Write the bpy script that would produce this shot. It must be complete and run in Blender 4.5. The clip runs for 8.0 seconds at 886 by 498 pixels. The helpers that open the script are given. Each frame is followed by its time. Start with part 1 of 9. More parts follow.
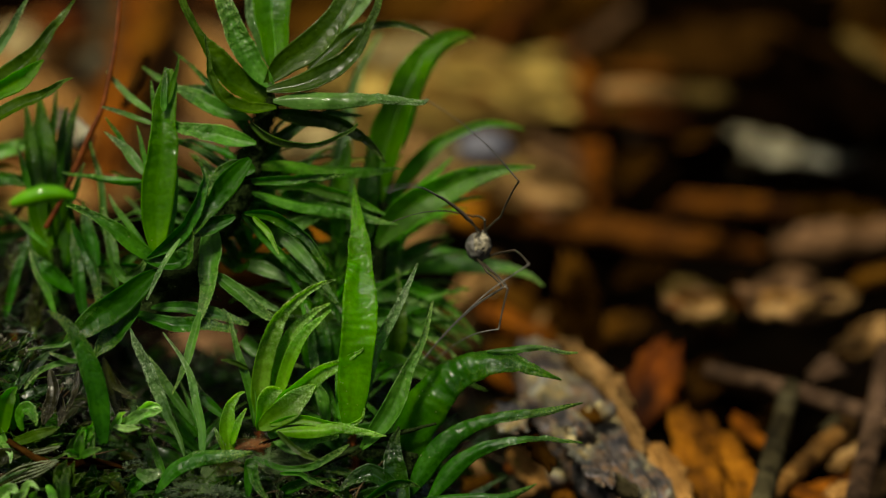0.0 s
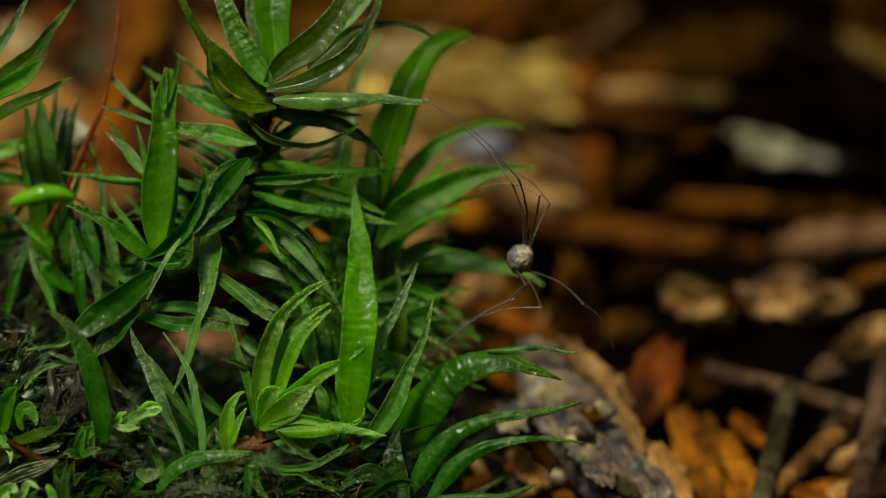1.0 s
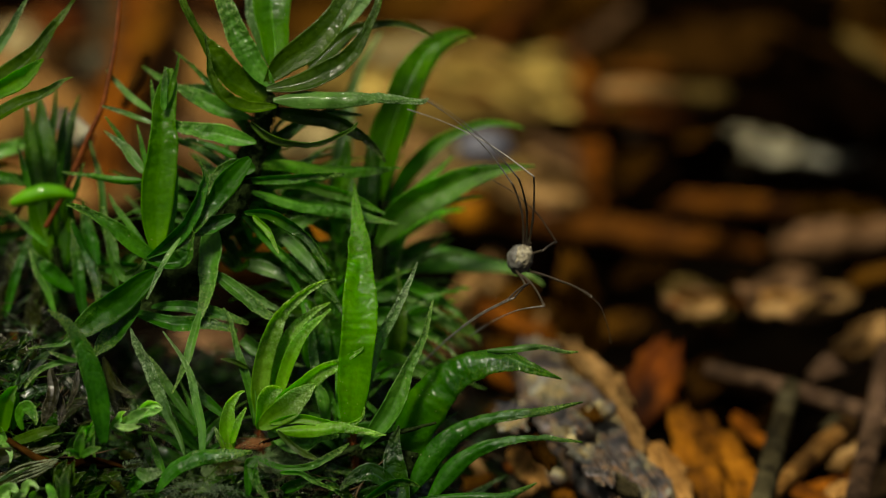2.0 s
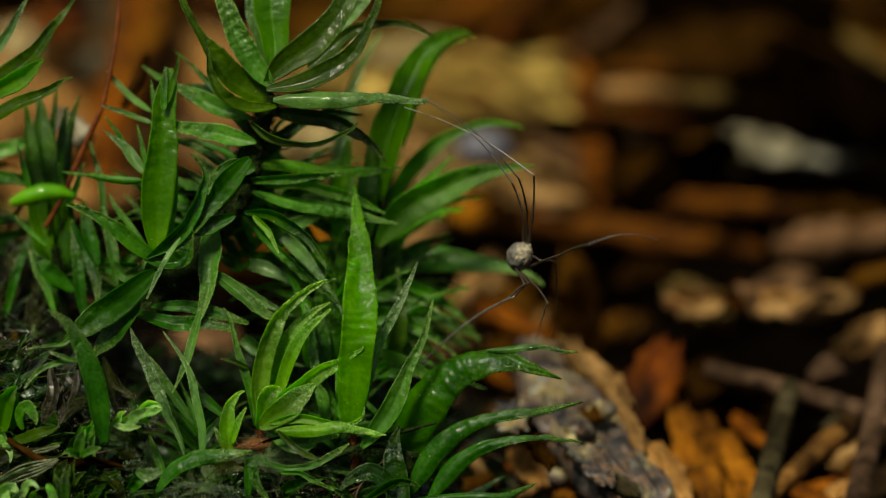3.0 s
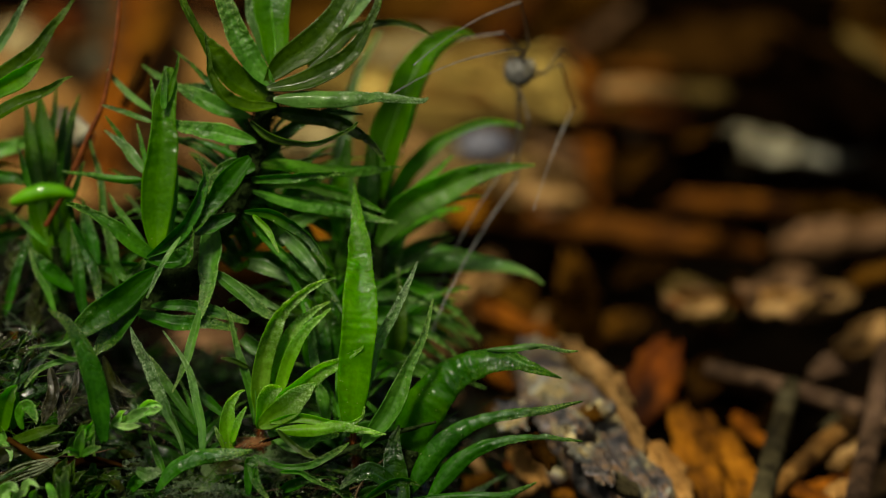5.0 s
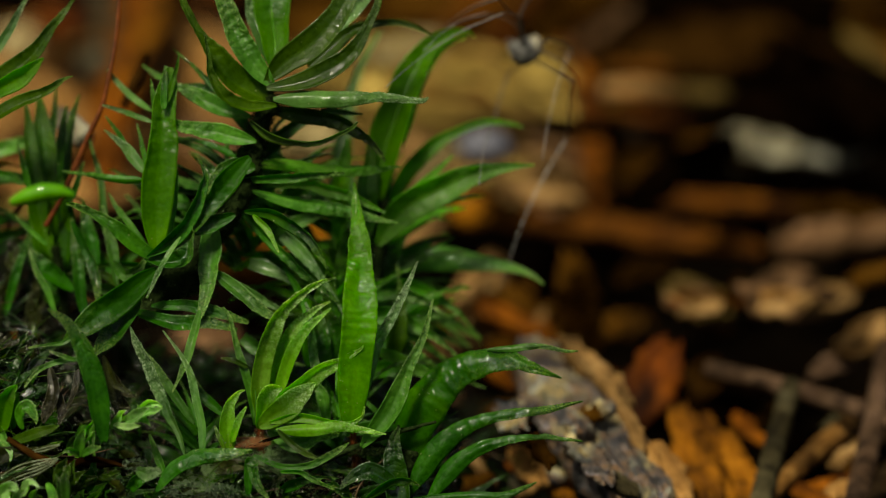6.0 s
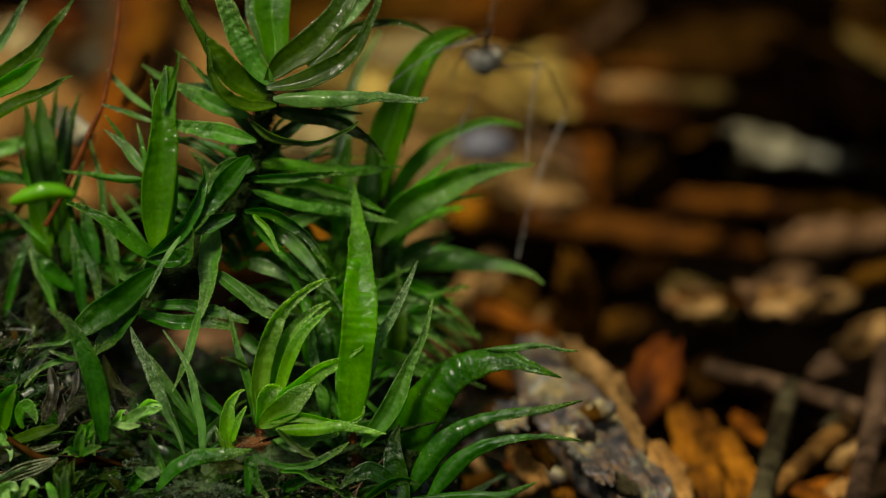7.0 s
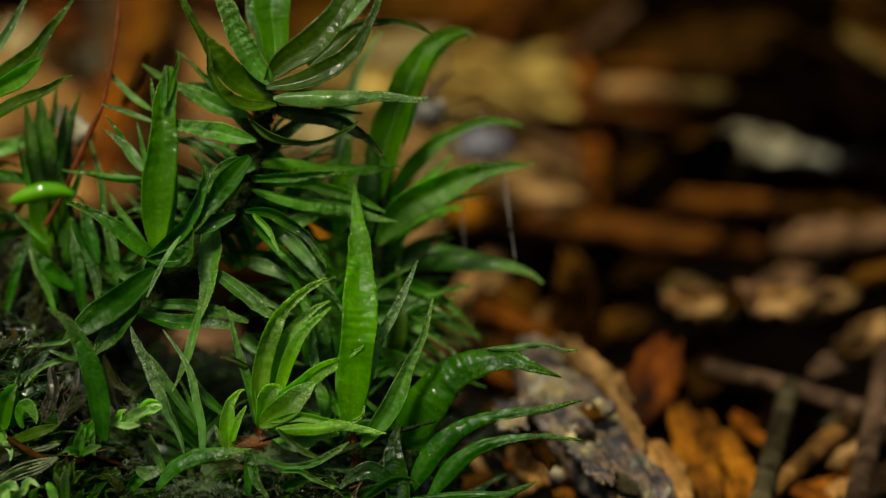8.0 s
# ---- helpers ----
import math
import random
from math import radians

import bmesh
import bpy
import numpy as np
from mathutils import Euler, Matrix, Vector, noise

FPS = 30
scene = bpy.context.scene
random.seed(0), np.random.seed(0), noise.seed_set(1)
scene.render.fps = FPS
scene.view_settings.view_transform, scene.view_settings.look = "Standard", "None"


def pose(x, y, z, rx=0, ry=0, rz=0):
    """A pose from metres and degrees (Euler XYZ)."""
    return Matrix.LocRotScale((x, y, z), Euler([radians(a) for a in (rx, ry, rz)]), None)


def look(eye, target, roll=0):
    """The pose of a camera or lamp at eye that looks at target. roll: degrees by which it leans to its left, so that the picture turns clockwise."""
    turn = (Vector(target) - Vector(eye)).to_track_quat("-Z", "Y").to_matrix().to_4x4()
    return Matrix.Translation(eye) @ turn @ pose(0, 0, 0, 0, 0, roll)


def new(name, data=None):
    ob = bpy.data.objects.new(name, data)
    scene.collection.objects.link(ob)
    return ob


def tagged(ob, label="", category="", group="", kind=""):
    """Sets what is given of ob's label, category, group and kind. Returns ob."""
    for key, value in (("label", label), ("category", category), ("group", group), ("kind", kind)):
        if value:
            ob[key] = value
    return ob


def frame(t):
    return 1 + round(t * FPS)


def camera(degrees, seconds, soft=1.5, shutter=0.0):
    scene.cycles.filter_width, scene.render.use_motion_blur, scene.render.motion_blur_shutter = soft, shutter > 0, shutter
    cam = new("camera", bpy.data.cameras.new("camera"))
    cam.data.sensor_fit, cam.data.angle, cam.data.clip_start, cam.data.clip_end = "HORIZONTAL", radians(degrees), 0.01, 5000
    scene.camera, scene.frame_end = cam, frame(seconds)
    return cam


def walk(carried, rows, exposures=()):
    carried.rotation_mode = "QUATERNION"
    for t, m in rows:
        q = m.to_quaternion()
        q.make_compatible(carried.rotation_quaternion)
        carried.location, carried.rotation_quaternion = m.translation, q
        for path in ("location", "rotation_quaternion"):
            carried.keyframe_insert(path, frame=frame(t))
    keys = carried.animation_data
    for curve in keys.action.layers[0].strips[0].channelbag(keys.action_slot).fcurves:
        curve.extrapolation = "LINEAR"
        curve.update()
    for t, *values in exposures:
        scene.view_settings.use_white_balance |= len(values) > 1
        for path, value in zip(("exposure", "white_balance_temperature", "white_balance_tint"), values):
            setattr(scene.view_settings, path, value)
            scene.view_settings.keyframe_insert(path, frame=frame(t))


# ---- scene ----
# A macro view of a mossy forest floor; all plan numbers below are millimetres, MM turns them into metres.
MM = 0.001
EYE = (0.0, 0.0, 55.5)
FWD = (0.0, math.cos(radians(20)), -math.sin(radians(20)))


def mm(p):
    return Vector(p) * MM


cam = camera(14.96, 8.0, soft=1.15, shutter=0.5)
cam.data.dof.use_dof = True
cam.data.dof.focus_distance = 0.1181
cam.data.dof.aperture_fstop = 34.0
stand = look(mm(EYE), mm(EYE) + Vector(FWD))
# the tripod head sinks by a few hundredths of a degree
DRIFT = [(0.0, 0.0), (0.9, 0.003), (1.6, 0.011), (3.2, 0.016), (4.4, 0.025), (6.2, 0.030), (7.2, 0.038), (8.0, 0.043)]
walk(cam, [(t, stand @ pose(0, 0, 0, -a)) for t, a in DRIFT], exposures=[(0.0, -0.12, 7900, -6), (8.0, -0.12, 7900, -6)])

# ---- light: a soft woodland sky, brightest overhead and a little to the west ----
SUN_UP, SUN_ROUND = 61.0, 210.0
world = bpy.data.worlds.new("sky")
scene.world = world
world.use_nodes = True
wn = world.node_tree.nodes
sky = wn.new("ShaderNodeTexSky")
sky.sky_type, sky.sun_disc = "NISHITA", False
sky.air_density, sky.dust_density, sky.ozone_density = 0.6, 4.0, 0.5
sky.sun_elevation, sky.sun_rotation = radians(SUN_UP), radians(SUN_ROUND)
world.node_tree.links.new(sky.outputs[0], wn["Background"].inputs[0])
wn["Background"].inputs[1].default_value = 0.062
sun = new("sun", bpy.data.lights.new("sun", "SUN"))
sun.data.energy, sun.data.angle, sun.data.color = 5.2, radians(11), (1.0, 0.94, 0.85)
sd = Vector((math.sin(radians(SUN_ROUND)) * math.cos(radians(SUN_UP)), math.cos(radians(SUN_ROUND)) * math.cos(radians(SUN_UP)), math.sin(radians(SUN_UP))))
sun.matrix_world = look(sd * 2.0, (0, 0, 0))


# ---- materials ----
def nodes_of(name):
    m = bpy.data.materials.new(name)
    m.use_nodes = True
    return m, m.node_tree.nodes, m.node_tree.links, m.node_tree.nodes["Principled BSDF"]


def ramp(nt, stops):
    r = nt.new("ShaderNodeValToRGB")
    e = r.color_ramp.elements
    while len(e) < len(stops):
        e.new(0.5)
    for el, (pos, col) in zip(e, stops):
        el.position, el.color = pos, (*col, 1.0)
    return r


def noise_tex(nt, lk, per_mm, detail=4.0, stretch=None, rough=0.55):
    co = nt.new("ShaderNodeTexCoord")
    mp = nt.new("ShaderNodeMapping")
    k = per_mm / MM
    sx, sy, sz = stretch or (1, 1, 1)
    mp.inputs["Scale"].default_value = (k * sx, k * sy, k * sz)
    info = nt.new("ShaderNodeObjectInfo")
    sc = nt.new("ShaderNodeVectorMath")
    sc.operation = "SCALE"
    sc.inputs["Scale"].default_value = 37.0
    cmb = nt.new("ShaderNodeCombineXYZ")
    for i in range(3):
        lk.new(info.outputs["Random"], cmb.inputs[i])
    lk.new(cmb.outputs[0], sc.inputs[0])
    lk.new(sc.outputs[0], mp.inputs["Location"])
    lk.new(co.outputs["Object"], mp.inputs["Vector"])
    n = nt.new("ShaderNodeTexNoise")
    n.inputs["Scale"].default_value, n.inputs["Detail"].default_value, n.inputs["Roughness"].default_value = 1.0, detail, rough
    lk.new(mp.outputs[0], n.inputs["Vector"])
    return n


def mix_rgb(nt, lk, a, b, fac, blend="MIX"):
    m = nt.new("ShaderNodeMix")
    m.data_type, m.blend_type = "RGBA", blend
    for sock, v in ((m.inputs["Factor"], fac), (m.inputs["A"], a), (m.inputs["B"], b)):
        if isinstance(v, bpy.types.NodeSocket):
            lk.new(v, sock)
        elif isinstance(v, (int, float)):
            sock.default_value = v
        else:
            sock.default_value = (*v, 1.0)
    return m.outputs["Result"]


def litter_mat(name, dark, mid, pale, per_mm=0.5, rough=0.75, bump=0.15, stretch=(0.25, 1.6, 1.6), spec=0.06, patchy=0.10):
    """Dead wood, bark and straw: fibres along the piece, blotches across it."""
    m, nt, lk, p = nodes_of(name)
    fibre = noise_tex(nt, lk, per_mm * 3, 5.0, stretch, 0.65)
    blot = noise_tex(nt, lk, per_mm * 0.45, 4.0)
    r1 = ramp(nt, [(0.30, dark), (0.52, mid), (0.74, pale)])
    lk.new(fibre.outputs["Fac"], r1.inputs[0])
    r2 = ramp(nt, [(0.40, (patchy, patchy * 0.90, patchy * 0.70)), (0.60, (1.1, 1.1, 1.1))])
    lk.new(blot.outputs["Fac"], r2.inputs[0])
    col = mix_rgb(nt, lk, r1.outputs[0], r2.outputs[0], 0.95, "MULTIPLY")
    stain = noise_tex(nt, lk, per_mm * 1.7, 5.0)
    r3 = ramp(nt, [(0.36, (0.16, 0.14, 0.12)), (0.47, (0.95, 0.91, 0.80)), (0.58, (1.1, 1.05, 1.0)), (0.70, (1.6, 1.65, 1.8))])
    lk.new(stain.outputs["Fac"], r3.inputs[0])
    lk.new(mix_rgb(nt, lk, col, r3.outputs[0], 0.75, "MULTIPLY"), p.inputs["Base Color"])
    p.inputs["Roughness"].default_value = rough
    p.inputs["Specular IOR Level"].default_value = spec
    b = nt.new("ShaderNodeBump")
    b.inputs["Strength"].default_value, b.inputs["Distance"].default_value = 0.8, bump * MM
    lk.new(fibre.outputs["Fac"], b.inputs["Height"])
    lk.new(b.outputs[0], p.inputs["Normal"])
    return m


def leaf_mat(name, deep, mid, pale, frost, gloss=0.28, thin=0.35, edge=0.5, ripple=1.0, wetness=0.12, streak=0.65, sheen=0.35, painted_sheen=0.0, damp_foot=0.0, depth=0.80, tint=0.93):
    """Moist moss leaf. UV: x across the blade, y along it. Pale worn margins and tip, partly glints put into the
    colour, a fine crosswise crinkle, light passing through.
    """
    m, nt, lk, p = nodes_of(name)
    uv = nt.new("ShaderNodeUVMap")
    uv.uv_map = "blade"
    sep = nt.new("ShaderNodeSeparateXYZ")
    lk.new(uv.outputs[0], sep.inputs[0])
    soft = noise_tex(nt, lk, 0.9, 3.0)
    fine = noise_tex(nt, lk, 7.0, 5.0)
    info = nt.new("ShaderNodeObjectInfo")
    r1 = ramp(nt, [(0.30, [deep[0] * depth * tint, deep[1] * depth, deep[2] * depth * 0.7]), (0.52, [mid[0] * depth * tint, mid[1] * depth, mid[2] * depth * 0.7]), (0.75, [pale[0] * depth * tint, pale[1] * depth, pale[2] * depth * 0.7])])
    lk.new(soft.outputs["Fac"], r1.inputs[0])
    hs = nt.new("ShaderNodeHueSaturation")
    mr = nt.new("ShaderNodeMapRange")
    mr.inputs["To Min"].default_value, mr.inputs["To Max"].default_value = 0.7, 1.3
    lk.new(info.outputs["Random"], mr.inputs["Value"])
    lk.new(mr.outputs[0], hs.inputs["Value"])
    lk.new(r1.outputs[0], hs.inputs["Color"])
    mp = nt.new("ShaderNodeMapping")
    mp.inputs["Scale"].default_value = (2.4, 17.0, 1.0)
    lk.new(uv.outputs[0], mp.inputs["Vector"])
    cr = nt.new("ShaderNodeTexNoise")
    cr.inputs["Scale"].default_value, cr.inputs["Detail"].default_value, cr.inputs["Distortion"].default_value = 1.5, 3.0, 1.2
    lk.new(mp.outputs[0], cr.inputs["Vector"])
    # worn, frosted margins and tip, with glints of the crinkles put into the colour: |x - 0.5| grows to the edge
    ab = nt.new("ShaderNodeMath"); ab.operation = "SUBTRACT"; ab.inputs[1].default_value = 0.5
    lk.new(sep.outputs[0], ab.inputs[0])
    ab2 = nt.new("ShaderNodeMath"); ab2.operation = "ABSOLUTE"
    lk.new(ab.outputs[0], ab2.inputs[0])
    tip = nt.new("ShaderNodeMath"); tip.operation = "MULTIPLY_ADD"; tip.inputs[1].default_value = 0.42
    lk.new(sep.outputs[1], tip.inputs[0]); lk.new(ab2.outputs[0], tip.inputs[2])
    jag = nt.new("ShaderNodeMath"); jag.operation = "MULTIPLY_ADD"; jag.inputs[1].default_value = 1.6
    lk.new(cr.outputs["Fac"], jag.inputs[0]); lk.new(tip.outputs[0], jag.inputs[2])
    er = ramp(nt, [(0.62, (0, 0, 0)), (0.76, (1, 1, 1))])
    half_ = nt.new("ShaderNodeMath"); half_.operation = "MULTIPLY"; half_.inputs[1].default_value = 0.5
    lk.new(jag.outputs[0], half_.inputs[0]); lk.new(half_.outputs[0], er.inputs[0])
    far = nt.new("ShaderNodeMapRange")
    far.inputs["From Min"].default_value, far.inputs["From Max"].default_value, far.inputs["To Max"].default_value = 0.25, 0.85, edge
    lk.new(sep.outputs[1], far.inputs["Value"])
    wear0 = nt.new("ShaderNodeMath"); wear0.operation = "MULTIPLY"
    lk.new(er.outputs[0], wear0.inputs[0]); lk.new(far.outputs[0], wear0.inputs[1])
    grain = noise_tex(nt, lk, 14.0, 3.0)
    gk = ramp(nt, [(0.42, (0.10, 0.10, 0.10)), (0.62, (1, 1, 1))])
    lk.new(grain.outputs["Fac"], gk.inputs[0])
    wear = nt.new("ShaderNodeMath"); wear.operation = "MULTIPLY"
    lk.new(wear0.outputs[0], wear.inputs[0]); lk.new(gk.outputs[0], wear.inputs[1])
    # a whitish sheen put into the colour, growing towards the tip
    haze = nt.new("ShaderNodeMath"); haze.operation = "MULTIPLY_ADD"; haze.inputs[1].default_value = painted_sheen
    hz = nt.new("ShaderNodeMath"); hz.operation = "MULTIPLY"
    lk.new(gk.outputs[0], hz.inputs[0]); lk.new(far.outputs[0], hz.inputs[1])
    lk.new(hz.outputs[0], haze.inputs[0]); lk.new(wear.outputs[0], haze.inputs[2])
    haze.use_clamp = True
    end_ = nt.new("ShaderNodeMapRange")
    end_.inputs["From Min"].default_value, end_.inputs["From Max"].default_value, end_.inputs["To Max"].default_value = 0.60, 0.92, 0.9 * min(1.0, edge + 0.2)
    lk.new(sep.outputs[1], end_.inputs["Value"])
    eg = nt.new("ShaderNodeMath"); eg.operation = "MULTIPLY"
    lk.new(end_.outputs[0], eg.inputs[0]); lk.new(gk.outputs[0], eg.inputs[1])
    worn = nt.new("ShaderNodeMath"); worn.operation = "MAXIMUM"
    lk.new(haze.outputs[0], worn.inputs[0]); lk.new(eg.outputs[0], worn.inputs[1])
    col = mix_rgb(nt, lk, hs.outputs[0], frost, worn.outputs[0])
    # fine lengthwise lamellae and the midrib
    sm = nt.new("ShaderNodeMapping")
    sm.inputs["Scale"].default_value = (15.0, 1.6, 1.0)
    lk.new(uv.outputs[0], sm.inputs["Vector"])
    sw = nt.new("ShaderNodeVectorMath"); sw.operation = "ADD"
    rv = nt.new("ShaderNodeCombineXYZ")
    rm = nt.new("ShaderNodeMath"); rm.operation = "MULTIPLY"; rm.inputs[1].default_value = 91.0
    lk.new(info.outputs["Random"], rm.inputs[0])
    lk.new(rm.outputs[0], rv.inputs[0]); lk.new(rm.outputs[0], rv.inputs[1])
    lk.new(sm.outputs[0], sw.inputs[0]); lk.new(rv.outputs[0], sw.inputs[1])
    wv = nt.new("ShaderNodeTexNoise")
    wv.inputs["Scale"].default_value, wv.inputs["Detail"].default_value, wv.inputs["Roughness"].default_value = 1.0, 4.0, 0.6
    lk.new(sw.outputs[0], wv.inputs["Vector"])
    lr = ramp(nt, [(0.30, (0.60, 0.60, 0.45)), (0.55, (1.0, 1.0, 1.0)), (0.72, (1.5, 1.4, 1.5))])
    lk.new(wv.outputs["Fac"], lr.inputs[0])
    col = mix_rgb(nt, lk, col, lr.outputs[0], streak * 0.4, "MULTIPLY")
    mo = ramp(nt, [(0.34, (0.55, 0.60, 0.5)), (0.5, (1, 1, 1)), (0.66, (1.45, 1.35, 1.5))])
    lk.new(fine.outputs["Fac"], mo.inputs[0])
    col = mix_rgb(nt, lk, col, mo.outputs[0], streak, "MULTIPLY")
    # scattered tiny pale specks of dust
    vo = nt.new("ShaderNodeTexVoronoi")
    vo.inputs["Scale"].default_value = 3.6 / MM
    co = nt.new("ShaderNodeTexCoord")
    lk.new(co.outputs["Object"], vo.inputs["Vector"])
    vr = ramp(nt, [(0.07, (1, 1, 1)), (0.12, (0, 0, 0))])
    lk.new(vo.outputs["Distance"], vr.inputs[0])
    vs = nt.new("ShaderNodeMath"); vs.operation = "MULTIPLY"
    fr = ramp(nt, [(0.48, (0, 0, 0)), (0.62, (0.8, 0.8, 0.8))])
    lk.new(soft.outputs["Fac"], fr.inputs[0])
    lk.new(vr.outputs[0], vs.inputs[0]); lk.new(fr.outputs[0], vs.inputs[1])
    col = mix_rgb(nt, lk, col, (0.42, 0.48, 0.24), vs.outputs[0])
    lk.new(col, p.inputs["Base Color"])
    p.inputs["Roughness"].default_value = gloss
    gr = nt.new("ShaderNodeMapRange")
    gr.inputs["From Min"].default_value, gr.inputs["From Max"].default_value = 0.35, 0.65
    gr.inputs["To Min"].default_value, gr.inputs["To Max"].default_value = gloss * 0.8, gloss * 1.7
    lk.new(fine.outputs["Fac"], gr.inputs["Value"]); lk.new(gr.outputs[0], p.inputs["Roughness"])
    p.inputs["Specular IOR Level"].default_value = sheen
    # crosswise crinkle
    b1 = nt.new("ShaderNodeBump")
    b1.inputs["Strength"].default_value, b1.inputs["Distance"].default_value = 0.9, 0.085 * MM * ripple
    rise = nt.new("ShaderNodeMapRange")
    rise.inputs["From Min"].default_value, rise.inputs["From Max"].default_value = 0.25, 0.7
    lk.new(sep.outputs[1], rise.inputs["Value"])
    up = nt.new("ShaderNodeMath"); up.operation = "MULTIPLY"
    lk.new(cr.outputs["Fac"], up.inputs[0]); lk.new(rise.outputs[0], up.inputs[1])
    lk.new(up.outputs[0], b1.inputs["Height"])
    b2 = nt.new("ShaderNodeBump")
    b2.inputs["Strength"].default_value, b2.inputs["Distance"].default_value = 0.7, 0.040 * MM
    lk.new(fine.outputs["Fac"], b2.inputs["Height"])
    lk.new(b1.outputs[0], b2.inputs["Normal"])
    # three lengthwise ribs
    rib = nt.new("ShaderNodeMath"); rib.operation = "MULTIPLY"; rib.inputs[1].default_value = 18.85
    lk.new(sep.outputs[0], rib.inputs[0])
    rib2 = nt.new("ShaderNodeMath"); rib2.operation = "COSINE"
    lk.new(rib.outputs[0], rib2.inputs[0])
    b3 = nt.new("ShaderNodeBump")
    b3.inputs["Strength"].default_value, b3.inputs["Distance"].default_value = 0.6, 0.004 * MM
    lk.new(rib2.outputs[0], b3.inputs["Height"])
    lk.new(b2.outputs[0], b3.inputs["Normal"])
    lk.new(b3.outputs[0], p.inputs["Normal"])
    # grainy towards the tip
    late = nt.new("ShaderNodeMapRange")
    late.inputs["From Min"].default_value, late.inputs["From Max"].default_value = 0.10, 0.75
    lk.new(sep.outputs[1], late.inputs["Value"])
    gu = nt.new("ShaderNodeMath"); gu.operation = "MULTIPLY"
    lk.new(grain.outputs["Fac"], gu.inputs[0]); lk.new(late.outputs[0], gu.inputs[1])
    b4 = nt.new("ShaderNodeBump")
    b4.inputs["Strength"].default_value, b4.inputs["Distance"].default_value = 0.9, 0.018 * MM
    lk.new(gu.outputs[0], b4.inputs["Height"])
    lk.new(b1.outputs[0], b4.inputs["Normal"])
    p.inputs["Coat Roughness"].default_value, p.inputs["Coat IOR"].default_value = 0.10, 1.95
    film_ = nt.new("ShaderNodeMath"); film_.operation = "MULTIPLY"; film_.inputs[1].default_value = wetness
    foot_ = nt.new("ShaderNodeMath"); foot_.operation = "MAXIMUM"; foot_.inputs[1].default_value = damp_foot
    lk.new(rise.outputs[0], foot_.inputs[0]); lk.new(foot_.outputs[0], film_.inputs[0])
    drop = noise_tex(nt, lk, 2.4, 3.0)
    dm = nt.new("ShaderNodeMapRange")
    dm.inputs["From Min"].default_value, dm.inputs["From Max"].default_value = 0.34, 0.50
    lk.new(drop.outputs["Fac"], dm.inputs["Value"])
    patch = nt.new("ShaderNodeMath"); patch.operation = "MULTIPLY"
    lk.new(film_.outputs[0], patch.inputs[0]); lk.new(dm.outputs[0], patch.inputs[1]); lk.new(patch.outputs[0], p.inputs["Coat Weight"])
    b5 = nt.new("ShaderNodeBump")
    b5.inputs["Strength"].default_value, b5.inputs["Distance"].default_value = 0.8, 0.006 * MM
    lk.new(rib2.outputs[0], b5.inputs["Height"])
    lk.new(b4.outputs[0], b5.inputs["Normal"])
    lk.new(b5.outputs[0], p.inputs["Coat Normal"])
    tr = nt.new("ShaderNodeBsdfTranslucent")
    lk.new(mix_rgb(nt, lk, col, (1.7, 1.9, 0.5), 0.8, "MULTIPLY"), tr.inputs["Color"])
    ms = nt.new("ShaderNodeMixShader")
    ms.inputs[0].default_value = min(0.78, thin * 1.15)
    lk.new(p.outputs[0], ms.inputs[1]); lk.new(tr.outputs[0], ms.inputs[2])
    lk.new(ms.outputs[0], nt["Material Output"].inputs["Surface"])
    return m


def plain_mat(name, a, b, per_mm, rough=0.6, bump=0.03, spec=0.4):
    m, nt, lk, p = nodes_of(name)
    n = noise_tex(nt, lk, per_mm, 5.0)
    big = noise_tex(nt, lk, per_mm * 0.2, 3.0)
    r = ramp(nt, [(0.32, a), (0.68, b)])
    lk.new(n.outputs["Fac"], r.inputs[0])
    r2 = ramp(nt, [(0.35, (0.55, 0.55, 0.55)), (0.65, (1.1, 1.1, 1.1))])
    lk.new(big.outputs["Fac"], r2.inputs[0])
    lk.new(mix_rgb(nt, lk, r.outputs[0], r2.outputs[0], 0.7, "MULTIPLY"), p.inputs["Base Color"])
    p.inputs["Roughness"].default_value, p.inputs["Specular IOR Level"].default_value = rough, spec
    bp = nt.new("ShaderNodeBump")
    bp.inputs["Strength"].default_value, bp.inputs["Distance"].default_value = 0.8, bump * MM
    lk.new(n.outputs["Fac"], bp.inputs["Height"])
    lk.new(bp.outputs[0], p.inputs["Normal"])
    return m


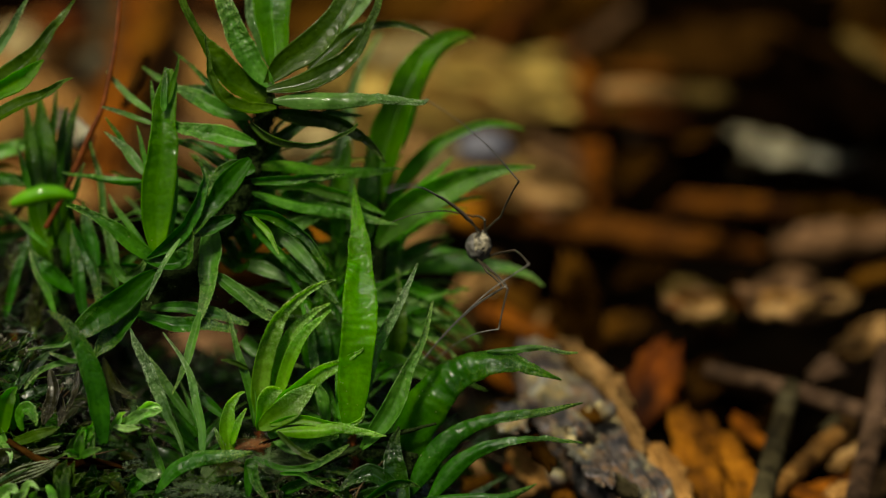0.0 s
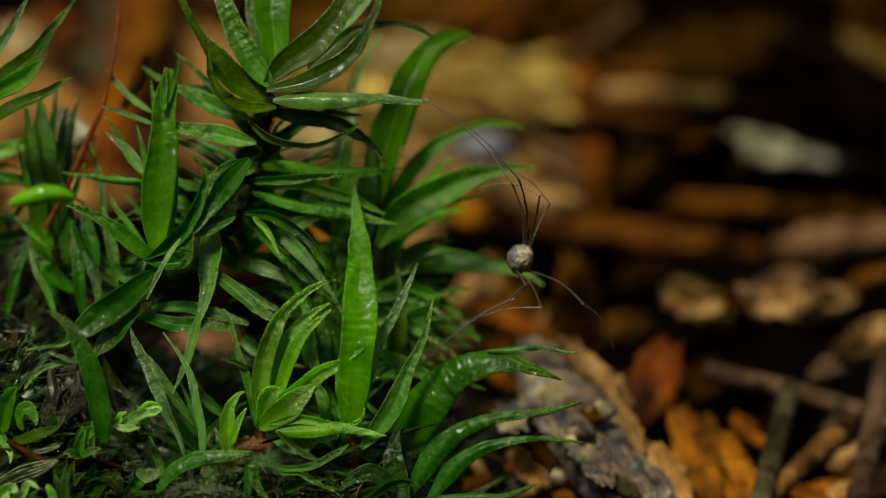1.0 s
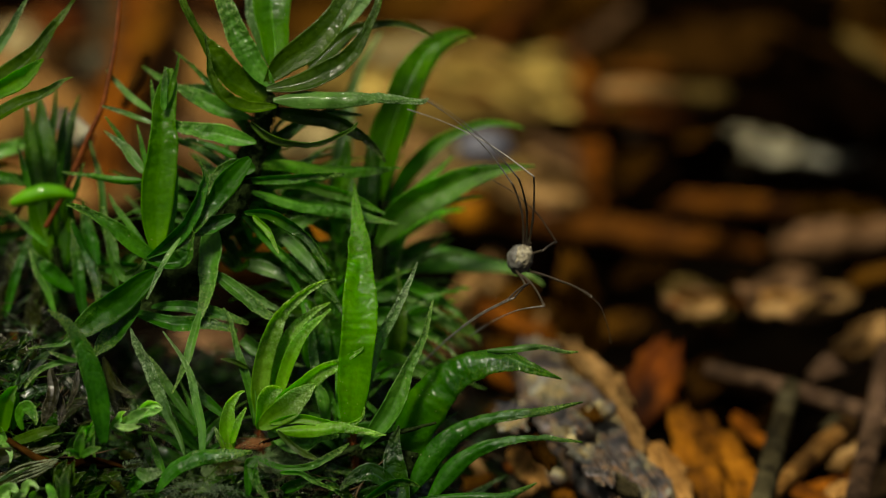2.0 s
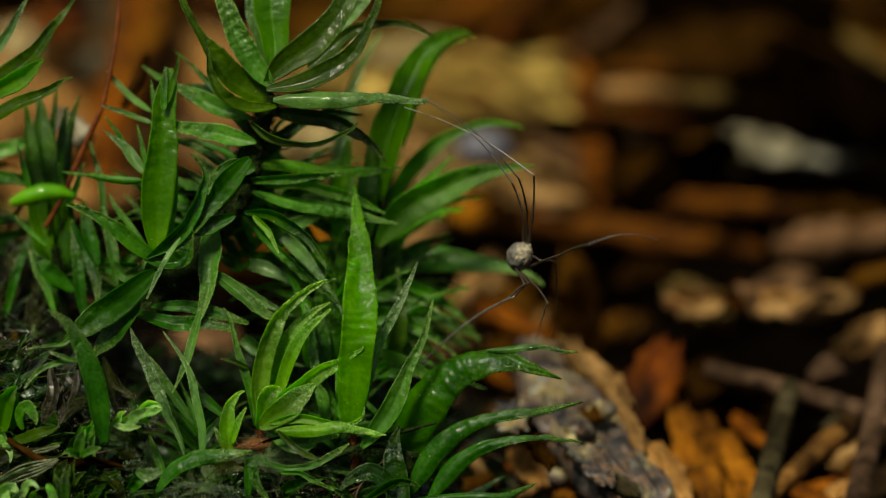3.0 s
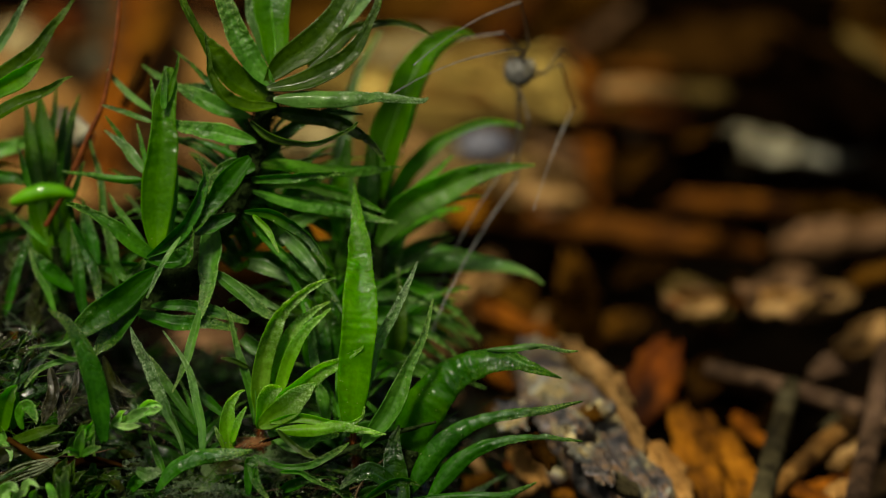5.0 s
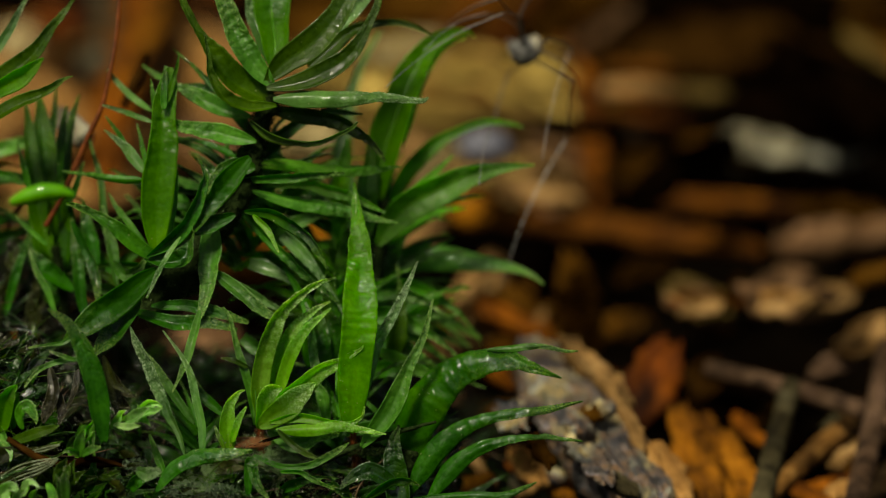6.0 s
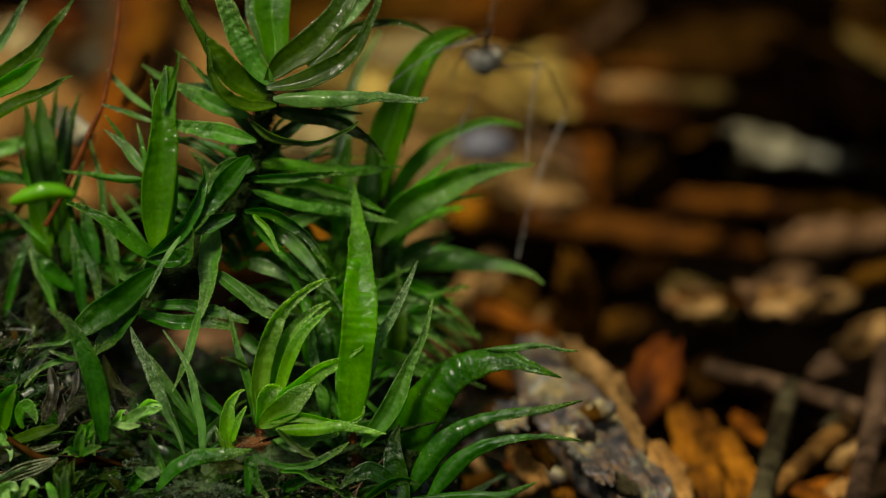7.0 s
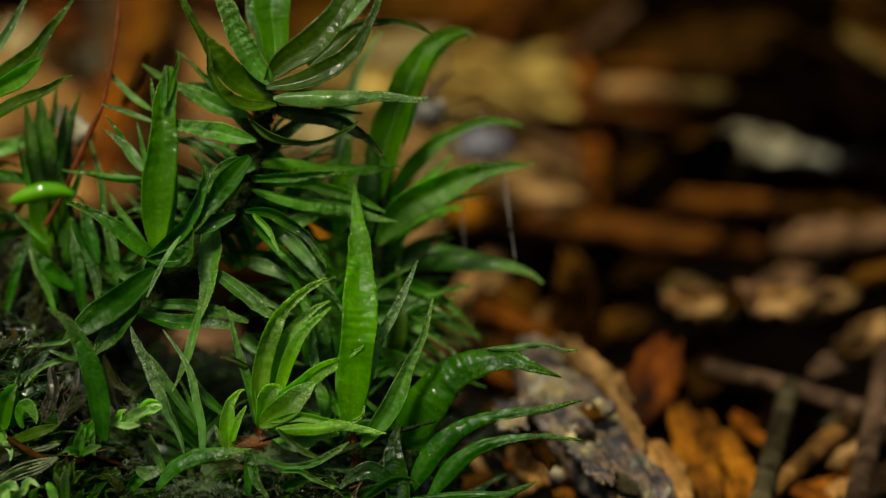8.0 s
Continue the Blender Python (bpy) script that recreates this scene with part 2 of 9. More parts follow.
LEAF = {
    "wet": leaf_mat("moss_leaf_wet", (0.020, 0.115, 0.001), (0.040, 0.185, 0.0015), (0.088, 0.262, 0.003), (0.26, 0.42, 0.06), 0.34, 0.60, 0.55, 1.6, 1.0, 0.28, 0.18, depth=0.76),
    "lime": leaf_mat("moss_leaf_lime", (0.045, 0.185, 0.001), (0.078, 0.262, 0.002), (0.125, 0.330, 0.004), (0.30, 0.46, 0.08), 0.34, 0.62, 0.5, 1.6, 1.0, 0.25, 0.18, tint=1.08, depth=0.95),
    # lime brightened by half: light through the leaf put into the colour
    "glow": leaf_mat("moss_leaf_glow", (0.050, 0.190, 0.001), (0.085, 0.270, 0.002), (0.135, 0.340, 0.004), (0.30, 0.46, 0.08), 0.34, 0.66, 0.5, 1.4, 0.7, 0.25, 0.18, tint=1.1, depth=1.45),
    "fresh": leaf_mat("moss_leaf_fresh", (0.105, 0.255, 0.008), (0.165, 0.340, 0.022), (0.240, 0.420, 0.060), (0.54, 0.67, 0.37), 0.30, 0.62, 1.0, 1.5, 1.0, 0.3, 0.3, 0.7, tint=0.95, depth=1.05),
    "old": leaf_mat("moss_leaf_old", (0.022, 0.115, 0.003), (0.044, 0.185, 0.006), (0.085, 0.270, 0.018), (0.32, 0.50, 0.12), 0.34, 0.48, 0.9, 1.9, 1.0, 0.5, 0.3, 0.12, depth=1.05),
    "dull": leaf_mat("moss_leaf_dull", (0.036, 0.145, 0.007), (0.070, 0.225, 0.017), (0.130, 0.320, 0.044), (0.38, 0.53, 0.17), 0.38, 0.48, 0.95, 1.9, 0.8, 0.5, 0.6, 0.2, depth=1.0),
    "hazy": leaf_mat("moss_leaf_hazy", (0.082, 0.205, 0.012), (0.125, 0.290, 0.024), (0.185, 0.370, 0.052), (0.38, 0.54, 0.26), 0.42, 0.68, 0.9, 1.2, 0.22, 0.3, 0.5, 0.2, depth=1.5),
    "frosted": leaf_mat("moss_leaf_frosted", (0.050, 0.155, 0.026), (0.100, 0.235, 0.050), (0.185, 0.335, 0.105), (0.44, 0.59, 0.35), 0.34, 0.40, 1.0, 2.8, 1.0, 0.12, 0.5, 0.35, 0.7, depth=0.95),
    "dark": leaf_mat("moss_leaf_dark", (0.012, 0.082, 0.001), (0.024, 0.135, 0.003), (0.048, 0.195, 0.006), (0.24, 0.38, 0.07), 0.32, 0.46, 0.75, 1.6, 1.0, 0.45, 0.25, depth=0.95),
    "pale": leaf_mat("feather_moss_pale", (0.100, 0.215, 0.080), (0.200, 0.330, 0.165), (0.330, 0.450, 0.290), (0.48, 0.58, 0.44), 0.14, 0.46, 0.6, 0.6, 1.0, 0.3, 0.9, 0.2, 1.0, depth=1.5, tint=1.0),
    "olive": leaf_mat("moss_leaf_olive", (0.038, 0.105, 0.002), (0.066, 0.155, 0.003), (0.108, 0.215, 0.008), (0.26, 0.40, 0.10), 0.30, 0.56, 0.45, 0.8, 0.9, 0.4, 0.25, 0.0, 0.15, tint=1.0),
    "slate": leaf_mat("moss_leaf_slate", (0.032, 0.080, 0.018), (0.058, 0.128, 0.032), (0.100, 0.200, 0.066), (0.34, 0.45, 0.28), 0.36, 0.40, 1.0, 2.2, 0.45, 0.35, 0.16, 0.2, 0.3, depth=1.25),
    # carpet and withered are dark greens with shade between leaves put into them
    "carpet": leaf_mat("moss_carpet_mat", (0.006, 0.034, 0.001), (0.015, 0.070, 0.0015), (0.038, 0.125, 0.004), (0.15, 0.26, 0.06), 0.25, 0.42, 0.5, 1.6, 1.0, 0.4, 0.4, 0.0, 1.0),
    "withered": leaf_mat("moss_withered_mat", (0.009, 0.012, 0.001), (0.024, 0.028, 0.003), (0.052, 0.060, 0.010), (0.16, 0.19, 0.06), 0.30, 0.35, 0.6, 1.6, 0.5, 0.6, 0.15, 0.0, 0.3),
    "tawny": leaf_mat("moss_tawny_mat", (0.014, 0.014, 0.003), (0.032, 0.030, 0.008), (0.066, 0.062, 0.022), (0.14, 0.14, 0.07), 0.30, 0.50, 0.6, 1.2, 0.6, 0.8, 0.3, 0.0, 0.5, tint=1.0),
}
# soil far darker than earth: the shade of the litter gaps is in it
SOIL = plain_mat("soil_gap_shade_mat", (0.0010, 0.0007, 0.0004), (0.0030, 0.0018, 0.0010), 0.8, 0.95, 0.3, 0.0)
# dark peat, taken to near-black to hold the shade of the moss gaps
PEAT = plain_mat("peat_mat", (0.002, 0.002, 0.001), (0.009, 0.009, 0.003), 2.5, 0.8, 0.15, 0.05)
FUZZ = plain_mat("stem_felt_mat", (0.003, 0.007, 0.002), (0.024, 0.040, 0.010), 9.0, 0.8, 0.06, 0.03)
SETA = plain_mat("seta_mat", (0.060, 0.013, 0.002), (0.150, 0.036, 0.005), 3.0, 0.55, 0.01, 0.15)
PEBBLE = plain_mat("pebble_mat", (0.085, 0.085, 0.115), (0.140, 0.135, 0.180), 1.2, 0.55, 0.05, 0.4)
WOOD = {
    "ochre": litter_mat("wood_ochre", (0.16, 0.108, 0.028), (0.38, 0.270, 0.078), (0.54, 0.400, 0.140), patchy=0.3),
    "orange": litter_mat("wood_orange", (0.085, 0.0286, 0.002), (0.235, 0.088, 0.005), (0.4, 0.1705, 0.012)),
    "tan": litter_mat("wood_tan", (0.09, 0.046, 0.016), (0.20, 0.112, 0.044), (0.34, 0.220, 0.105), patchy=0.25),
    "amber": litter_mat("wood_amber", (0.050, 0.013, 0.001), (0.150, 0.044, 0.003), (0.27, 0.090, 0.008), patchy=0.22),
    "umber": litter_mat("wood_umber", (0.009, 0.004, 0.001), (0.022, 0.0095, 0.002), (0.045, 0.021, 0.005), patchy=0.3, spec=0.0),
    "russet": litter_mat("wood_russet", (0.028, 0.0080, 0.0010), (0.084, 0.0270, 0.0020), (0.170, 0.062, 0.006), patchy=0.3),
    "peach": litter_mat("wood_peach", (0.13, 0.062, 0.020), (0.29, 0.148, 0.050), (0.44, 0.265, 0.110), patchy=0.45),
    "brown": litter_mat("wood_brown", (0.022, 0.0088, 0.0015), (0.058, 0.0242, 0.0035), (0.11, 0.0517, 0.009), spec=0.0),
    "rust": litter_mat("wood_rust", (0.035, 0.0077, 0.001), (0.105, 0.0286, 0.002), (0.2, 0.0682, 0.005)),
    "pink": litter_mat("wood_pink", (0.055, 0.027, 0.013), (0.130, 0.070, 0.037), (0.23, 0.140, 0.082), patchy=0.3),
    "pale": litter_mat("wood_pale", (0.16, 0.150, 0.12), (0.37, 0.360, 0.31), (0.57, 0.570, 0.52), patchy=0.4),
    "grey": litter_mat("wood_grey", (0.03, 0.0253, 0.016), (0.085, 0.0726, 0.048), (0.19, 0.176, 0.125)),
    # near-black: dark stalks, and the shade of litter gaps put into the colour
    "dark": litter_mat("wood_dark_gap_shade", (0.0008, 0.0004, 0.0002), (0.0024, 0.0011, 0.0005), (0.007, 0.0032, 0.0012), spec=0.0),
    "dim": litter_mat("wood_dim", (0.022, 0.0187, 0.01), (0.06, 0.0506, 0.028), (0.115, 0.1012, 0.06), patchy=0.3),
    "ember": litter_mat("dead_leaf_ember", (0.024, 0.005, 0.001), (0.078, 0.018, 0.0015), (0.15, 0.042, 0.004), patchy=0.25),
    "marigold": litter_mat("dead_leaf_marigold", (0.055, 0.018, 0.002), (0.155, 0.055, 0.004), (0.25, 0.100, 0.010), patchy=0.15),
    "bronze": litter_mat("wood_bronze", (0.035, 0.022, 0.006), (0.085, 0.056, 0.016), (0.14, 0.095, 0.030), patchy=0.3),
    # pink darkened: the shade over the long twig is put into the colour
    "mauve": litter_mat("wood_pink_shaded", (0.030, 0.017, 0.011), (0.072, 0.042, 0.028), (0.12, 0.078, 0.054), patchy=0.3),
    "cream": litter_mat("wood_cream", (0.24, 0.18, 0.085), (0.46, 0.37, 0.20), (0.60, 0.50, 0.30), patchy=0.3),
    "straw": litter_mat("straw", (0.16, 0.0935, 0.022), (0.27, 0.1705, 0.045), (0.38, 0.264, 0.085)),
}


def bark_mat(name):
    """Rotten bark: lilac-grey with rust, tan and bluish blotches."""
    m, nt, lk, p = nodes_of(name)
    a = noise_tex(nt, lk, 0.75, 4.0)
    b = noise_tex(nt, lk, 1.3, 5.0)
    c = noise_tex(nt, lk, 6.0, 5.0)
    r = ramp(nt, [(0.36, (0.014, 0.012, 0.013)), (0.43, (0.078, 0.070, 0.080)), (0.49, (0.125, 0.072, 0.036)), (0.53, (0.095, 0.098, 0.098)), (0.61, (0.20, 0.165, 0.085))])
    lk.new(a.outputs["Fac"], r.inputs[0])
    r2 = ramp(nt, [(0.38, (0.30, 0.30, 0.38)), (0.48, (1.0, 0.95, 0.9)), (0.56, (1.1, 0.85, 0.6)), (0.64, (2.3, 2.3, 2.4))])
    lk.new(b.outputs["Fac"], r2.inputs[0])
    r3 = ramp(nt, [(0.34, (0.5, 0.5, 0.5)), (0.66, (1.35, 1.35, 1.35))])
    lk.new(c.outputs["Fac"], r3.inputs[0])
    col = mix_rgb(nt, lk, r.outputs[0], r2.outputs[0], 0.9, "MULTIPLY")
    lk.new(mix_rgb(nt, lk, col, r3.outputs[0], 0.8, "MULTIPLY"), p.inputs["Base Color"])
    p.inputs["Roughness"].default_value, p.inputs["Specular IOR Level"].default_value = 0.5, 0.4
    bp = nt.new("ShaderNodeBump")
    bp.inputs["Strength"].default_value, bp.inputs["Distance"].default_value = 0.8, 0.25 * MM
    lk.new(c.outputs["Fac"], bp.inputs["Height"])
    lk.new(bp.outputs[0], p.inputs["Normal"])
    return m


WOOD["lichen"] = bark_mat("mottled_bark")


# ---- builders ----
def mesh_of(name, verts, faces, material, uvs=None, smooth=True):
    me = bpy.data.meshes.new(name)
    me.from_pydata([tuple(v) for v in verts], [], faces)
    me.materials.append(material)
    if uvs is not None:
        layer = me.uv_layers.new(name="blade")
        flat = np.array([uvs[l.vertex_index] for l in me.loops], dtype=np.float32).ravel()
        layer.data.foreach_set("uv", flat)
    if smooth:
        me.polygons.foreach_set("use_smooth", [True] * len(me.polygons))
    me.update()
    return me


def child(name, me, parent, label=""):
    ob = new(name, me)
    ob.parent = parent
    return tagged(ob, label=label) if label else ob


def holder(name, base, label, category, group="", kind=""):
    e = new(name)
    e.location = mm(base)
    e.empty_display_size = 0.001
    return tagged(e, label, category, group, kind)


def blade(base, ctrl, tip, width, face=0.0, twist=0.0, fold=0.35, widest=0.24, foot=0.6, teeth=0.09, seed=0, na=8, nl=64, thick=0.05, blunt=1.1, rumple=1.0, thin_tip=0.42):
    """Vertices (mm) of a lance-shaped leaf along the arc base-ctrl-tip, channelled and toothed, with two skins."""
    rnd = random.Random(seed)
    b, c, t = Vector(base), Vector(ctrl), Vector(tip)
    ref0 = Vector((0.0, -0.94, 0.34))
    off = rnd.uniform(0, 90)
    top, bot, uvs = [], [], []
    crinkles = ((c - b).length + (t - c).length) * 4.6
    for i in range(nl + 1):
        s = i / nl
        p = b * (1 - s) ** 2 + c * (2 * s * (1 - s)) + t * s * s
        d = ((c - b) * (1 - s) + (t - c) * s).normalized()
        n = ref0 - d * ref0.dot(d)
        if n.length < 0.05:
            n = Vector((0, 0, 1)) - d * d.z
        n.normalize()
        n = Matrix.Rotation(radians(face + twist * s), 3, d) @ n
        side = d.cross(n).normalized()
        if s < widest:
            w = foot + (1 - foot) * math.sin(math.pi / 2 * s / widest)
        else:
            x = (s - widest) / (1 - widest)
            w = max(0.0, (1 - x ** blunt) * (1 - thin_tip * x) + 0.05 * (1 - x))
        w = max(0.5 * width * max(w, 0.02), min(0.065, 0.11 * width) * min(1.0, (1 - s) * 14))
        p = p + side * (noise.noise(Vector((off, s * 6, 0))) * 0.04 * width) + n * (noise.noise(Vector((off, s * 7, 5))) * 0.10 * width)
        for j in range(na + 1):
            u = -1 + 2 * j / na
            k = 1.0
            if abs(u) == 1.0 and s > 0.35:
                k = 1 + teeth * (i % 2) * (0.4 + s)
            f = fold * (0.8 + 0.9 * s)
            wav = noise.noise(Vector((off + u * 1.3, s * 16, 9))) * 0.04 * width * (0.3 + s) * rumple
            wav += noise.noise(Vector((off + u * 0.9, s * crinkles, 3))) * 0.19 * rumple * min(width, 1.0) * min(1.0, max(0.06, s * 2.4 - 0.9))
            q = p + side * (u * w * k / (1 + 0.35 * f)) + n * (f * w * u * u + wav)
            th = thick * (1 - 0.85 * abs(u)) * (1 - 0.6 * s) + (0.10 * thick * math.exp(-(u / 0.18) ** 2))
            top.append(q)
            bot.append(q - n * th)
            uvs.append((j / na, s))
    m = len(top)
    faces = []
    for i in range(nl):
        for j in range(na):
            a = i * (na + 1) + j
            faces.append((a, a + 1, a + na + 2, a + na + 1))
            faces.append((m + a, m + a + na + 1, m + a + na + 2, m + a + 1))
    for i in range(nl):
        a, z = i * (na + 1), i * (na + 1) + na
        faces.append((a, a + na + 1, m + a + na + 1, m + a))
        faces.append((z, m + z, m + z + na + 1, z + na + 1))
    for j in range(na):
        faces.append((j, m + j, m + j + 1, j + 1))
        e = nl * (na + 1) + j
        faces.append((e, e + 1, m + e + 1, m + e))
    return top + bot, faces, uvs + uvs


RIB = plain_mat("midrib_mat", (0.035, 0.150, 0.002), (0.085, 0.250, 0.006), 3.0, 0.25, 0.01, 0.5)
LEAF_SEED = [0]
DEW = []


def leaf(shoot, base, ctrl, tip, width, face=0.0, look_of="wet", name="leaf", label="", rib=0.0, **kw):
    """One leaf as a part of its shoot; places in mm of the plan."""
    LEAF_SEED[0] += 1
    v, f, uv = blade(base, ctrl, tip, width, face, seed=LEAF_SEED[0], **kw)
    o = shoot.location
    ob = child(name, mesh_of(name, [p * MM - o for p in v], f, LEAF[look_of], uv), shoot, label)
    if rib:
        na_, nl_ = kw.get("na", 8), kw.get("nl", 64)
        line = [v[i * (na_ + 1) + na_ // 2] for i in range(1, int(nl_ * 0.92), 3)]
        rv, rf = tube_mesh(line, [rib, rib * 0.9, rib * 0.6, rib * 0.3], 8, 0.15, LEAF_SEED[0])
        child("midrib", mesh_of("midrib", [p * MM - o for p in rv], rf, RIB), ob, "raised pale green midrib")
    rnd = random.Random(LEAF_SEED[0])
    DEW.extend(v[rnd.randrange(len(v) // 2)] for i in range(rnd.choice((4, 10, 18, 30))))
    return ob


def spline(vals, s):
    """A smooth run through evenly spaced values, at s from 0 to 1."""
    n = len(vals) - 1
    i = min(int(s * n), n - 1)
    x = s * n - i
    p0, p1, p2, p3 = vals[max(i - 1, 0)], vals[i], vals[i + 1], vals[min(i + 2, n)]
    return 0.5 * ((2 * p1) + (p2 - p0) * x + (2 * p0 - 5 * p1 + 4 * p2 - p3) * x * x + (3 * p1 - p0 - 3 * p2 + p3) * x ** 3)


def frond(shoot, line, widths, look_of="wet", fold=0.35, face=0.0, rumple=1.0, rib=0.0, name="leaf", label=""):
    """A long leaf along a bent midline (mm) with its breadth from foot to tip: a channelled blade, hollow or arched,
    smooth at the foot and puckered crosswise towards the toothed margins and tip."""
    LEAF_SEED[0] += 1
    rnd = random.Random(LEAF_SEED[0] * 17)
    pts = [Vector(p) for p in line]
    pts[0] = pts[0] + (pts[0] - pts[1]).normalized() * 0.5 * widths[0]
    long = sum((b - a).length for a, b in zip(pts, pts[1:]))
    nl, na = max(24, min(130, int(long * 18))), 12 if max(widths) > 0.5 else 8
    slim = 0.88 if max(widths) < 1.05 else 0.96
    off = rnd.uniform(0, 90)
    ref0 = Vector((0.0, -0.94, 0.34))
    broad = max(widths)
    top, bot, uvs = [], [], []
    for i in range(nl + 1):
        s = i / nl
        p = spline(pts, s)
        d = (spline(pts, min(1.0, s + 0.01)) - spline(pts, max(0.0, s - 0.01))).normalized()
        n = ref0 - d * ref0.dot(d)
        if n.length < 0.05:
            n = Vector((0, 0, 1)) - d * d.z
        n = Matrix.Rotation(radians(face + 26 * noise.noise(Vector((off, s * 2.2, 1)))), 3, d) @ n.normalized()
        side = d.cross(n).normalized()
        p = p + side * (0.05 * broad * noise.noise(Vector((off, s * 5, 6)))) * min(1.0, s * 4)
        w = 0.5 * slim * max(0.03, spline(widths, s)) * (1 + 0.12 * noise.noise(Vector((off, s * long * 1.3, 12))))
        w *= 0.36 + 0.64 * math.sin(math.pi / 2 * min(1.0, s / 0.15))
        late = min(1.0, max(0.0, (s - 0.12) / 0.40))
        for j in range(na + 1):
            u = -1 + 2 * j / na
            rim = abs(u) ** 3
            k = 1.0
            if abs(u) == 1.0 and late > 0:
                k = 1 + late * (0.02 + 0.12 * (i % 3 == 0)) * min(1.0, 0.13 / w)
            pucker = noise.noise(Vector((off + u * 0.8, s * long * 3.1, 3))) * 0.17 * min(1.0, 0.25 + w * 1.7) * late * (0.40 + 0.60 * abs(u))
            pucker += noise.noise(Vector((off + u * 1.1, s * long * 5.2, 14))) * 0.075 * late * min(1.0, 0.3 + w)
            pucker += noise.noise(Vector((off + u * 1.6, s * long * 0.9, 9))) * 0.09 * broad * (0.25 + 0.5 * s)
            hollow = fold * w * (abs(u) ** 1.2) * (0.75 + 0.6 * s)
            curl = 0.10 * w * rim * (1 if fold > 0 else -1)
            q = p + side * (u * w * k * (1 - 0.06 * rim)) + n * (hollow + curl + pucker * rumple)
            th = 0.055 * (1 - 0.8 * abs(u)) * (1 - 0.5 * s) + 0.022 * math.exp(-(u / 0.16) ** 2) + 0.010
            top.append(q)
            bot.append(q - n * th)
            uvs.append((j / na, s))
    m, r = len(top), na + 1
    faces = []
    for i in range(nl):
        for j in range(na):
            a = i * r + j
            faces.append((a, a + 1, a + r + 1, a + r))
            faces.append((m + a, m + a + r, m + a + r + 1, m + a + 1))
        a, z = i * r, i * r + na
        faces.append((a, a + r, m + a + r, m + a))
        faces.append((z, m + z, m + z + r, z + r))
    for j in range(na):
        faces.append((j, m + j, m + j + 1, j + 1))
        e = nl * r + j
        faces.append((e, e + 1, m + e + 1, m + e))
    o = shoot.location
    ob = child(name, mesh_of(name, [p * MM - o for p in top + bot], faces, LEAF[look_of], uvs + uvs), shoot, label)
    if rib:
        mid = [top[i * r + na // 2] for i in range(1, int(nl * 0.92), 3)]
        rv, rf = tube_mesh(mid, [rib, rib * 0.9, rib * 0.6, rib * 0.3], 8, 0.15, LEAF_SEED[0])
        child("midrib", mesh_of("midrib", [p * MM - o for p in rv], rf, RIB), ob, "raised pale green midrib")
    DEW.extend(top[rnd.randrange(m // 3, m)] for i in range(rnd.choice((2, 6, 10, 18))))
    return ob


def tube_mesh(pts, radii, sides=10, rough=0.0, seed=0, hairs=0, hair_len=0.2):
    """Vertices (mm) of a bent, uneven stem through pts, with fine hairs if asked."""
    rnd = random.Random(seed)
    pts = [Vector(p) for p in pts]
    # even steps along a smooth line through the points
    line = []
    n = len(pts)
    per = 8 if not hairs else 16
    for i in range(n - 1):
        p0, p1, p2, p3 = pts[max(i - 1, 0)], pts[i], pts[i + 1], pts[min(i + 2, n - 1)]
        for k in range(per):
            s = k / per
            line.append((0.5 * ((2 * p1) + (p2 - p0) * s + (2 * p0 - 5 * p1 + 4 * p2 - p3) * s * s + (3 * p1 - p0 - 3 * p2 + p3) * s ** 3), (i + s) / (n - 1)))
    line.append((pts[-1], 1.0))
    verts, faces, hv = [], [], []
    for i, (p, s) in enumerate(line):
        d = (line[min(i + 1, len(line) - 1)][0] - line[max(i - 1, 0)][0]).normalized()
        a = d.orthogonal().normalized() if i == 0 else (a - d * a.dot(d)).normalized()
        bb = d.cross(a)
        r = np.interp(s, np.linspace(0, 1, len(radii)), radii)
        for k in range(sides):
            an = 2 * math.pi * k / sides
            dirn = a * math.cos(an) + bb * math.sin(an)
            rr = r * (1 + rough * noise.noise(p * 3 + dirn * 2 + Vector((seed, 0, 0))) + (0.25 * noise.noise(p * 9 + dirn * 6) if hairs else 0.0))
            verts.append(p + dirn * rr)
            if hairs:
                hv.append((p + dirn * rr, dirn, d))
    for i in range(len(line) - 1):
        for k in range(sides):
            faces.append((i * sides + k, i * sides + (k + 1) % sides, (i + 1) * sides + (k + 1) % sides, (i + 1) * sides + k))
    faces.append(tuple(range(sides))[::-1])
    faces.append(tuple(range((len(line) - 1) * sides, len(line) * sides)))
    for h in range(hairs):
        p, dirn, d = rnd.choice(hv)
        p = p + d * rnd.uniform(-0.15, 0.15)
        way = (dirn + Vector((rnd.gauss(0, .5), rnd.gauss(0, .5), rnd.gauss(0, .5)))).normalized()
        L = hair_len * rnd.uniform(0.3, 1.2)
        o = way.orthogonal().normalized() * 0.010
        o2 = way.cross(o)
        k = len(verts)
        verts += [p + o, p - o * 0.5 + o2 * 0.87, p - o * 0.5 - o2 * 0.87, p + way * L + d * rnd.uniform(-.05, .05)]
        faces += [(k, k + 1, k + 3), (k + 1, k + 2, k + 3), (k + 2, k, k + 3)]
    return verts, faces


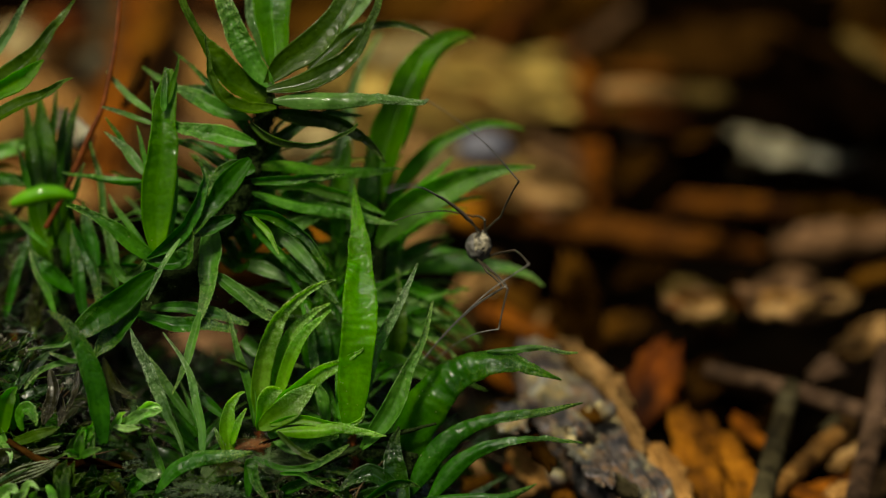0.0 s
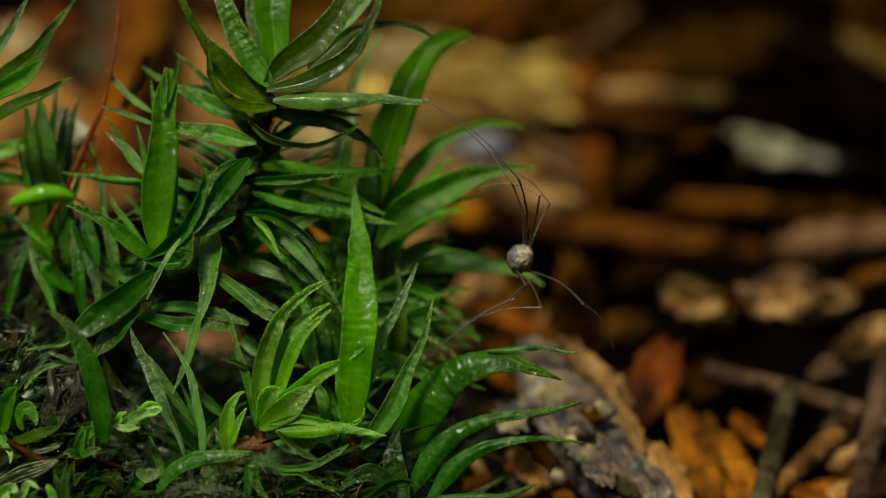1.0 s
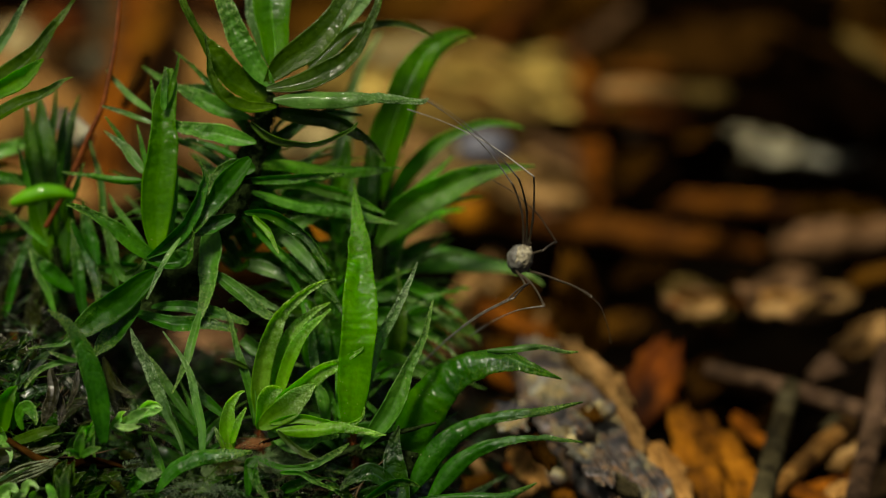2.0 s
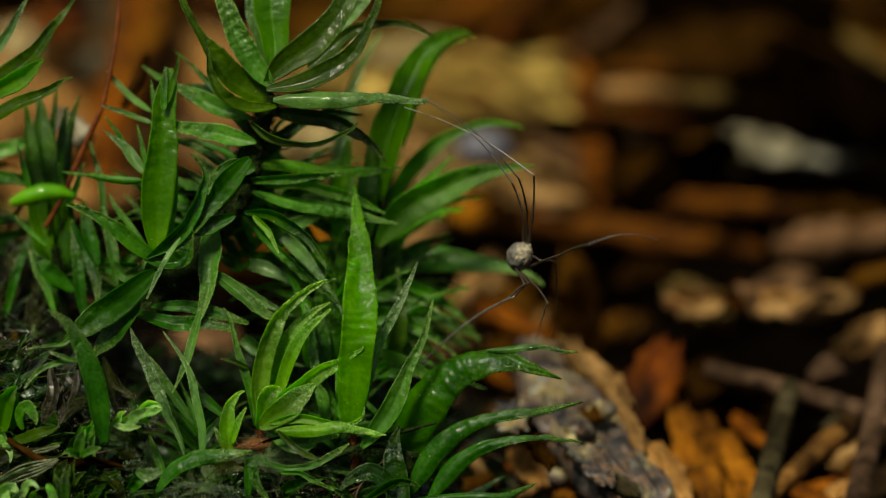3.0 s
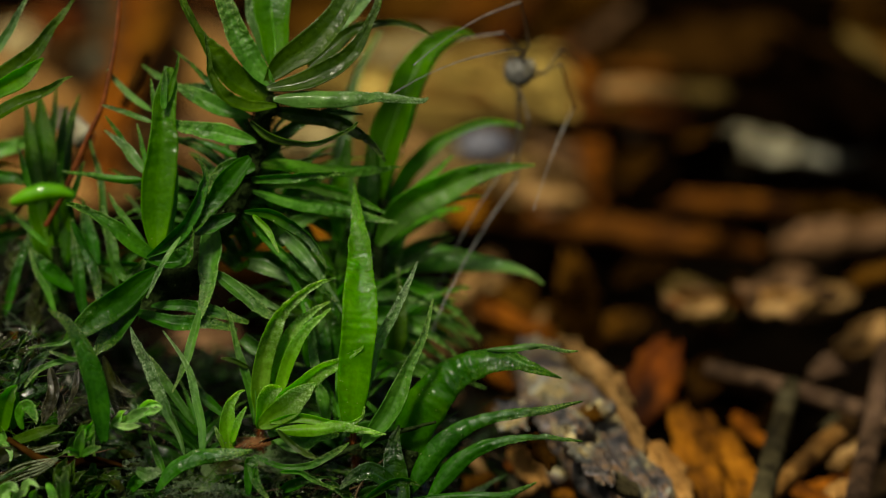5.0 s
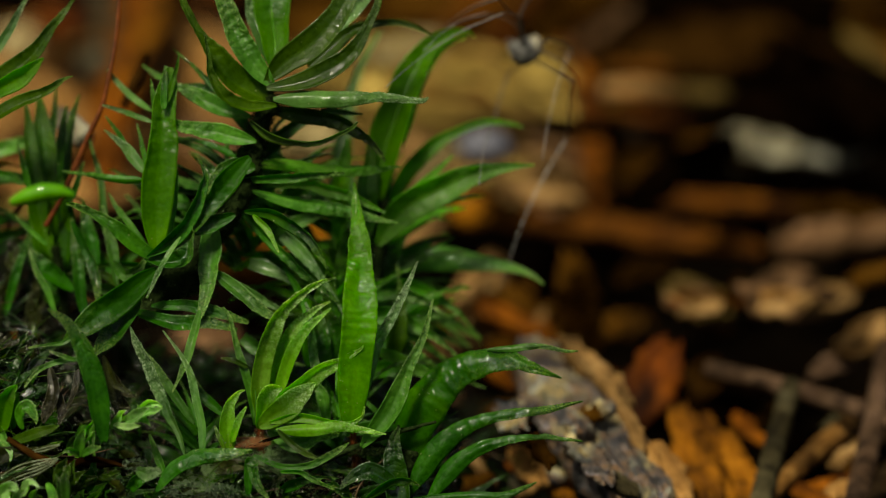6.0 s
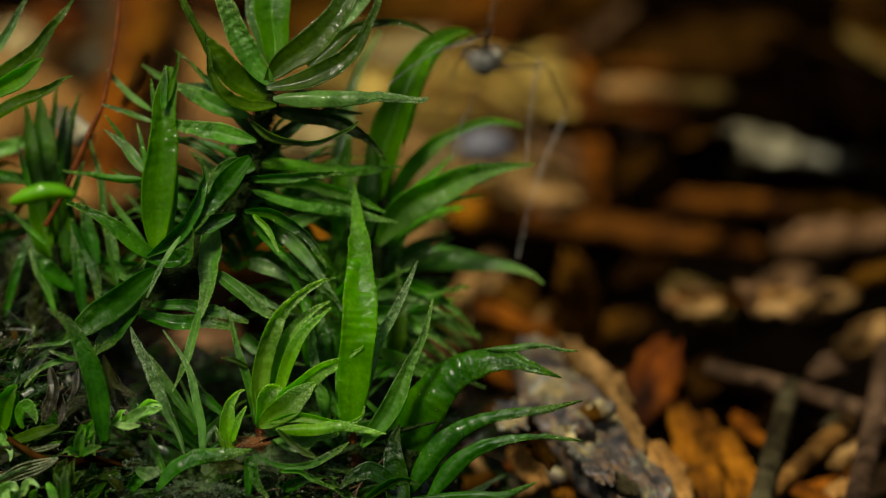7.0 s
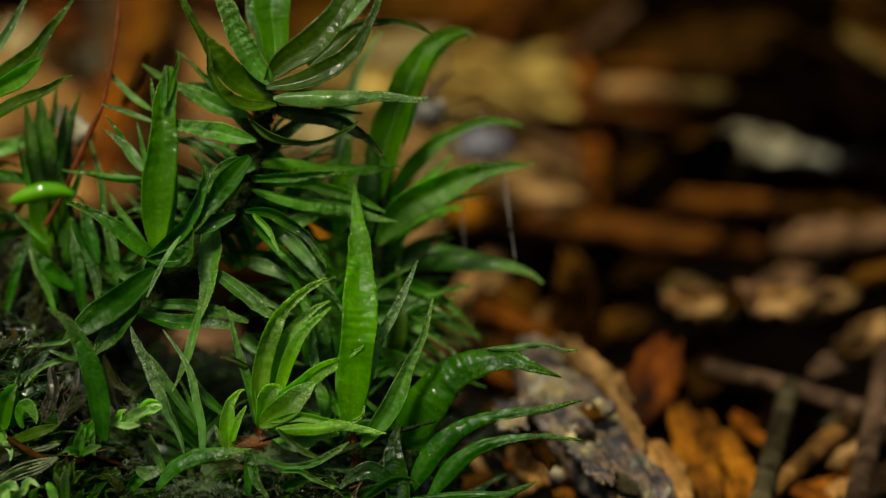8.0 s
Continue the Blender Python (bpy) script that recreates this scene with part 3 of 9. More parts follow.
def stem(shoot, pts, radii, name="stem", material=None, hairs=260, rough=0.35, label="dark felted stem", hair_len=0.2):
    LEAF_SEED[0] += 1
    v, f = tube_mesh(pts, radii, 18 if hairs else 8, rough, LEAF_SEED[0], hairs * 5, hair_len)
    o = shoot.location
    rnd = random.Random(LEAF_SEED[0])
    DEW.extend(rnd.choice(v) for i in range(hairs // 5))
    return child(name, mesh_of(name, [p * MM - o for p in v], f, material or FUZZ), shoot, label)


def slab_mesh(name, length, width, thick, material, seed, ragged=0.25, nx=26, ny=12, round_=2.5, lumpy=1.0):
    """A splintered slab, centre at the origin, fibres along x; mm."""
    off = seed * 7.31
    vt, vb = [], []
    for i in range(nx + 1):
        u = -1 + 2 * i / nx
        for j in range(ny + 1):
            v = -1 + 2 * j / ny
            end = noise.noise(Vector((off, v * 2.2, 1.0))) * ragged * width * 0.9 + noise.noise(Vector((off, v * 7.0, 4.0))) * ragged * width * 0.8
            wob = noise.noise(Vector((off, u * 2.0, 2.0))) * ragged * width * 0.5
            taper = (1 - abs(u) ** round_ * 0.55)
            x = u * (length / 2 + end * abs(u) ** 3)
            y = v * width / 2 * taper * (1 + ragged * (0.7 * noise.noise(Vector((off + v, u * 4.0, 3.0))) + 0.7 * noise.noise(Vector((off + v * 0.5, u * 11.0, 13.0))))) + wob
            arch = (1 - v ** 4) ** 0.5 if abs(v) < 1 else 0.0
            rim = max(0.12, (1 - abs(u) ** 6) ** 0.5 if abs(u) < 1 else 0.12)
            z = thick / 2 * (0.35 + 0.65 * arch) * rim
            lump = noise.noise(Vector((off + u * length / width * 1.2, v * 1.6, 6.0))) * thick * 0.45 * lumpy + noise.noise(Vector((off + u * 3, v * 9, 8.0))) * thick * (0.06 + 0.16 * lumpy) + noise.noise(Vector((off + u * 9, v * 5, 18.0))) * thick * 0.12 * lumpy
            vt.append(Vector((x, y, z + lump)))
            vb.append(Vector((x, y, -z + lump * 0.6)))
    m = len(vt)
    faces = []
    r = ny + 1
    for i in range(nx):
        for j in range(ny):
            a = i * r + j
            faces.append((a, a + r, a + r + 1, a + 1))
            faces.append((m + a, m + a + 1, m + a + r + 1, m + a + r))
        a, z = i * r, i * r + ny
        faces.append((a, m + a, m + a + r, a + r))
        faces.append((z, z + r, m + z + r, m + z))
    for j in range(ny):
        faces.append((j, j + 1, m + j + 1, m + j))
        e = nx * r + j
        faces.append((e, m + e, m + e + 1, e + 1))
    return mesh_of(name, [p * MM for p in vt + vb], faces, material)


SLAB_SEED = [0]


def slab(name, a, b, width, thick, look_of, label, category, roll=0.0, ragged=0.25, group="", **kw):
    """A loose piece of litter lying from a to b (mm), its flat side up, rolled about its length."""
    SLAB_SEED[0] += 1
    a, b = Vector(a), Vector(b)
    x = (b - a).normalized()
    z = Vector((0, 0, 1)) - x * x.z
    z.normalize()
    z = Matrix.Rotation(radians(roll), 3, x) @ z
    y = z.cross(x)
    ob = new(name, slab_mesh(name, (b - a).length, width, thick, WOOD[look_of], SLAB_SEED[0], ragged, **kw))
    ob.matrix_world = Matrix.Translation((a + b) / 2 * MM) @ Matrix((x, y, z)).transposed().to_4x4()
    return tagged(ob, label, category, group)


def twig(name, pts, radii, look_of, label, category, rough=0.18, group="", material=None):
    SLAB_SEED[0] += 1
    mid = Vector(pts[len(pts) // 2])
    v, f = tube_mesh(pts, radii, 10, rough, SLAB_SEED[0])
    ob = new(name, mesh_of(name, [(p - mid) * MM for p in v], f, material or WOOD[look_of]))
    ob.location = mid * MM
    return tagged(ob, label, category, group)


def lump(name, at, size, look_of, label, category, rough=0.3, material=None, group=""):
    SLAB_SEED[0] += 1
    bm = bmesh.new()
    bmesh.ops.create_icosphere(bm, subdivisions=4, radius=1.0)
    off = Vector((SLAB_SEED[0] * 3.7, 0, 0))
    for v in bm.verts:
        k = 1 + rough * noise.noise(v.co * 1.3 + off) + rough * 0.45 * noise.noise(v.co * 3.5 + off)
        v.co = Vector((v.co.x * size[0], v.co.y * size[1], v.co.z * size[2])) * (0.5 * k * MM)
    me = bpy.data.meshes.new(name)
    bm.to_mesh(me)
    bm.free()
    me.materials.append(material or WOOD[look_of])
    me.polygons.foreach_set("use_smooth", [True] * len(me.polygons))
    ob = new(name, me)
    ob.location = mm(at)
    return tagged(ob, label, category, group)


# ---- the ground: one sheet to the horizon, uneven near the moss ----
def ground_height(x, y):
    """Height of the soil in mm at x, y in mm."""
    near = math.exp(-((x / 220.0) ** 2 + ((y - 160) / 220.0) ** 2))
    h = (noise.noise(Vector((x / 14, y / 14, 0))) * 2.2 + noise.noise(Vector((x / 5, y / 5, 3))) * 0.8) * near - 1.5
    return h


def build_ground():
    n = 170
    xs = [math.copysign(abs(t) ** 4.2 * 6000 + abs(t) * 120, t) for t in np.linspace(-1, 1, n + 1)]
    verts = [Vector((x, 160 + y, ground_height(x, 160 + y))) * MM for x in xs for y in xs]
    r = n + 1
    faces = [(i * r + j, (i + 1) * r + j, (i + 1) * r + j + 1, i * r + j + 1) for i in range(n) for j in range(n)]
    tagged(new("ground", mesh_of("ground", verts, faces, SOIL)), "forest soil under wood litter, gap shade put into its near-black colour", "ground", kind="structure")


build_ground()


def mound_height(x, y):
    """Height in mm of the peaty hummock that carries the moss."""
    crest = float(np.interp(x, (-60, -40, -15.7, -14.4, -12.8, -9.7, -1.7, 0.5, 3.2), (9.0, 12.0, 11.0, 10.2, 7.4, 7.0, 6.4, 4.6, -2.0)))
    side = float(np.interp(y, (100, 105.3, 108.7, 112, 122, 134), (0.0, 0.50, 0.86, 1.0, 0.95, 0.0)))
    h = crest * side
    return h + (noise.noise(Vector((x / 2.2, y / 2.2, 7))) * 1.0 + noise.noise(Vector((x * 1.3, y * 1.3, 2))) * 0.45) * min(1, max(h, 0) / 3) - 1.8 * (side <= 0)


def build_mound():
    nx, ny = 200, 150
    verts = []
    for i in range(nx + 1):
        for j in range(ny + 1):
            x, y = -60 + 66 * i / nx, 90 + 48 * j / ny
            verts.append(Vector((x, y, mound_height(x, y) - 0.2)) * MM)
    r = ny + 1
    faces = [(i * r + j, (i + 1) * r + j, (i + 1) * r + j + 1, i * r + j + 1) for i in range(nx) for j in range(ny)]
    tagged(new("hummock", mesh_of("hummock", verts, faces, PEAT)), "dark peaty hummock covered in moss, gap shade put into its colour", "ground", kind="structure")


build_mound()


# ---- the tangle on the hummock: dead leaves, threads and grit too many to count ----
def tangle(name, count, label, category, material, size, spread, seed, droop=0.5, zone=(-19, 2.6, 99, 121), fold=0.4, broad=(0.11, 0.30)):
    rnd = random.Random(seed)
    verts, faces, uvs = [], [], []
    made = 0
    while made < count:
        x, y = rnd.uniform(zone[0], zone[1]), rnd.uniform(zone[2], zone[3])
        z = mound_height(x, y)
        if z < 1.0:
            continue
        made += 1
        L_ = rnd.uniform(*size)
        an = rnd.uniform(0, 2 * math.pi)
        up = rnd.uniform(-0.1, 1.0) * spread
        way = Vector((math.cos(an), math.sin(an), up)).normalized()
        base = Vector((x, y, z - 0.15))
        tip = base + way * L_
        ctrl = base + way * L_ * 0.5 + Vector((rnd.gauss(0, .2), rnd.gauss(0, .2), droop * L_ * rnd.uniform(0, 0.6)))
        v, f, uv = blade(base, ctrl, tip, L_ * rnd.uniform(*broad), rnd.uniform(-80, 80), rnd.uniform(-60, 60), fold, seed=seed * 991 + made, na=4, nl=9, teeth=0.06, thick=0.03)
        k = len(verts)
        verts += [q * MM for q in v]
        uvs += uv
        faces += [tuple(i + k for i in q) for q in f]
    return tagged(new(name, mesh_of(name, verts, faces, material, uvs)), label, category, kind="stuff")


def threads(name, count, label, category, material, seed, zone=(-19, 2.6, 99, 121), thin=(0.02, 0.06), long=(1.0, 4.0)):
    rnd = random.Random(seed)
    verts, faces = [], []
    made = 0
    while made < count:
        x, y = rnd.uniform(zone[0], zone[1]), rnd.uniform(zone[2], zone[3])
        z = mound_height(x, y)
        if z < 1.0:
            continue
        made += 1
        an, L_ = rnd.uniform(0, 2 * math.pi), rnd.uniform(*long)
        way = Vector((math.cos(an), math.sin(an), rnd.gauss(0.1, 0.35))).normalized() * L_
        b = Vector((x, y, z + rnd.uniform(-0.1, 0.5)))
        m = b + way * 0.5 + Vector((rnd.gauss(0, .3), rnd.gauss(0, .3), rnd.gauss(0.15, .3)))
        r = rnd.uniform(*thin)
        v, f = tube_mesh([b, m, b + way], [r, r, r * 0.5], 5, 0.3, made)
        k = len(verts)
        verts += [q * MM for q in v]
        faces += [tuple(i + k for i in q) for q in f]
    return tagged(new(name, mesh_of(name, verts, faces, material)), label, category, kind="stuff")


def grit(name, count, label, material, seed, size=(0.02, 0.085), zone=(-19, 2.6, 99, 119)):
    rnd = random.Random(seed)
    bm = bmesh.new()
    bmesh.ops.create_icosphere(bm, subdivisions=1, radius=1.0)
    ball = [v.co.copy() for v in bm.verts]
    tri = [tuple(v.index for v in f.verts) for f in bm.faces]
    bm.free()
    verts, faces = [], []
    for i in range(count):
        x, y = rnd.uniform(zone[0], zone[1]), rnd.uniform(zone[2], zone[3])
        z = mound_height(x, y)
        if z < 1.0:
            continue
        r = rnd.uniform(size[0], size[1]) * 0.5 * rnd.choice((0.5, 0.7, 1.0, 1.0))
        c = Vector((x, y, z + rnd.uniform(-0.1, 0.25)))
        k = len(verts)
        verts += [(c + q * r * (1 + rnd.uniform(-.25, .25))) * MM for q in ball]
        faces += [tuple(i2 + k for i2 in t) for t in tri]
    return tagged(new(name, mesh_of(name, verts, faces, material, smooth=False)), label, "grit", kind="stuff")


THREAD = plain_mat("dead_thread_mat", (0.030, 0.016, 0.006), (0.095, 0.055, 0.022), 3.0, 0.6, 0.02, 0.3)
# sand grains, their pale tone raised to stand in for small glints
SAND = plain_mat("grit_mat", (0.22, 0.21, 0.15), (0.72, 0.71, 0.60), 8.0, 0.25, 0.01, 0.6)
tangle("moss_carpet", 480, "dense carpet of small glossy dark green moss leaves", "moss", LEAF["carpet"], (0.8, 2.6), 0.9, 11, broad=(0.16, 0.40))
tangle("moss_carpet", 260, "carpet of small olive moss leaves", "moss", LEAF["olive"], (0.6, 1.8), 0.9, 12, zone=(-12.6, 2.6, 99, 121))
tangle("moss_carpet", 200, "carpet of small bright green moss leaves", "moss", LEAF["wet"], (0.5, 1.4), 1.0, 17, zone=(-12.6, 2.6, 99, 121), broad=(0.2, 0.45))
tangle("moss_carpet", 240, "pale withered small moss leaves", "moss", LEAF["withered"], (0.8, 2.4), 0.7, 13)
tangle("dead_leaves", 70, "brown decayed moss leaves on the hummock", "dead leaves", WOOD["brown"], (0.8, 2.6), 0.5, 14)
LOW = (-17.5, -8.0, 104.5, 111.5)
tangle("moss_fragments", 90, "broad glossy green moss leaf fragments", "moss", LEAF["carpet"], (1.2, 2.6), 0.6, 81, zone=LOW, broad=(0.25, 0.45))
tangle("moss_fragments", 45, "broad translucent olive moss leaf fragments", "moss", LEAF["withered"], (1.4, 3.2), 0.4, 82, zone=LOW, broad=(0.22, 0.4))
tangle("moss_fragments", 40, "broad wet bright green moss leaf fragments", "moss", LEAF["wet"], (0.8, 1.8), 0.7, 83, zone=LOW, broad=(0.3, 0.5))
threads("root_threads", 130, "brown rootlets and dead threads in the moss", "rootlets", THREAD, 15, thin=(0.012, 0.04))
threads("moss_threads", 260, "fine pale olive threads in the moss", "moss", LEAF["olive"], 19, zone=LOW, thin=(0.010, 0.024), long=(0.6, 2.4))
threads("moss_threads", 500, "fine green threads in the moss", "moss", LEAF["carpet"], 18, thin=(0.012, 0.03), long=(0.5, 2.2))
grit("grit", 9000, "pale sand grains caught in the moss", SAND, 16, size=(0.025, 0.07))

# ---- moss shoots ----
def shoot(base, label):
    return holder("moss_shoot", base, label, "moss", "hair-cap moss shoots")


# the tall arching shoot
A = shoot((-11.53, 112.67, 11.28), "arching hair-cap moss shoot with spiky rosettes on a felted stem")
stem(A, [(-10.62, 112.46, 11.88), (-9.77, 112.76, 12.98), (-8.75, 113.15, 14.34), (-7.78, 113.48, 15.25), (-7.05, 113.81, 16.46), (-6.77, 114.28, 17.74), (-6.40, 114.43, 18.75), (-5.99, 114.61, 19.54)], [0.42, 0.46, 0.44, 0.42, 0.46, 0.44, 0.32, 0.18], hairs=1100, hair_len=0.28)
frond(A, [(-6.07, 114.54, 19.35), (-6.70, 114.45, 19.59), (-7.49, 114.47, 20.15), (-8.08, 114.56, 20.90), (-8.57, 114.65, 21.66), (-8.94, 114.73, 22.36), (-9.26, 114.84, 23.16), (-9.43, 114.94, 23.95)], [0.56, 1.00, 1.24, 0.84, 0.42, 0.32, 0.26, 0.12], "olive", 0.70, 25)
frond(A, [(-6.08, 113.90, 19.34), (-6.87, 113.72, 19.31), (-7.66, 113.68, 19.66), (-8.17, 113.80, 20.46), (-8.27, 113.88, 21.16), (-8.38, 114.02, 22.01)], [0.40, 0.60, 0.60, 0.36, 0.18, 0.08], "olive", 0.80, 35)
frond(A, [(-6.13, 114.38, 20.07), (-6.69, 114.60, 20.67), (-7.09, 114.83, 21.29), (-7.49, 115.13, 22.14), (-7.83, 115.41, 22.89), (-8.09, 115.79, 23.93)], [0.48, 0.88, 1.00, 0.88, 0.68, 0.24], "dull", 0.45, 10)
frond(A, [(-6.16, 115.93, 20.23), (-6.53, 116.38, 21.04), (-6.83, 116.84, 21.86), (-7.00, 117.37, 22.87), (-7.07, 117.76, 23.50)], [0.36, 0.61, 0.57, 0.33, 0.10], "frosted", 0.30, 10)
frond(A, [(-5.97, 115.38, 20.48), (-6.02, 115.86, 21.20), (-6.11, 116.39, 22.09), (-6.14, 117.04, 23.27), (-6.17, 117.79, 24.75), (-6.22, 118.50, 26.13)], [0.65, 1.09, 1.46, 1.58, 1.06, 0.12], "lime", 0.22, 5, rib=0.03, rumple=0.3)
frond(A, [(-6.13, 114.45, 20.26), (-5.59, 114.67, 20.78), (-4.65, 114.92, 21.37), (-3.85, 115.24, 22.15), (-3.37, 115.54, 22.86), (-2.85, 115.88, 23.70), (-2.49, 116.18, 24.44)], [0.52, 0.96, 1.12, 1.00, 0.76, 0.40, 0.10], "olive", 0.28, 12, rumple=0.2)
frond(A, [(-3.77, 116.36, 21.41), (-3.28, 116.57, 21.98), (-2.82, 116.76, 22.51), (-2.27, 117.04, 23.27)], [0.20, 0.53, 0.53, 0.16], "frosted", 0.30, 0)
frond(A, [(-5.99, 113.94, 20.04), (-5.07, 113.97, 20.20), (-4.17, 114.07, 20.54), (-3.43, 114.22, 21.04), (-2.83, 114.45, 21.76), (-2.51, 114.65, 22.39), (-2.27, 114.84, 23.01), (-2.15, 115.07, 23.71)], [0.52, 0.84, 0.92, 0.76, 0.48, 0.34, 0.28, 0.10], "olive", 0.30, -20, rumple=0.5)
frond(A, [(-4.56, 116.48, 20.27), (-3.91, 116.83, 20.76), (-3.39, 117.13, 21.10), (-2.70, 117.39, 21.32), (-1.72, 117.57, 21.33), (-0.90, 117.67, 21.11), (-0.35, 117.72, 20.77)], [0.73, 0.82, 0.57, 0.37, 0.29, 0.20, 0.06], "olive", 0.50, 0)
frond(A, [(-5.76, 113.62, 19.72), (-4.86, 113.56, 19.76), (-3.66, 113.50, 19.78), (-2.57, 113.45, 19.86), (-1.57, 113.38, 19.84), (-0.78, 113.28, 19.77), (-0.52, 113.25, 19.90)], [0.48, 0.76, 0.72, 0.52, 0.34, 0.22, 0.08], "slate", -0.28, -25)
frond(A, [(-5.96, 114.61, 18.95), (-4.91, 114.61, 18.78), (-3.91, 114.63, 18.65), (-3.10, 114.56, 18.29), (-2.50, 114.45, 17.81), (-2.04, 114.29, 17.19)], [0.44, 0.68, 0.73, 0.52, 0.36, 0.10], "olive", 0.50, 20)
frond(A, [(-6.68, 113.70, 18.78), (-6.08, 113.50, 18.42), (-5.27, 113.36, 18.24), (-4.47, 113.28, 18.22), (-3.67, 113.32, 18.52), (-3.23, 113.33, 18.75), (-3.01, 113.34, 18.96)], [0.36, 0.48, 0.30, 0.24, 0.18, 0.14, 0.06], "olive", 0.80, 40)
frond(A, [(-4.72, 114.76, 18.77), (-3.72, 114.98, 18.79), (-2.87, 115.14, 18.65)], [0.16, 0.22, 0.06], "dark", 0.50, 0)
frond(A, [(-6.94, 114.83, 18.67), (-7.86, 115.04, 18.89), (-8.78, 115.31, 19.27), (-9.47, 115.54, 19.54), (-9.81, 115.75, 19.73)], [0.28, 0.69, 0.69, 0.32, 0.08], "dull", 0.40, 10)
frond(A, [(-7.71, 116.07, 19.16), (-8.54, 116.37, 19.26), (-9.38, 116.65, 19.28)], [0.24, 0.35, 0.14], "dark", 0.40, 0)
frond(A, [(-7.38, 115.86, 20.04), (-7.79, 116.17, 20.32), (-8.11, 116.44, 20.46)], [0.32, 0.53, 0.20], "dark", 0.30, 0)
frond(A, [(-6.79, 113.68, 18.15), (-7.69, 113.79, 18.31), (-8.70, 113.91, 18.48), (-9.41, 114.01, 18.61), (-9.79, 114.13, 18.81)], [0.36, 0.80, 0.68, 0.44, 0.12], "dull", 0.40, 15)
frond(A, [(-7.19, 114.26, 16.81), (-8.00, 114.46, 17.09), (-8.74, 114.73, 17.51), (-9.56, 114.92, 17.75), (-10.01, 115.08, 17.89)], [0.24, 0.40, 0.28, 0.14, 0.06], "dull", 0.50, 20)
frond(A, [(-6.91, 113.79, 17.27), (-5.73, 114.17, 17.14), (-4.33, 114.48, 16.83), (-3.02, 114.75, 16.69), (-2.01, 114.96, 16.69), (-1.52, 115.07, 16.71)], [0.40, 0.56, 0.61, 0.45, 0.20, 0.06], "hazy", -0.40, -25)
frond(A, [(-6.91, 113.50, 16.77), (-5.70, 113.51, 16.81), (-4.50, 113.56, 16.93), (-3.49, 113.57, 16.96)], [0.32, 0.44, 0.32, 0.10], "old", 0.50, 30)
frond(A, [(-6.71, 113.44, 16.33), (-5.56, 113.63, 15.96), (-4.33, 113.93, 15.62), (-3.32, 114.14, 15.32), (-2.31, 114.24, 15.00), (-1.59, 114.38, 14.80)], [0.32, 0.60, 0.69, 0.49, 0.26, 0.06], "dull", -0.40, -25)
frond(A, [(-6.82, 111.69, 16.18), (-6.06, 111.56, 16.18), (-5.38, 111.33, 15.91), (-4.70, 111.05, 15.48), (-4.27, 110.71, 14.91), (-4.04, 110.43, 14.49)], [0.32, 0.55, 0.63, 0.47, 0.28, 0.06], "wet", 0.45, 25)
frond(A, [(-6.56, 111.24, 16.13), (-6.14, 110.95, 15.81), (-5.85, 110.62, 15.39), (-5.73, 110.35, 15.15)], [0.24, 0.28, 0.18, 0.06], "fresh", 0.60, 20)
frond(A, [(-7.00, 112.65, 17.65), (-7.55, 112.35, 17.13), (-8.14, 112.00, 16.45), (-8.65, 111.65, 15.77), (-9.00, 111.37, 15.30)], [0.60, 0.99, 0.75, 0.48, 0.16], "wet", 0.35, -15)
frond(A, [(-6.89, 113.35, 17.25), (-7.39, 113.29, 17.27), (-7.98, 113.10, 16.95), (-8.44, 112.86, 16.47)], [0.48, 0.80, 0.68, 0.20], "old", 0.30, 10)
frond(A, [(-7.49, 112.10, 15.86), (-8.08, 111.93, 15.67), (-8.73, 111.77, 15.52), (-9.45, 111.58, 15.29)], [0.36, 0.72, 0.64, 0.20], "dark", 0.35, -10)
frond(A, [(-8.21, 112.56, 15.36), (-8.20, 112.28, 14.83), (-8.23, 111.99, 14.29), (-8.27, 111.71, 13.76), (-8.34, 111.44, 13.26), (-8.50, 111.17, 12.77), (-8.65, 110.93, 12.35)], [0.60, 0.96, 0.92, 0.80, 0.56, 0.36, 0.12], "dull", 0.35, 6, rumple=0.7)
frond(A, [(-8.56, 110.36, 12.82), (-8.73, 109.97, 12.12), (-8.94, 109.59, 11.43), (-9.20, 109.25, 10.88), (-9.45, 108.96, 10.45)], [0.32, 0.40, 0.34, 0.18, 0.06], "dull", 0.50, 10)
frond(A, [(-8.00, 111.88, 13.78), (-7.43, 111.62, 13.36), (-6.77, 111.34, 12.87), (-6.10, 111.09, 12.50), (-5.74, 110.92, 12.31)], [0.36, 0.60, 0.56, 0.32, 0.10], "dull", 0.50, -15)
frond(A, [(-7.23, 113.43, 15.69), (-6.52, 113.11, 14.95), (-5.71, 112.81, 14.25), (-4.91, 112.53, 13.58), (-4.18, 112.29, 13.03), (-3.66, 112.07, 12.55)], [0.24, 0.34, 0.42, 0.42, 0.30, 0.08], "old", 0.60, 30)
frond(A, [(-6.46, 114.46, 16.19), (-5.15, 114.54, 16.25), (-4.14, 114.52, 16.00), (-3.23, 114.49, 15.75), (-2.42, 114.41, 15.35), (-2.07, 114.41, 15.18)], [0.24, 0.41, 0.51, 0.41, 0.20, 0.06], "hazy", 0.40, 15)
frond(A, [(-5.63, 113.06, 13.51), (-4.93, 112.58, 12.40), (-4.68, 112.10, 11.28), (-4.52, 111.70, 10.36)], [0.20, 0.36, 0.40, 0.16], "old", 0.40, 20)

# the leafy side shoot with one upright blade
B = shoot((-10.37, 112.41, 12.03), "moss side shoot with one upright bright green blade")
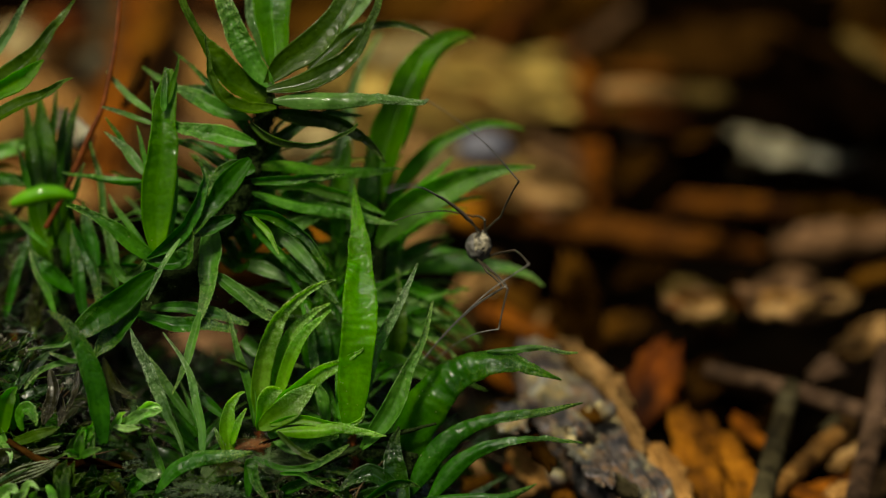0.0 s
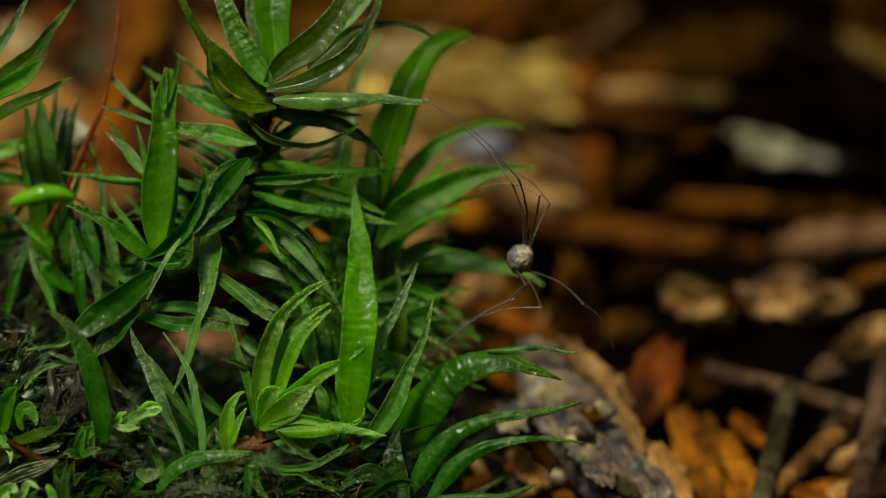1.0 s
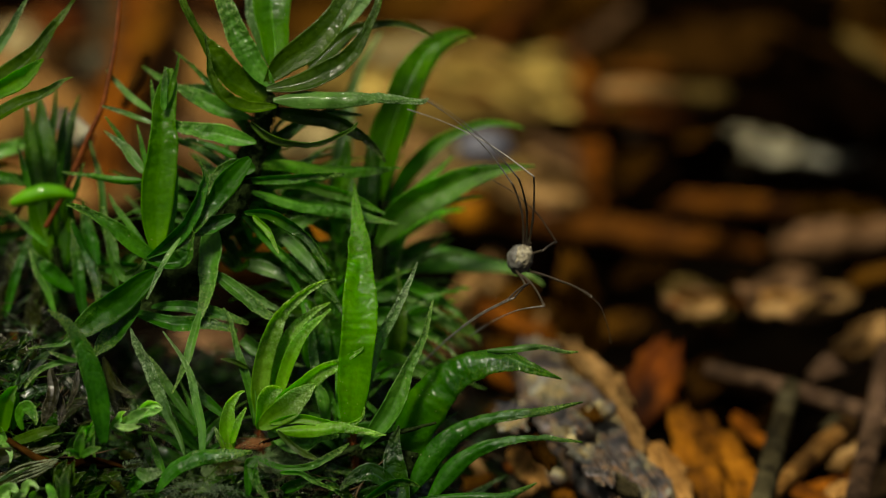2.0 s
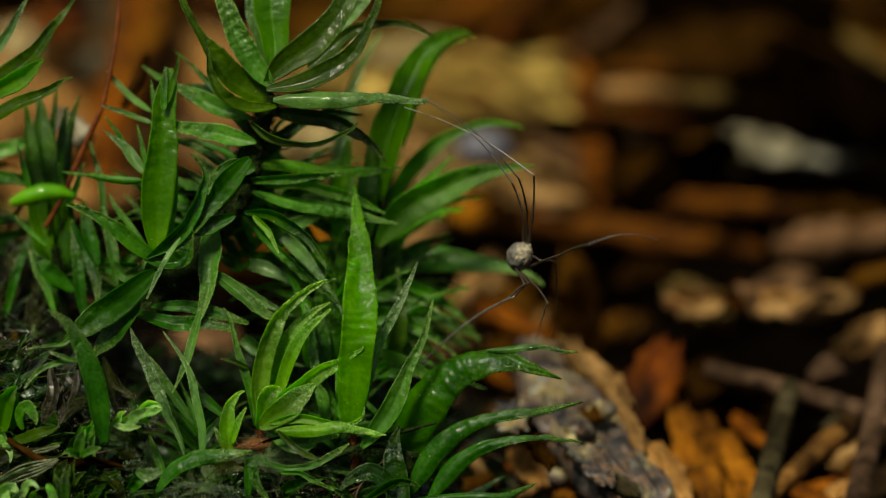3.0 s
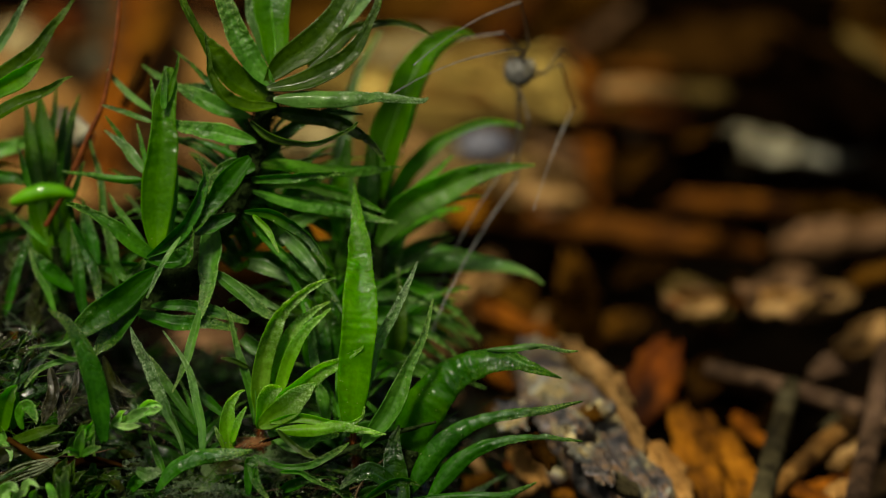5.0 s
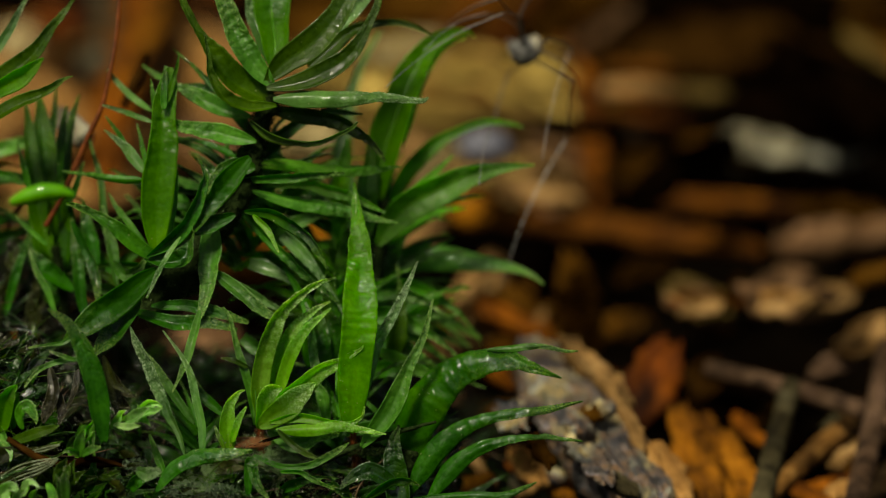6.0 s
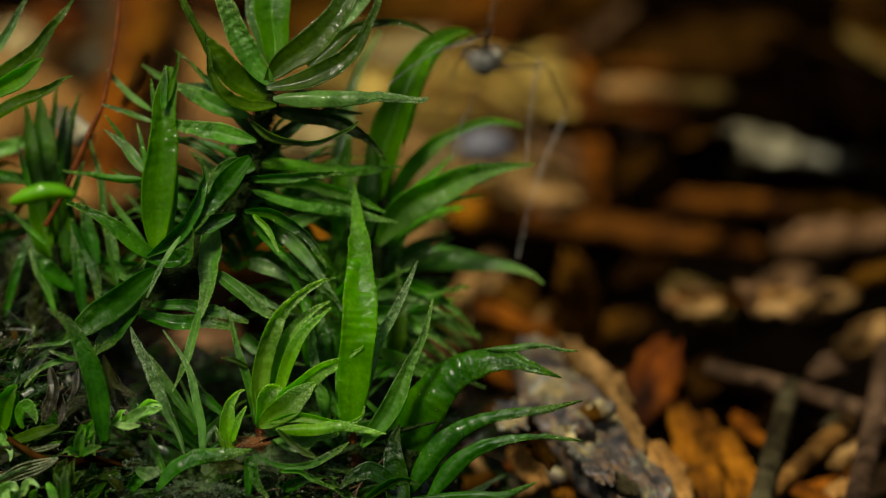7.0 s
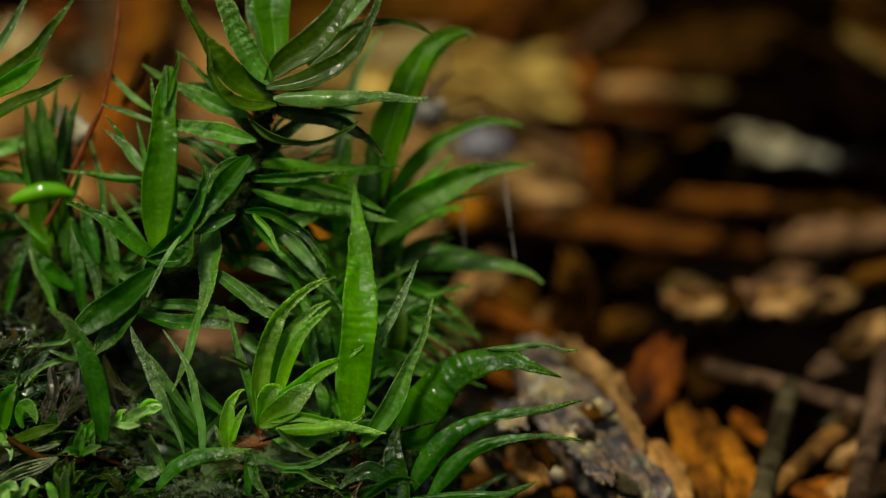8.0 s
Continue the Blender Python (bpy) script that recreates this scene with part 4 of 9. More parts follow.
stem(B, [(-10.41, 112.88, 11.85), (-10.07, 112.92, 13.13), (-9.92, 112.77, 14.48)], [0.35, 0.35, 0.25], hairs=300)
frond(B, [(-10.10, 112.03, 14.79), (-10.15, 112.41, 15.57), (-10.08, 112.93, 16.76), (-10.00, 113.42, 17.86), (-9.95, 113.85, 18.77), (-9.86, 114.26, 19.65), (-9.76, 114.57, 20.26), (-9.71, 114.76, 20.54)], [0.72, 1.16, 1.36, 1.24, 1.00, 0.80, 0.56, 0.28], "lime", 0.30, 5, rumple=0.35)
frond(B, [(-9.76, 113.98, 19.57), (-9.58, 114.25, 20.11), (-9.45, 114.49, 20.56), (-9.33, 114.74, 21.05)], [0.28, 0.26, 0.16, 0.06], "lime", 0.30, 0)
frond(B, [(-9.87, 113.82, 19.41), (-9.86, 114.16, 20.04), (-9.83, 114.49, 20.67)], [0.28, 0.26, 0.08], "old", 0.30, 0)
frond(B, [(-9.72, 112.81, 14.89), (-9.58, 113.28, 16.00), (-9.55, 113.75, 17.11), (-9.67, 114.15, 18.04), (-9.70, 114.47, 18.74), (-9.56, 114.85, 19.61)], [0.40, 0.60, 0.40, 0.24, 0.16, 0.06], "dull", 0.50, -30)
frond(B, [(-10.03, 111.48, 14.44), (-10.77, 111.49, 14.94), (-11.55, 111.57, 15.63), (-12.33, 111.58, 16.13), (-12.82, 111.51, 16.41), (-13.20, 111.40, 16.57)], [0.36, 0.68, 0.60, 0.38, 0.26, 0.10], "old", 0.50, 20)
frond(B, [(-10.23, 111.19, 14.80), (-9.52, 111.33, 15.30), (-8.92, 111.54, 15.98), (-8.52, 111.82, 16.83), (-8.36, 112.01, 17.45), (-8.51, 112.13, 17.87), (-8.71, 112.15, 18.05)], [0.36, 0.71, 0.63, 0.48, 0.28, 0.12, 0.04], "dark", 0.60, 30)
frond(B, [(-10.37, 111.30, 14.54), (-9.65, 111.22, 14.45), (-9.09, 111.25, 14.69), (-8.87, 111.42, 15.29), (-8.76, 111.55, 15.81)], [0.28, 0.68, 0.79, 0.60, 0.12], "dark", 0.50, -20)
frond(B, [(-9.21, 110.80, 15.49), (-9.52, 110.59, 15.06), (-9.82, 110.37, 14.61), (-10.09, 110.12, 14.08), (-10.32, 109.90, 13.61)], [0.16, 0.22, 0.22, 0.16, 0.06], "frosted", 0.40, 20)
frond(B, [(-10.25, 111.13, 14.06), (-10.95, 110.74, 13.57), (-11.64, 110.37, 13.14), (-12.29, 110.01, 12.75), (-12.86, 109.68, 12.41), (-13.23, 109.40, 12.22)], [0.56, 0.99, 1.15, 0.99, 0.59, 0.12], "wet", 0.30, -15, rumple=0.5)
frond(B, [(-10.78, 110.96, 13.02), (-11.24, 110.48, 12.46), (-11.73, 110.02, 12.00), (-12.23, 109.57, 11.54)], [0.36, 0.83, 0.91, 0.16], "dark", 0.40, 15)
frond(B, [(-10.54, 115.86, 18.59), (-11.10, 116.31, 18.83), (-11.66, 116.79, 19.18), (-12.21, 117.32, 19.66)], [0.16, 0.29, 0.23, 0.08], "slate", 0.40, 10)
frond(B, [(-10.40, 114.67, 18.53), (-11.06, 114.87, 18.69), (-11.68, 115.08, 18.86), (-12.20, 115.26, 18.97)], [0.16, 0.24, 0.18, 0.08], "slate", 0.50, 10)
frond(B, [(-10.75, 113.91, 17.02), (-11.08, 114.19, 17.39), (-11.54, 114.48, 17.81), (-12.12, 114.76, 18.18)], [0.36, 0.50, 0.30, 0.06], "frosted", 0.40, 15)
frond(B, [(-11.03, 114.36, 17.08), (-11.53, 114.86, 17.89), (-12.10, 115.31, 18.53)], [0.18, 0.20, 0.06], "dark", 0.50, 15)
frond(B, [(-10.87, 113.96, 16.58), (-11.48, 114.05, 16.54), (-12.20, 114.18, 16.59), (-12.92, 114.31, 16.65), (-13.66, 114.45, 16.75)], [0.28, 0.36, 0.28, 0.18, 0.06], "old", -0.50, -20)
frond(B, [(-12.26, 115.22, 14.20), (-12.35, 115.61, 14.97), (-12.44, 116.04, 15.86), (-12.66, 116.40, 16.55), (-12.85, 116.74, 17.19)], [0.27, 0.33, 0.29, 0.18, 0.08], "dull", 0.40, 10)
frond(B, [(-12.52, 114.22, 13.19), (-12.70, 114.66, 14.01), (-12.92, 115.05, 14.69), (-13.04, 115.43, 15.36)], [0.33, 0.61, 0.45, 0.08], "dark", 0.40, 0)
frond(B, [(-11.73, 113.45, 12.83), (-11.87, 113.94, 13.79), (-12.08, 114.39, 14.64), (-12.28, 114.80, 15.36)], [0.24, 0.49, 0.37, 0.08], "dull", 0.40, 10)
frond(B, [(-10.56, 113.49, 14.11), (-11.26, 113.92, 14.92), (-11.72, 114.26, 15.45), (-12.02, 114.56, 15.88)], [0.18, 0.28, 0.22, 0.06], "dull", 0.50, 20)
frond(B, [(-10.15, 114.50, 18.65), (-10.32, 114.93, 19.23), (-10.44, 115.39, 19.91)], [0.24, 0.22, 0.06], "old", 0.40, 0)
frond(B, [(-10.45, 113.65, 16.89), (-10.68, 114.09, 17.68), (-10.90, 114.55, 18.50)], [0.24, 0.22, 0.06], "old", 0.40, 0)
frond(B, [(-9.31, 117.05, 18.92), (-9.94, 117.33, 19.20), (-10.47, 117.58, 19.40), (-10.96, 117.86, 19.68)], [0.10, 0.29, 0.25, 0.06], "dull", 0.30, 0)
frond(B, [(-10.20, 111.67, 12.64), (-9.08, 111.55, 12.68), (-7.87, 111.32, 12.45), (-6.87, 111.10, 12.22)], [0.28, 0.52, 0.48, 0.16], "dark", 0.40, -20)
frond(B, [(-10.87, 111.33, 12.56), (-9.67, 111.16, 12.19), (-8.47, 111.13, 12.21), (-7.27, 111.01, 11.97)], [0.32, 0.68, 0.56, 0.16], "dark", 0.40, -20)
frond(B, [(-11.62, 112.38, 13.98), (-11.32, 112.27, 13.59), (-10.82, 112.37, 13.77), (-10.48, 112.57, 14.23)], [0.28, 0.52, 0.36, 0.08], "dull", 0.40, 0)
frond(B, [(-13.19, 113.42, 15.10), (-12.79, 113.21, 14.32), (-12.39, 112.93, 13.35), (-12.30, 112.64, 12.37)], [0.20, 0.40, 0.48, 0.20], "dark", 0.50, 20)

# an upright tufted shoot
C = shoot((-13.77, 114.09, 12.26), "upright tufted moss shoot with frayed leaf tips")
stem(C, [(-13.72, 114.28, 11.31), (-13.81, 114.23, 12.64), (-13.96, 114.27, 13.93)], [0.14, 0.14, 0.10], hairs=200)
frond(C, [(-14.04, 114.86, 12.62), (-14.20, 115.48, 13.93), (-14.36, 116.10, 15.24), (-14.50, 116.58, 16.16), (-14.60, 117.13, 17.28), (-14.70, 117.57, 18.11), (-14.78, 117.92, 18.69)], [0.94, 1.64, 1.48, 1.19, 0.82, 0.37, 0.08], "lime", 0.30, 5, rumple=0.35)
frond(C, [(-14.28, 114.73, 13.44), (-14.68, 115.45, 14.81), (-14.91, 116.20, 16.29), (-15.05, 116.81, 17.38), (-15.22, 117.41, 18.44)], [0.57, 0.86, 0.74, 0.45, 0.08], "lime", 0.40, 20, rumple=0.35)
frond(C, [(-13.73, 114.78, 12.98), (-13.59, 115.46, 14.37), (-13.77, 116.17, 15.86), (-13.71, 116.73, 16.93), (-13.52, 117.21, 17.77), (-13.29, 117.68, 18.60)], [0.57, 0.86, 0.78, 0.58, 0.33, 0.06], "wet", 0.40, -20, rumple=0.35)
frond(C, [(-14.08, 115.57, 13.68), (-14.26, 116.58, 15.94), (-14.30, 117.20, 17.15), (-14.20, 117.72, 18.06), (-14.18, 118.18, 18.83)], [0.62, 0.62, 0.39, 0.23, 0.06], "wet", 0.40, 5)
frond(C, [(-13.85, 115.56, 16.29), (-13.81, 116.10, 17.29), (-13.73, 116.54, 18.01), (-13.64, 116.87, 18.44)], [0.33, 0.35, 0.25, 0.06], "wet", 0.40, -10)
frond(C, [(-13.57, 115.17, 15.23), (-13.25, 115.34, 15.89), (-13.06, 115.49, 16.48), (-12.95, 115.51, 16.74)], [0.29, 0.29, 0.14, 0.06], "old", 0.40, -10)
frond(C, [(-14.96, 115.38, 15.81), (-15.14, 115.61, 16.44), (-15.28, 115.80, 16.94), (-15.41, 115.91, 17.25)], [0.25, 0.29, 0.14, 0.06], "old", 0.40, 10)
frond(C, [(-13.54, 113.96, 12.48), (-14.15, 114.05, 12.93), (-14.67, 114.16, 13.43), (-14.99, 114.29, 13.97)], [0.45, 0.86, 0.57, 0.10], "dark", 0.50, 20)
frond(C, [(-14.31, 114.13, 14.11), (-14.87, 114.24, 14.61), (-15.21, 114.27, 14.90), (-15.37, 114.29, 15.13)], [0.22, 0.22, 0.16, 0.06], "dull", 0.40, 10)
frond(C, [(-16.26, 115.57, 16.33), (-15.61, 115.50, 16.14), (-15.14, 115.43, 15.92)], [0.33, 0.35, 0.10], "old", 0.40, 0)
frond(C, [(-16.60, 118.20, 16.23), (-15.83, 118.27, 16.43), (-15.05, 118.35, 16.66)], [0.67, 0.67, 0.17], "dull", 0.30, 0)
frond(C, [(-13.92, 113.06, 11.78), (-14.19, 113.34, 12.54), (-14.59, 113.59, 13.21), (-14.86, 113.86, 13.97)], [0.20, 0.28, 0.22, 0.10], "dull", 0.40, 0)
frond(C, [(-12.91, 113.44, 11.63), (-13.12, 113.92, 12.76), (-13.21, 114.33, 13.69), (-13.38, 114.81, 14.82)], [0.33, 0.53, 0.45, 0.12], "dark", 0.40, 0)
frond(C, [(-15.88, 114.28, 11.31), (-15.57, 114.70, 12.47), (-15.16, 115.12, 13.62), (-14.85, 115.40, 14.39)], [0.25, 0.37, 0.29, 0.10], "dark", 0.40, 0)
bud_v, bud_f = tube_mesh([(-14.43, 106.22, 18.42), (-13.92, 106.29, 18.60), (-13.35, 106.34, 18.74), (-12.79, 106.35, 18.76), (-12.28, 106.31, 18.65)], [0.10, 0.27, 0.32, 0.25, 0.05], 18, 0.0, 1)
child("young_leaf", mesh_of("young_leaf", [q * MM - C.location for q in bud_v], bud_f, plain_mat("young_leaf_mat", (0.065, 0.255, 0.002), (0.100, 0.330, 0.004), 1.2, 0.10, 0.0, 0.6)), C, "smooth plump bright green young leaf")

# a shoot whose leaves come in past the edge of view
D = shoot((-17.24, 113.81, 11.49), "moss shoot with long upswept dark leaves")
stem(D, [(-17.24, 113.81, 11.49), (-17.28, 115.07, 14.94), (-16.96, 115.85, 18.55)], [0.4, 0.45, 0.35], hairs=300)
frond(D, [(-16.03, 114.54, 19.92), (-15.13, 114.74, 20.46), (-14.45, 114.96, 21.07), (-13.82, 115.26, 21.90), (-13.32, 115.48, 22.50), (-12.96, 115.64, 22.95)], [0.92, 0.92, 0.64, 0.38, 0.20, 0.06], "olive", 0.50, -15)
frond(D, [(-15.98, 114.07, 19.79), (-15.18, 114.25, 20.20), (-14.61, 114.42, 20.56), (-14.15, 114.59, 20.93)], [0.68, 0.84, 0.56, 0.08], "lime", 0.40, 10, rumple=0.3)
frond(D, [(-15.92, 113.36, 19.03), (-15.01, 113.44, 19.53), (-14.11, 113.48, 19.93), (-13.52, 113.52, 20.34), (-13.03, 113.51, 20.59)], [0.64, 0.68, 0.42, 0.24, 0.06], "olive", 0.50, -20)
frond(D, [(-16.11, 115.48, 20.74), (-15.51, 115.83, 21.52), (-15.18, 116.13, 22.15), (-14.80, 116.41, 22.74)], [0.44, 0.36, 0.24, 0.06], "frosted", 0.40, 10)

# the young pale green shoot
E_ = shoot((-6.58, 110.03, 8.56), "young yellow-green moss shoot on reddish base")
stem(E_, [(-6.45, 109.89, 7.86), (-6.48, 110.00, 8.46), (-6.41, 110.13, 9.16)], [0.06, 0.07, 0.06], hairs=120, label="reddish felted stem base", material=SETA)
frond(E_, [(-6.43, 110.01, 8.93), (-6.47, 110.28, 9.97), (-6.34, 110.56, 11.04), (-6.06, 110.81, 12.01), (-5.56, 111.00, 12.83), (-4.85, 111.13, 13.47), (-4.25, 111.13, 13.76), (-3.79, 111.08, 13.93)], [0.44, 0.80, 0.84, 0.74, 0.54, 0.36, 0.20, 0.06], "fresh", 0.50, 10)
frond(E_, [(-6.17, 110.48, 9.34), (-5.88, 110.85, 10.60), (-5.58, 111.07, 11.43), (-5.08, 111.24, 12.14), (-4.47, 111.33, 12.64), (-3.99, 111.36, 12.93)], [0.36, 0.48, 0.56, 0.44, 0.24, 0.06], "fresh", 0.60, -12)
frond(E_, [(-5.88, 110.33, 9.51), (-5.52, 110.68, 10.66), (-5.15, 110.92, 11.49), (-4.69, 111.07, 12.08), (-4.27, 111.14, 12.46), (-3.95, 111.18, 12.74)], [0.40, 0.56, 0.52, 0.36, 0.18, 0.06], "fresh", 0.60, -22)
frond(E_, [(-5.95, 109.64, 9.09), (-5.59, 109.73, 9.83), (-4.94, 109.78, 10.45), (-4.20, 109.80, 11.00), (-3.52, 109.75, 11.34), (-3.05, 109.70, 11.68), (-2.80, 109.61, 11.93)], [0.72, 1.03, 0.91, 0.69, 0.36, 0.18, 0.06], "fresh", 0.55, 15)
frond(E_, [(-6.40, 109.45, 9.17), (-6.28, 109.60, 9.75), (-6.00, 109.68, 10.19), (-5.68, 109.68, 10.36)], [0.60, 0.99, 0.91, 0.16], "fresh", 0.40, 20, rumple=0.3)
frond(E_, [(-6.24, 109.35, 9.17), (-5.54, 109.43, 9.67), (-4.94, 109.50, 10.18), (-4.48, 109.53, 10.55)], [0.60, 1.03, 0.79, 0.12], "fresh", 0.30, 0, rumple=0.3)
frond(E_, [(-6.67, 109.90, 8.93), (-6.77, 110.18, 9.79), (-6.98, 110.41, 10.52), (-7.22, 110.63, 11.22), (-7.42, 110.86, 11.95), (-7.56, 111.03, 12.52), (-7.77, 111.10, 12.81)], [0.22, 0.38, 0.38, 0.28, 0.20, 0.14, 0.06], "dull", 0.60, 15)
frond(E_, [(-6.94, 110.39, 10.85), (-7.37, 110.37, 11.09), (-7.82, 110.30, 11.20)], [0.16, 0.20, 0.06], "olive", 0.50, 0)
frond(E_, [(-5.73, 108.98, 9.03), (-4.63, 108.91, 9.06), (-3.64, 108.88, 9.20), (-2.81, 108.77, 9.11), (-1.98, 108.65, 9.01)], [0.28, 0.59, 0.44, 0.28, 0.06], "fresh", -0.40, -20)
frond(E_, [(-5.95, 109.26, 9.21), (-5.08, 109.26, 9.38), (-4.08, 109.15, 9.26), (-3.29, 109.08, 9.26), (-2.87, 109.10, 9.47), (-2.75, 109.16, 9.83)], [0.28, 0.40, 0.32, 0.18, 0.14, 0.06], "fresh", 0.60, 20)
frond(E_, [(-6.05, 109.49, 8.68), (-5.26, 109.35, 8.30), (-4.46, 109.45, 8.58), (-3.66, 109.48, 8.64)], [0.28, 0.68, 0.60, 0.12], "dull", 0.30, 0)
frond(E_, [(-5.72, 108.86, 8.99), (-5.22, 108.60, 8.58), (-4.72, 108.40, 8.33), (-4.30, 108.26, 8.22)], [0.22, 0.28, 0.26, 0.08], "olive", 0.50, 0)
frond(E_, [(-6.50, 108.28, 8.29), (-5.60, 108.09, 7.99), (-4.61, 108.05, 8.09), (-3.82, 108.12, 8.49), (-3.27, 108.18, 8.88)], [0.26, 0.26, 0.30, 0.28, 0.06], "old", 0.50, -20)
frond(E_, [(-5.59, 107.83, 7.93), (-5.00, 107.74, 7.97), (-4.48, 107.56, 7.75), (-3.77, 107.35, 7.48)], [0.18, 0.22, 0.24, 0.06], "old", 0.50, 20)
frond(E_, [(-4.26, 110.60, 8.81), (-4.46, 110.99, 9.74), (-4.64, 111.50, 10.98), (-4.74, 111.91, 11.97), (-4.91, 112.19, 12.59)], [0.28, 0.36, 0.38, 0.24, 0.08], "frosted", 0.50, 15)
frond(E_, [(-4.09, 110.40, 8.83), (-4.25, 110.67, 9.59), (-4.49, 110.84, 10.06), (-4.57, 111.05, 10.62)], [0.28, 0.52, 0.28, 0.08], "dull", 0.40, 0)

# a tiny bud beside it
bud = shoot((-7.70, 109.50, 7.92), "tiny bright green moss bud")
frond(bud, [(-7.51, 108.79, 8.50), (-7.56, 108.97, 9.22), (-7.48, 109.12, 9.87), (-7.24, 109.19, 10.27), (-6.94, 109.17, 10.44)], [0.52, 0.67, 0.46, 0.24, 0.06], "fresh", 0.50, 10, rumple=0.3)
frond(bud, [(-7.36, 108.68, 8.81), (-7.13, 108.81, 9.44), (-6.87, 108.89, 9.94)], [0.28, 0.30, 0.06], "fresh", 0.50, 0)
frond(bud, [(-7.68, 108.67, 8.49), (-7.84, 108.76, 8.88), (-7.99, 108.84, 9.23)], [0.16, 0.20, 0.06], "fresh", 0.50, 0)

# the broad upright blade
F = shoot((-3.24, 109.86, 8.09), "moss shoot with a broad upright glossy green blade")
stem(F, [(-3.05, 109.79, 7.25), (-3.18, 109.98, 8.25), (-3.24, 110.24, 9.12)], [0.10, 0.10, 0.09], hairs=60, label="reddish stem", material=SETA)
frond(F, [(-3.27, 109.63, 9.05), (-3.17, 109.54, 10.27), (-3.03, 109.73, 11.69), (-2.97, 110.27, 12.86), (-2.96, 111.14, 13.80), (-2.93, 111.95, 14.56), (-3.01, 112.86, 15.30), (-3.15, 114.11, 16.42)], [0.88, 1.27, 1.38, 1.33, 1.13, 0.90, 0.56, 0.08], "glow", 0.16, 0, rumple=1.0)
frond(F, [(-2.88, 110.06, 9.08), (-2.58, 110.51, 10.37), (-2.22, 110.94, 11.61), (-1.76, 111.24, 12.48), (-1.32, 111.52, 13.32), (-0.90, 111.84, 14.26)], [0.18, 0.36, 0.44, 0.40, 0.28, 0.06], "frosted", 0.50, -8)
frond(F, [(-2.70, 109.02, 8.56), (-2.06, 109.24, 9.32), (-1.57, 109.50, 10.18), (-1.15, 109.80, 11.13), (-0.75, 110.05, 11.99), (-0.48, 110.27, 12.73), (-0.32, 110.46, 13.38)], [0.52, 0.91, 0.81, 0.52, 0.32, 0.20, 0.06], "dull", 0.60, -15)
frond(F, [(-3.66, 110.17, 9.08), (-3.74, 110.50, 9.98), (-3.68, 110.84, 10.92), (-3.40, 111.13, 11.71)], [0.20, 0.18, 0.14, 0.06], "dull", 0.40, 0)
frond(F, [(-3.63, 112.44, 10.06), (-3.90, 112.82, 10.91), (-4.06, 113.11, 11.50), (-4.19, 113.33, 11.93)], [0.53, 1.10, 0.69, 0.10], "wet", 0.30, 0)
frond(F, [(-4.54, 111.91, 9.18), (-4.24, 112.32, 10.33), (-4.34, 112.74, 11.47), (-4.54, 113.02, 12.23)], [0.32, 0.61, 0.45, 0.10], "dark", 0.40, 0)

# the arching shoot at the edge of the hummock
Gs = shoot((-1.38, 109.24, 6.40), "moss shoot with long arching green leaves")
stem(Gs, [(-1.68, 109.21, 5.97), (-1.44, 109.38, 6.77), (-1.18, 109.79, 7.90)], [0.35, 0.4, 0.35], hairs=160)
frond(Gs, [(-1.44, 109.53, 6.75), (-1.32, 109.81, 7.89), (-0.94, 110.12, 9.10), (-0.36, 110.29, 9.94), (0.38, 110.41, 10.62), (1.32, 110.44, 11.06), (2.41, 110.33, 11.13), (3.30, 110.11, 10.90), (4.15, 109.86, 10.59)], [1.20, 1.52, 1.72, 1.64, 1.40, 1.16, 0.80, 0.36, 0.06], "wet", -0.30, -8, rumple=0.9)
frond(Gs, [(1.64, 110.68, 11.37), (2.31, 110.66, 11.43), (2.91, 110.65, 11.51), (3.55, 110.61, 11.51), (4.30, 110.52, 11.39), (4.76, 110.48, 11.41)], [0.20, 0.30, 0.28, 0.20, 0.14, 0.06], "dull", -0.40, -10)
frond(Gs, [(-1.04, 108.86, 6.96), (-0.38, 109.15, 8.00), (0.52, 109.36, 8.82), (1.55, 109.44, 9.28), (2.70, 109.43, 9.50), (3.89, 109.41, 9.68), (4.90, 109.41, 9.94)], [0.72, 0.99, 0.80, 0.52, 0.42, 0.28, 0.06], "dark", -0.36, -20)
frond(Gs, [(-0.38, 108.20, 6.90), (0.32, 108.46, 7.79), (1.23, 108.64, 8.48), (2.29, 108.68, 8.81), (3.44, 108.66, 8.93), (4.27, 108.56, 8.86), (4.88, 108.47, 8.81)], [0.55, 0.79, 0.59, 0.40, 0.24, 0.16, 0.06], "dark", -0.36, -20)
frond(Gs, [(-1.07, 107.68, 6.92), (0.71, 107.67, 7.12), (2.09, 107.60, 7.15), (2.78, 107.61, 7.39), (3.25, 107.62, 7.64)], [0.32, 0.30, 0.30, 0.20, 0.06], "dark", -0.36, -20)
frond(Gs, [(-2.54, 107.55, 7.15), (-1.85, 107.62, 7.64), (-1.22, 107.55, 7.73), (-0.79, 107.39, 7.59)], [0.35, 0.43, 0.33, 0.06], "wet", 0.50, 30)
# foot leaves: the shade they stand in is put into the carpet look
frond(Gs, [(-1.57, 108.40, 6.56), (-1.67, 108.71, 7.61), (-1.71, 108.99, 8.57), (-1.55, 109.13, 9.15)], [0.99, 0.99, 0.52, 0.10], "carpet", 0.40, 0)
frond(Gs, [(-1.86, 108.42, 7.20), (-2.46, 108.43, 7.62), (-3.15, 108.24, 7.49), (-3.64, 107.98, 7.18)], [0.59, 0.79, 0.47, 0.10], "carpet", 0.40, 20)

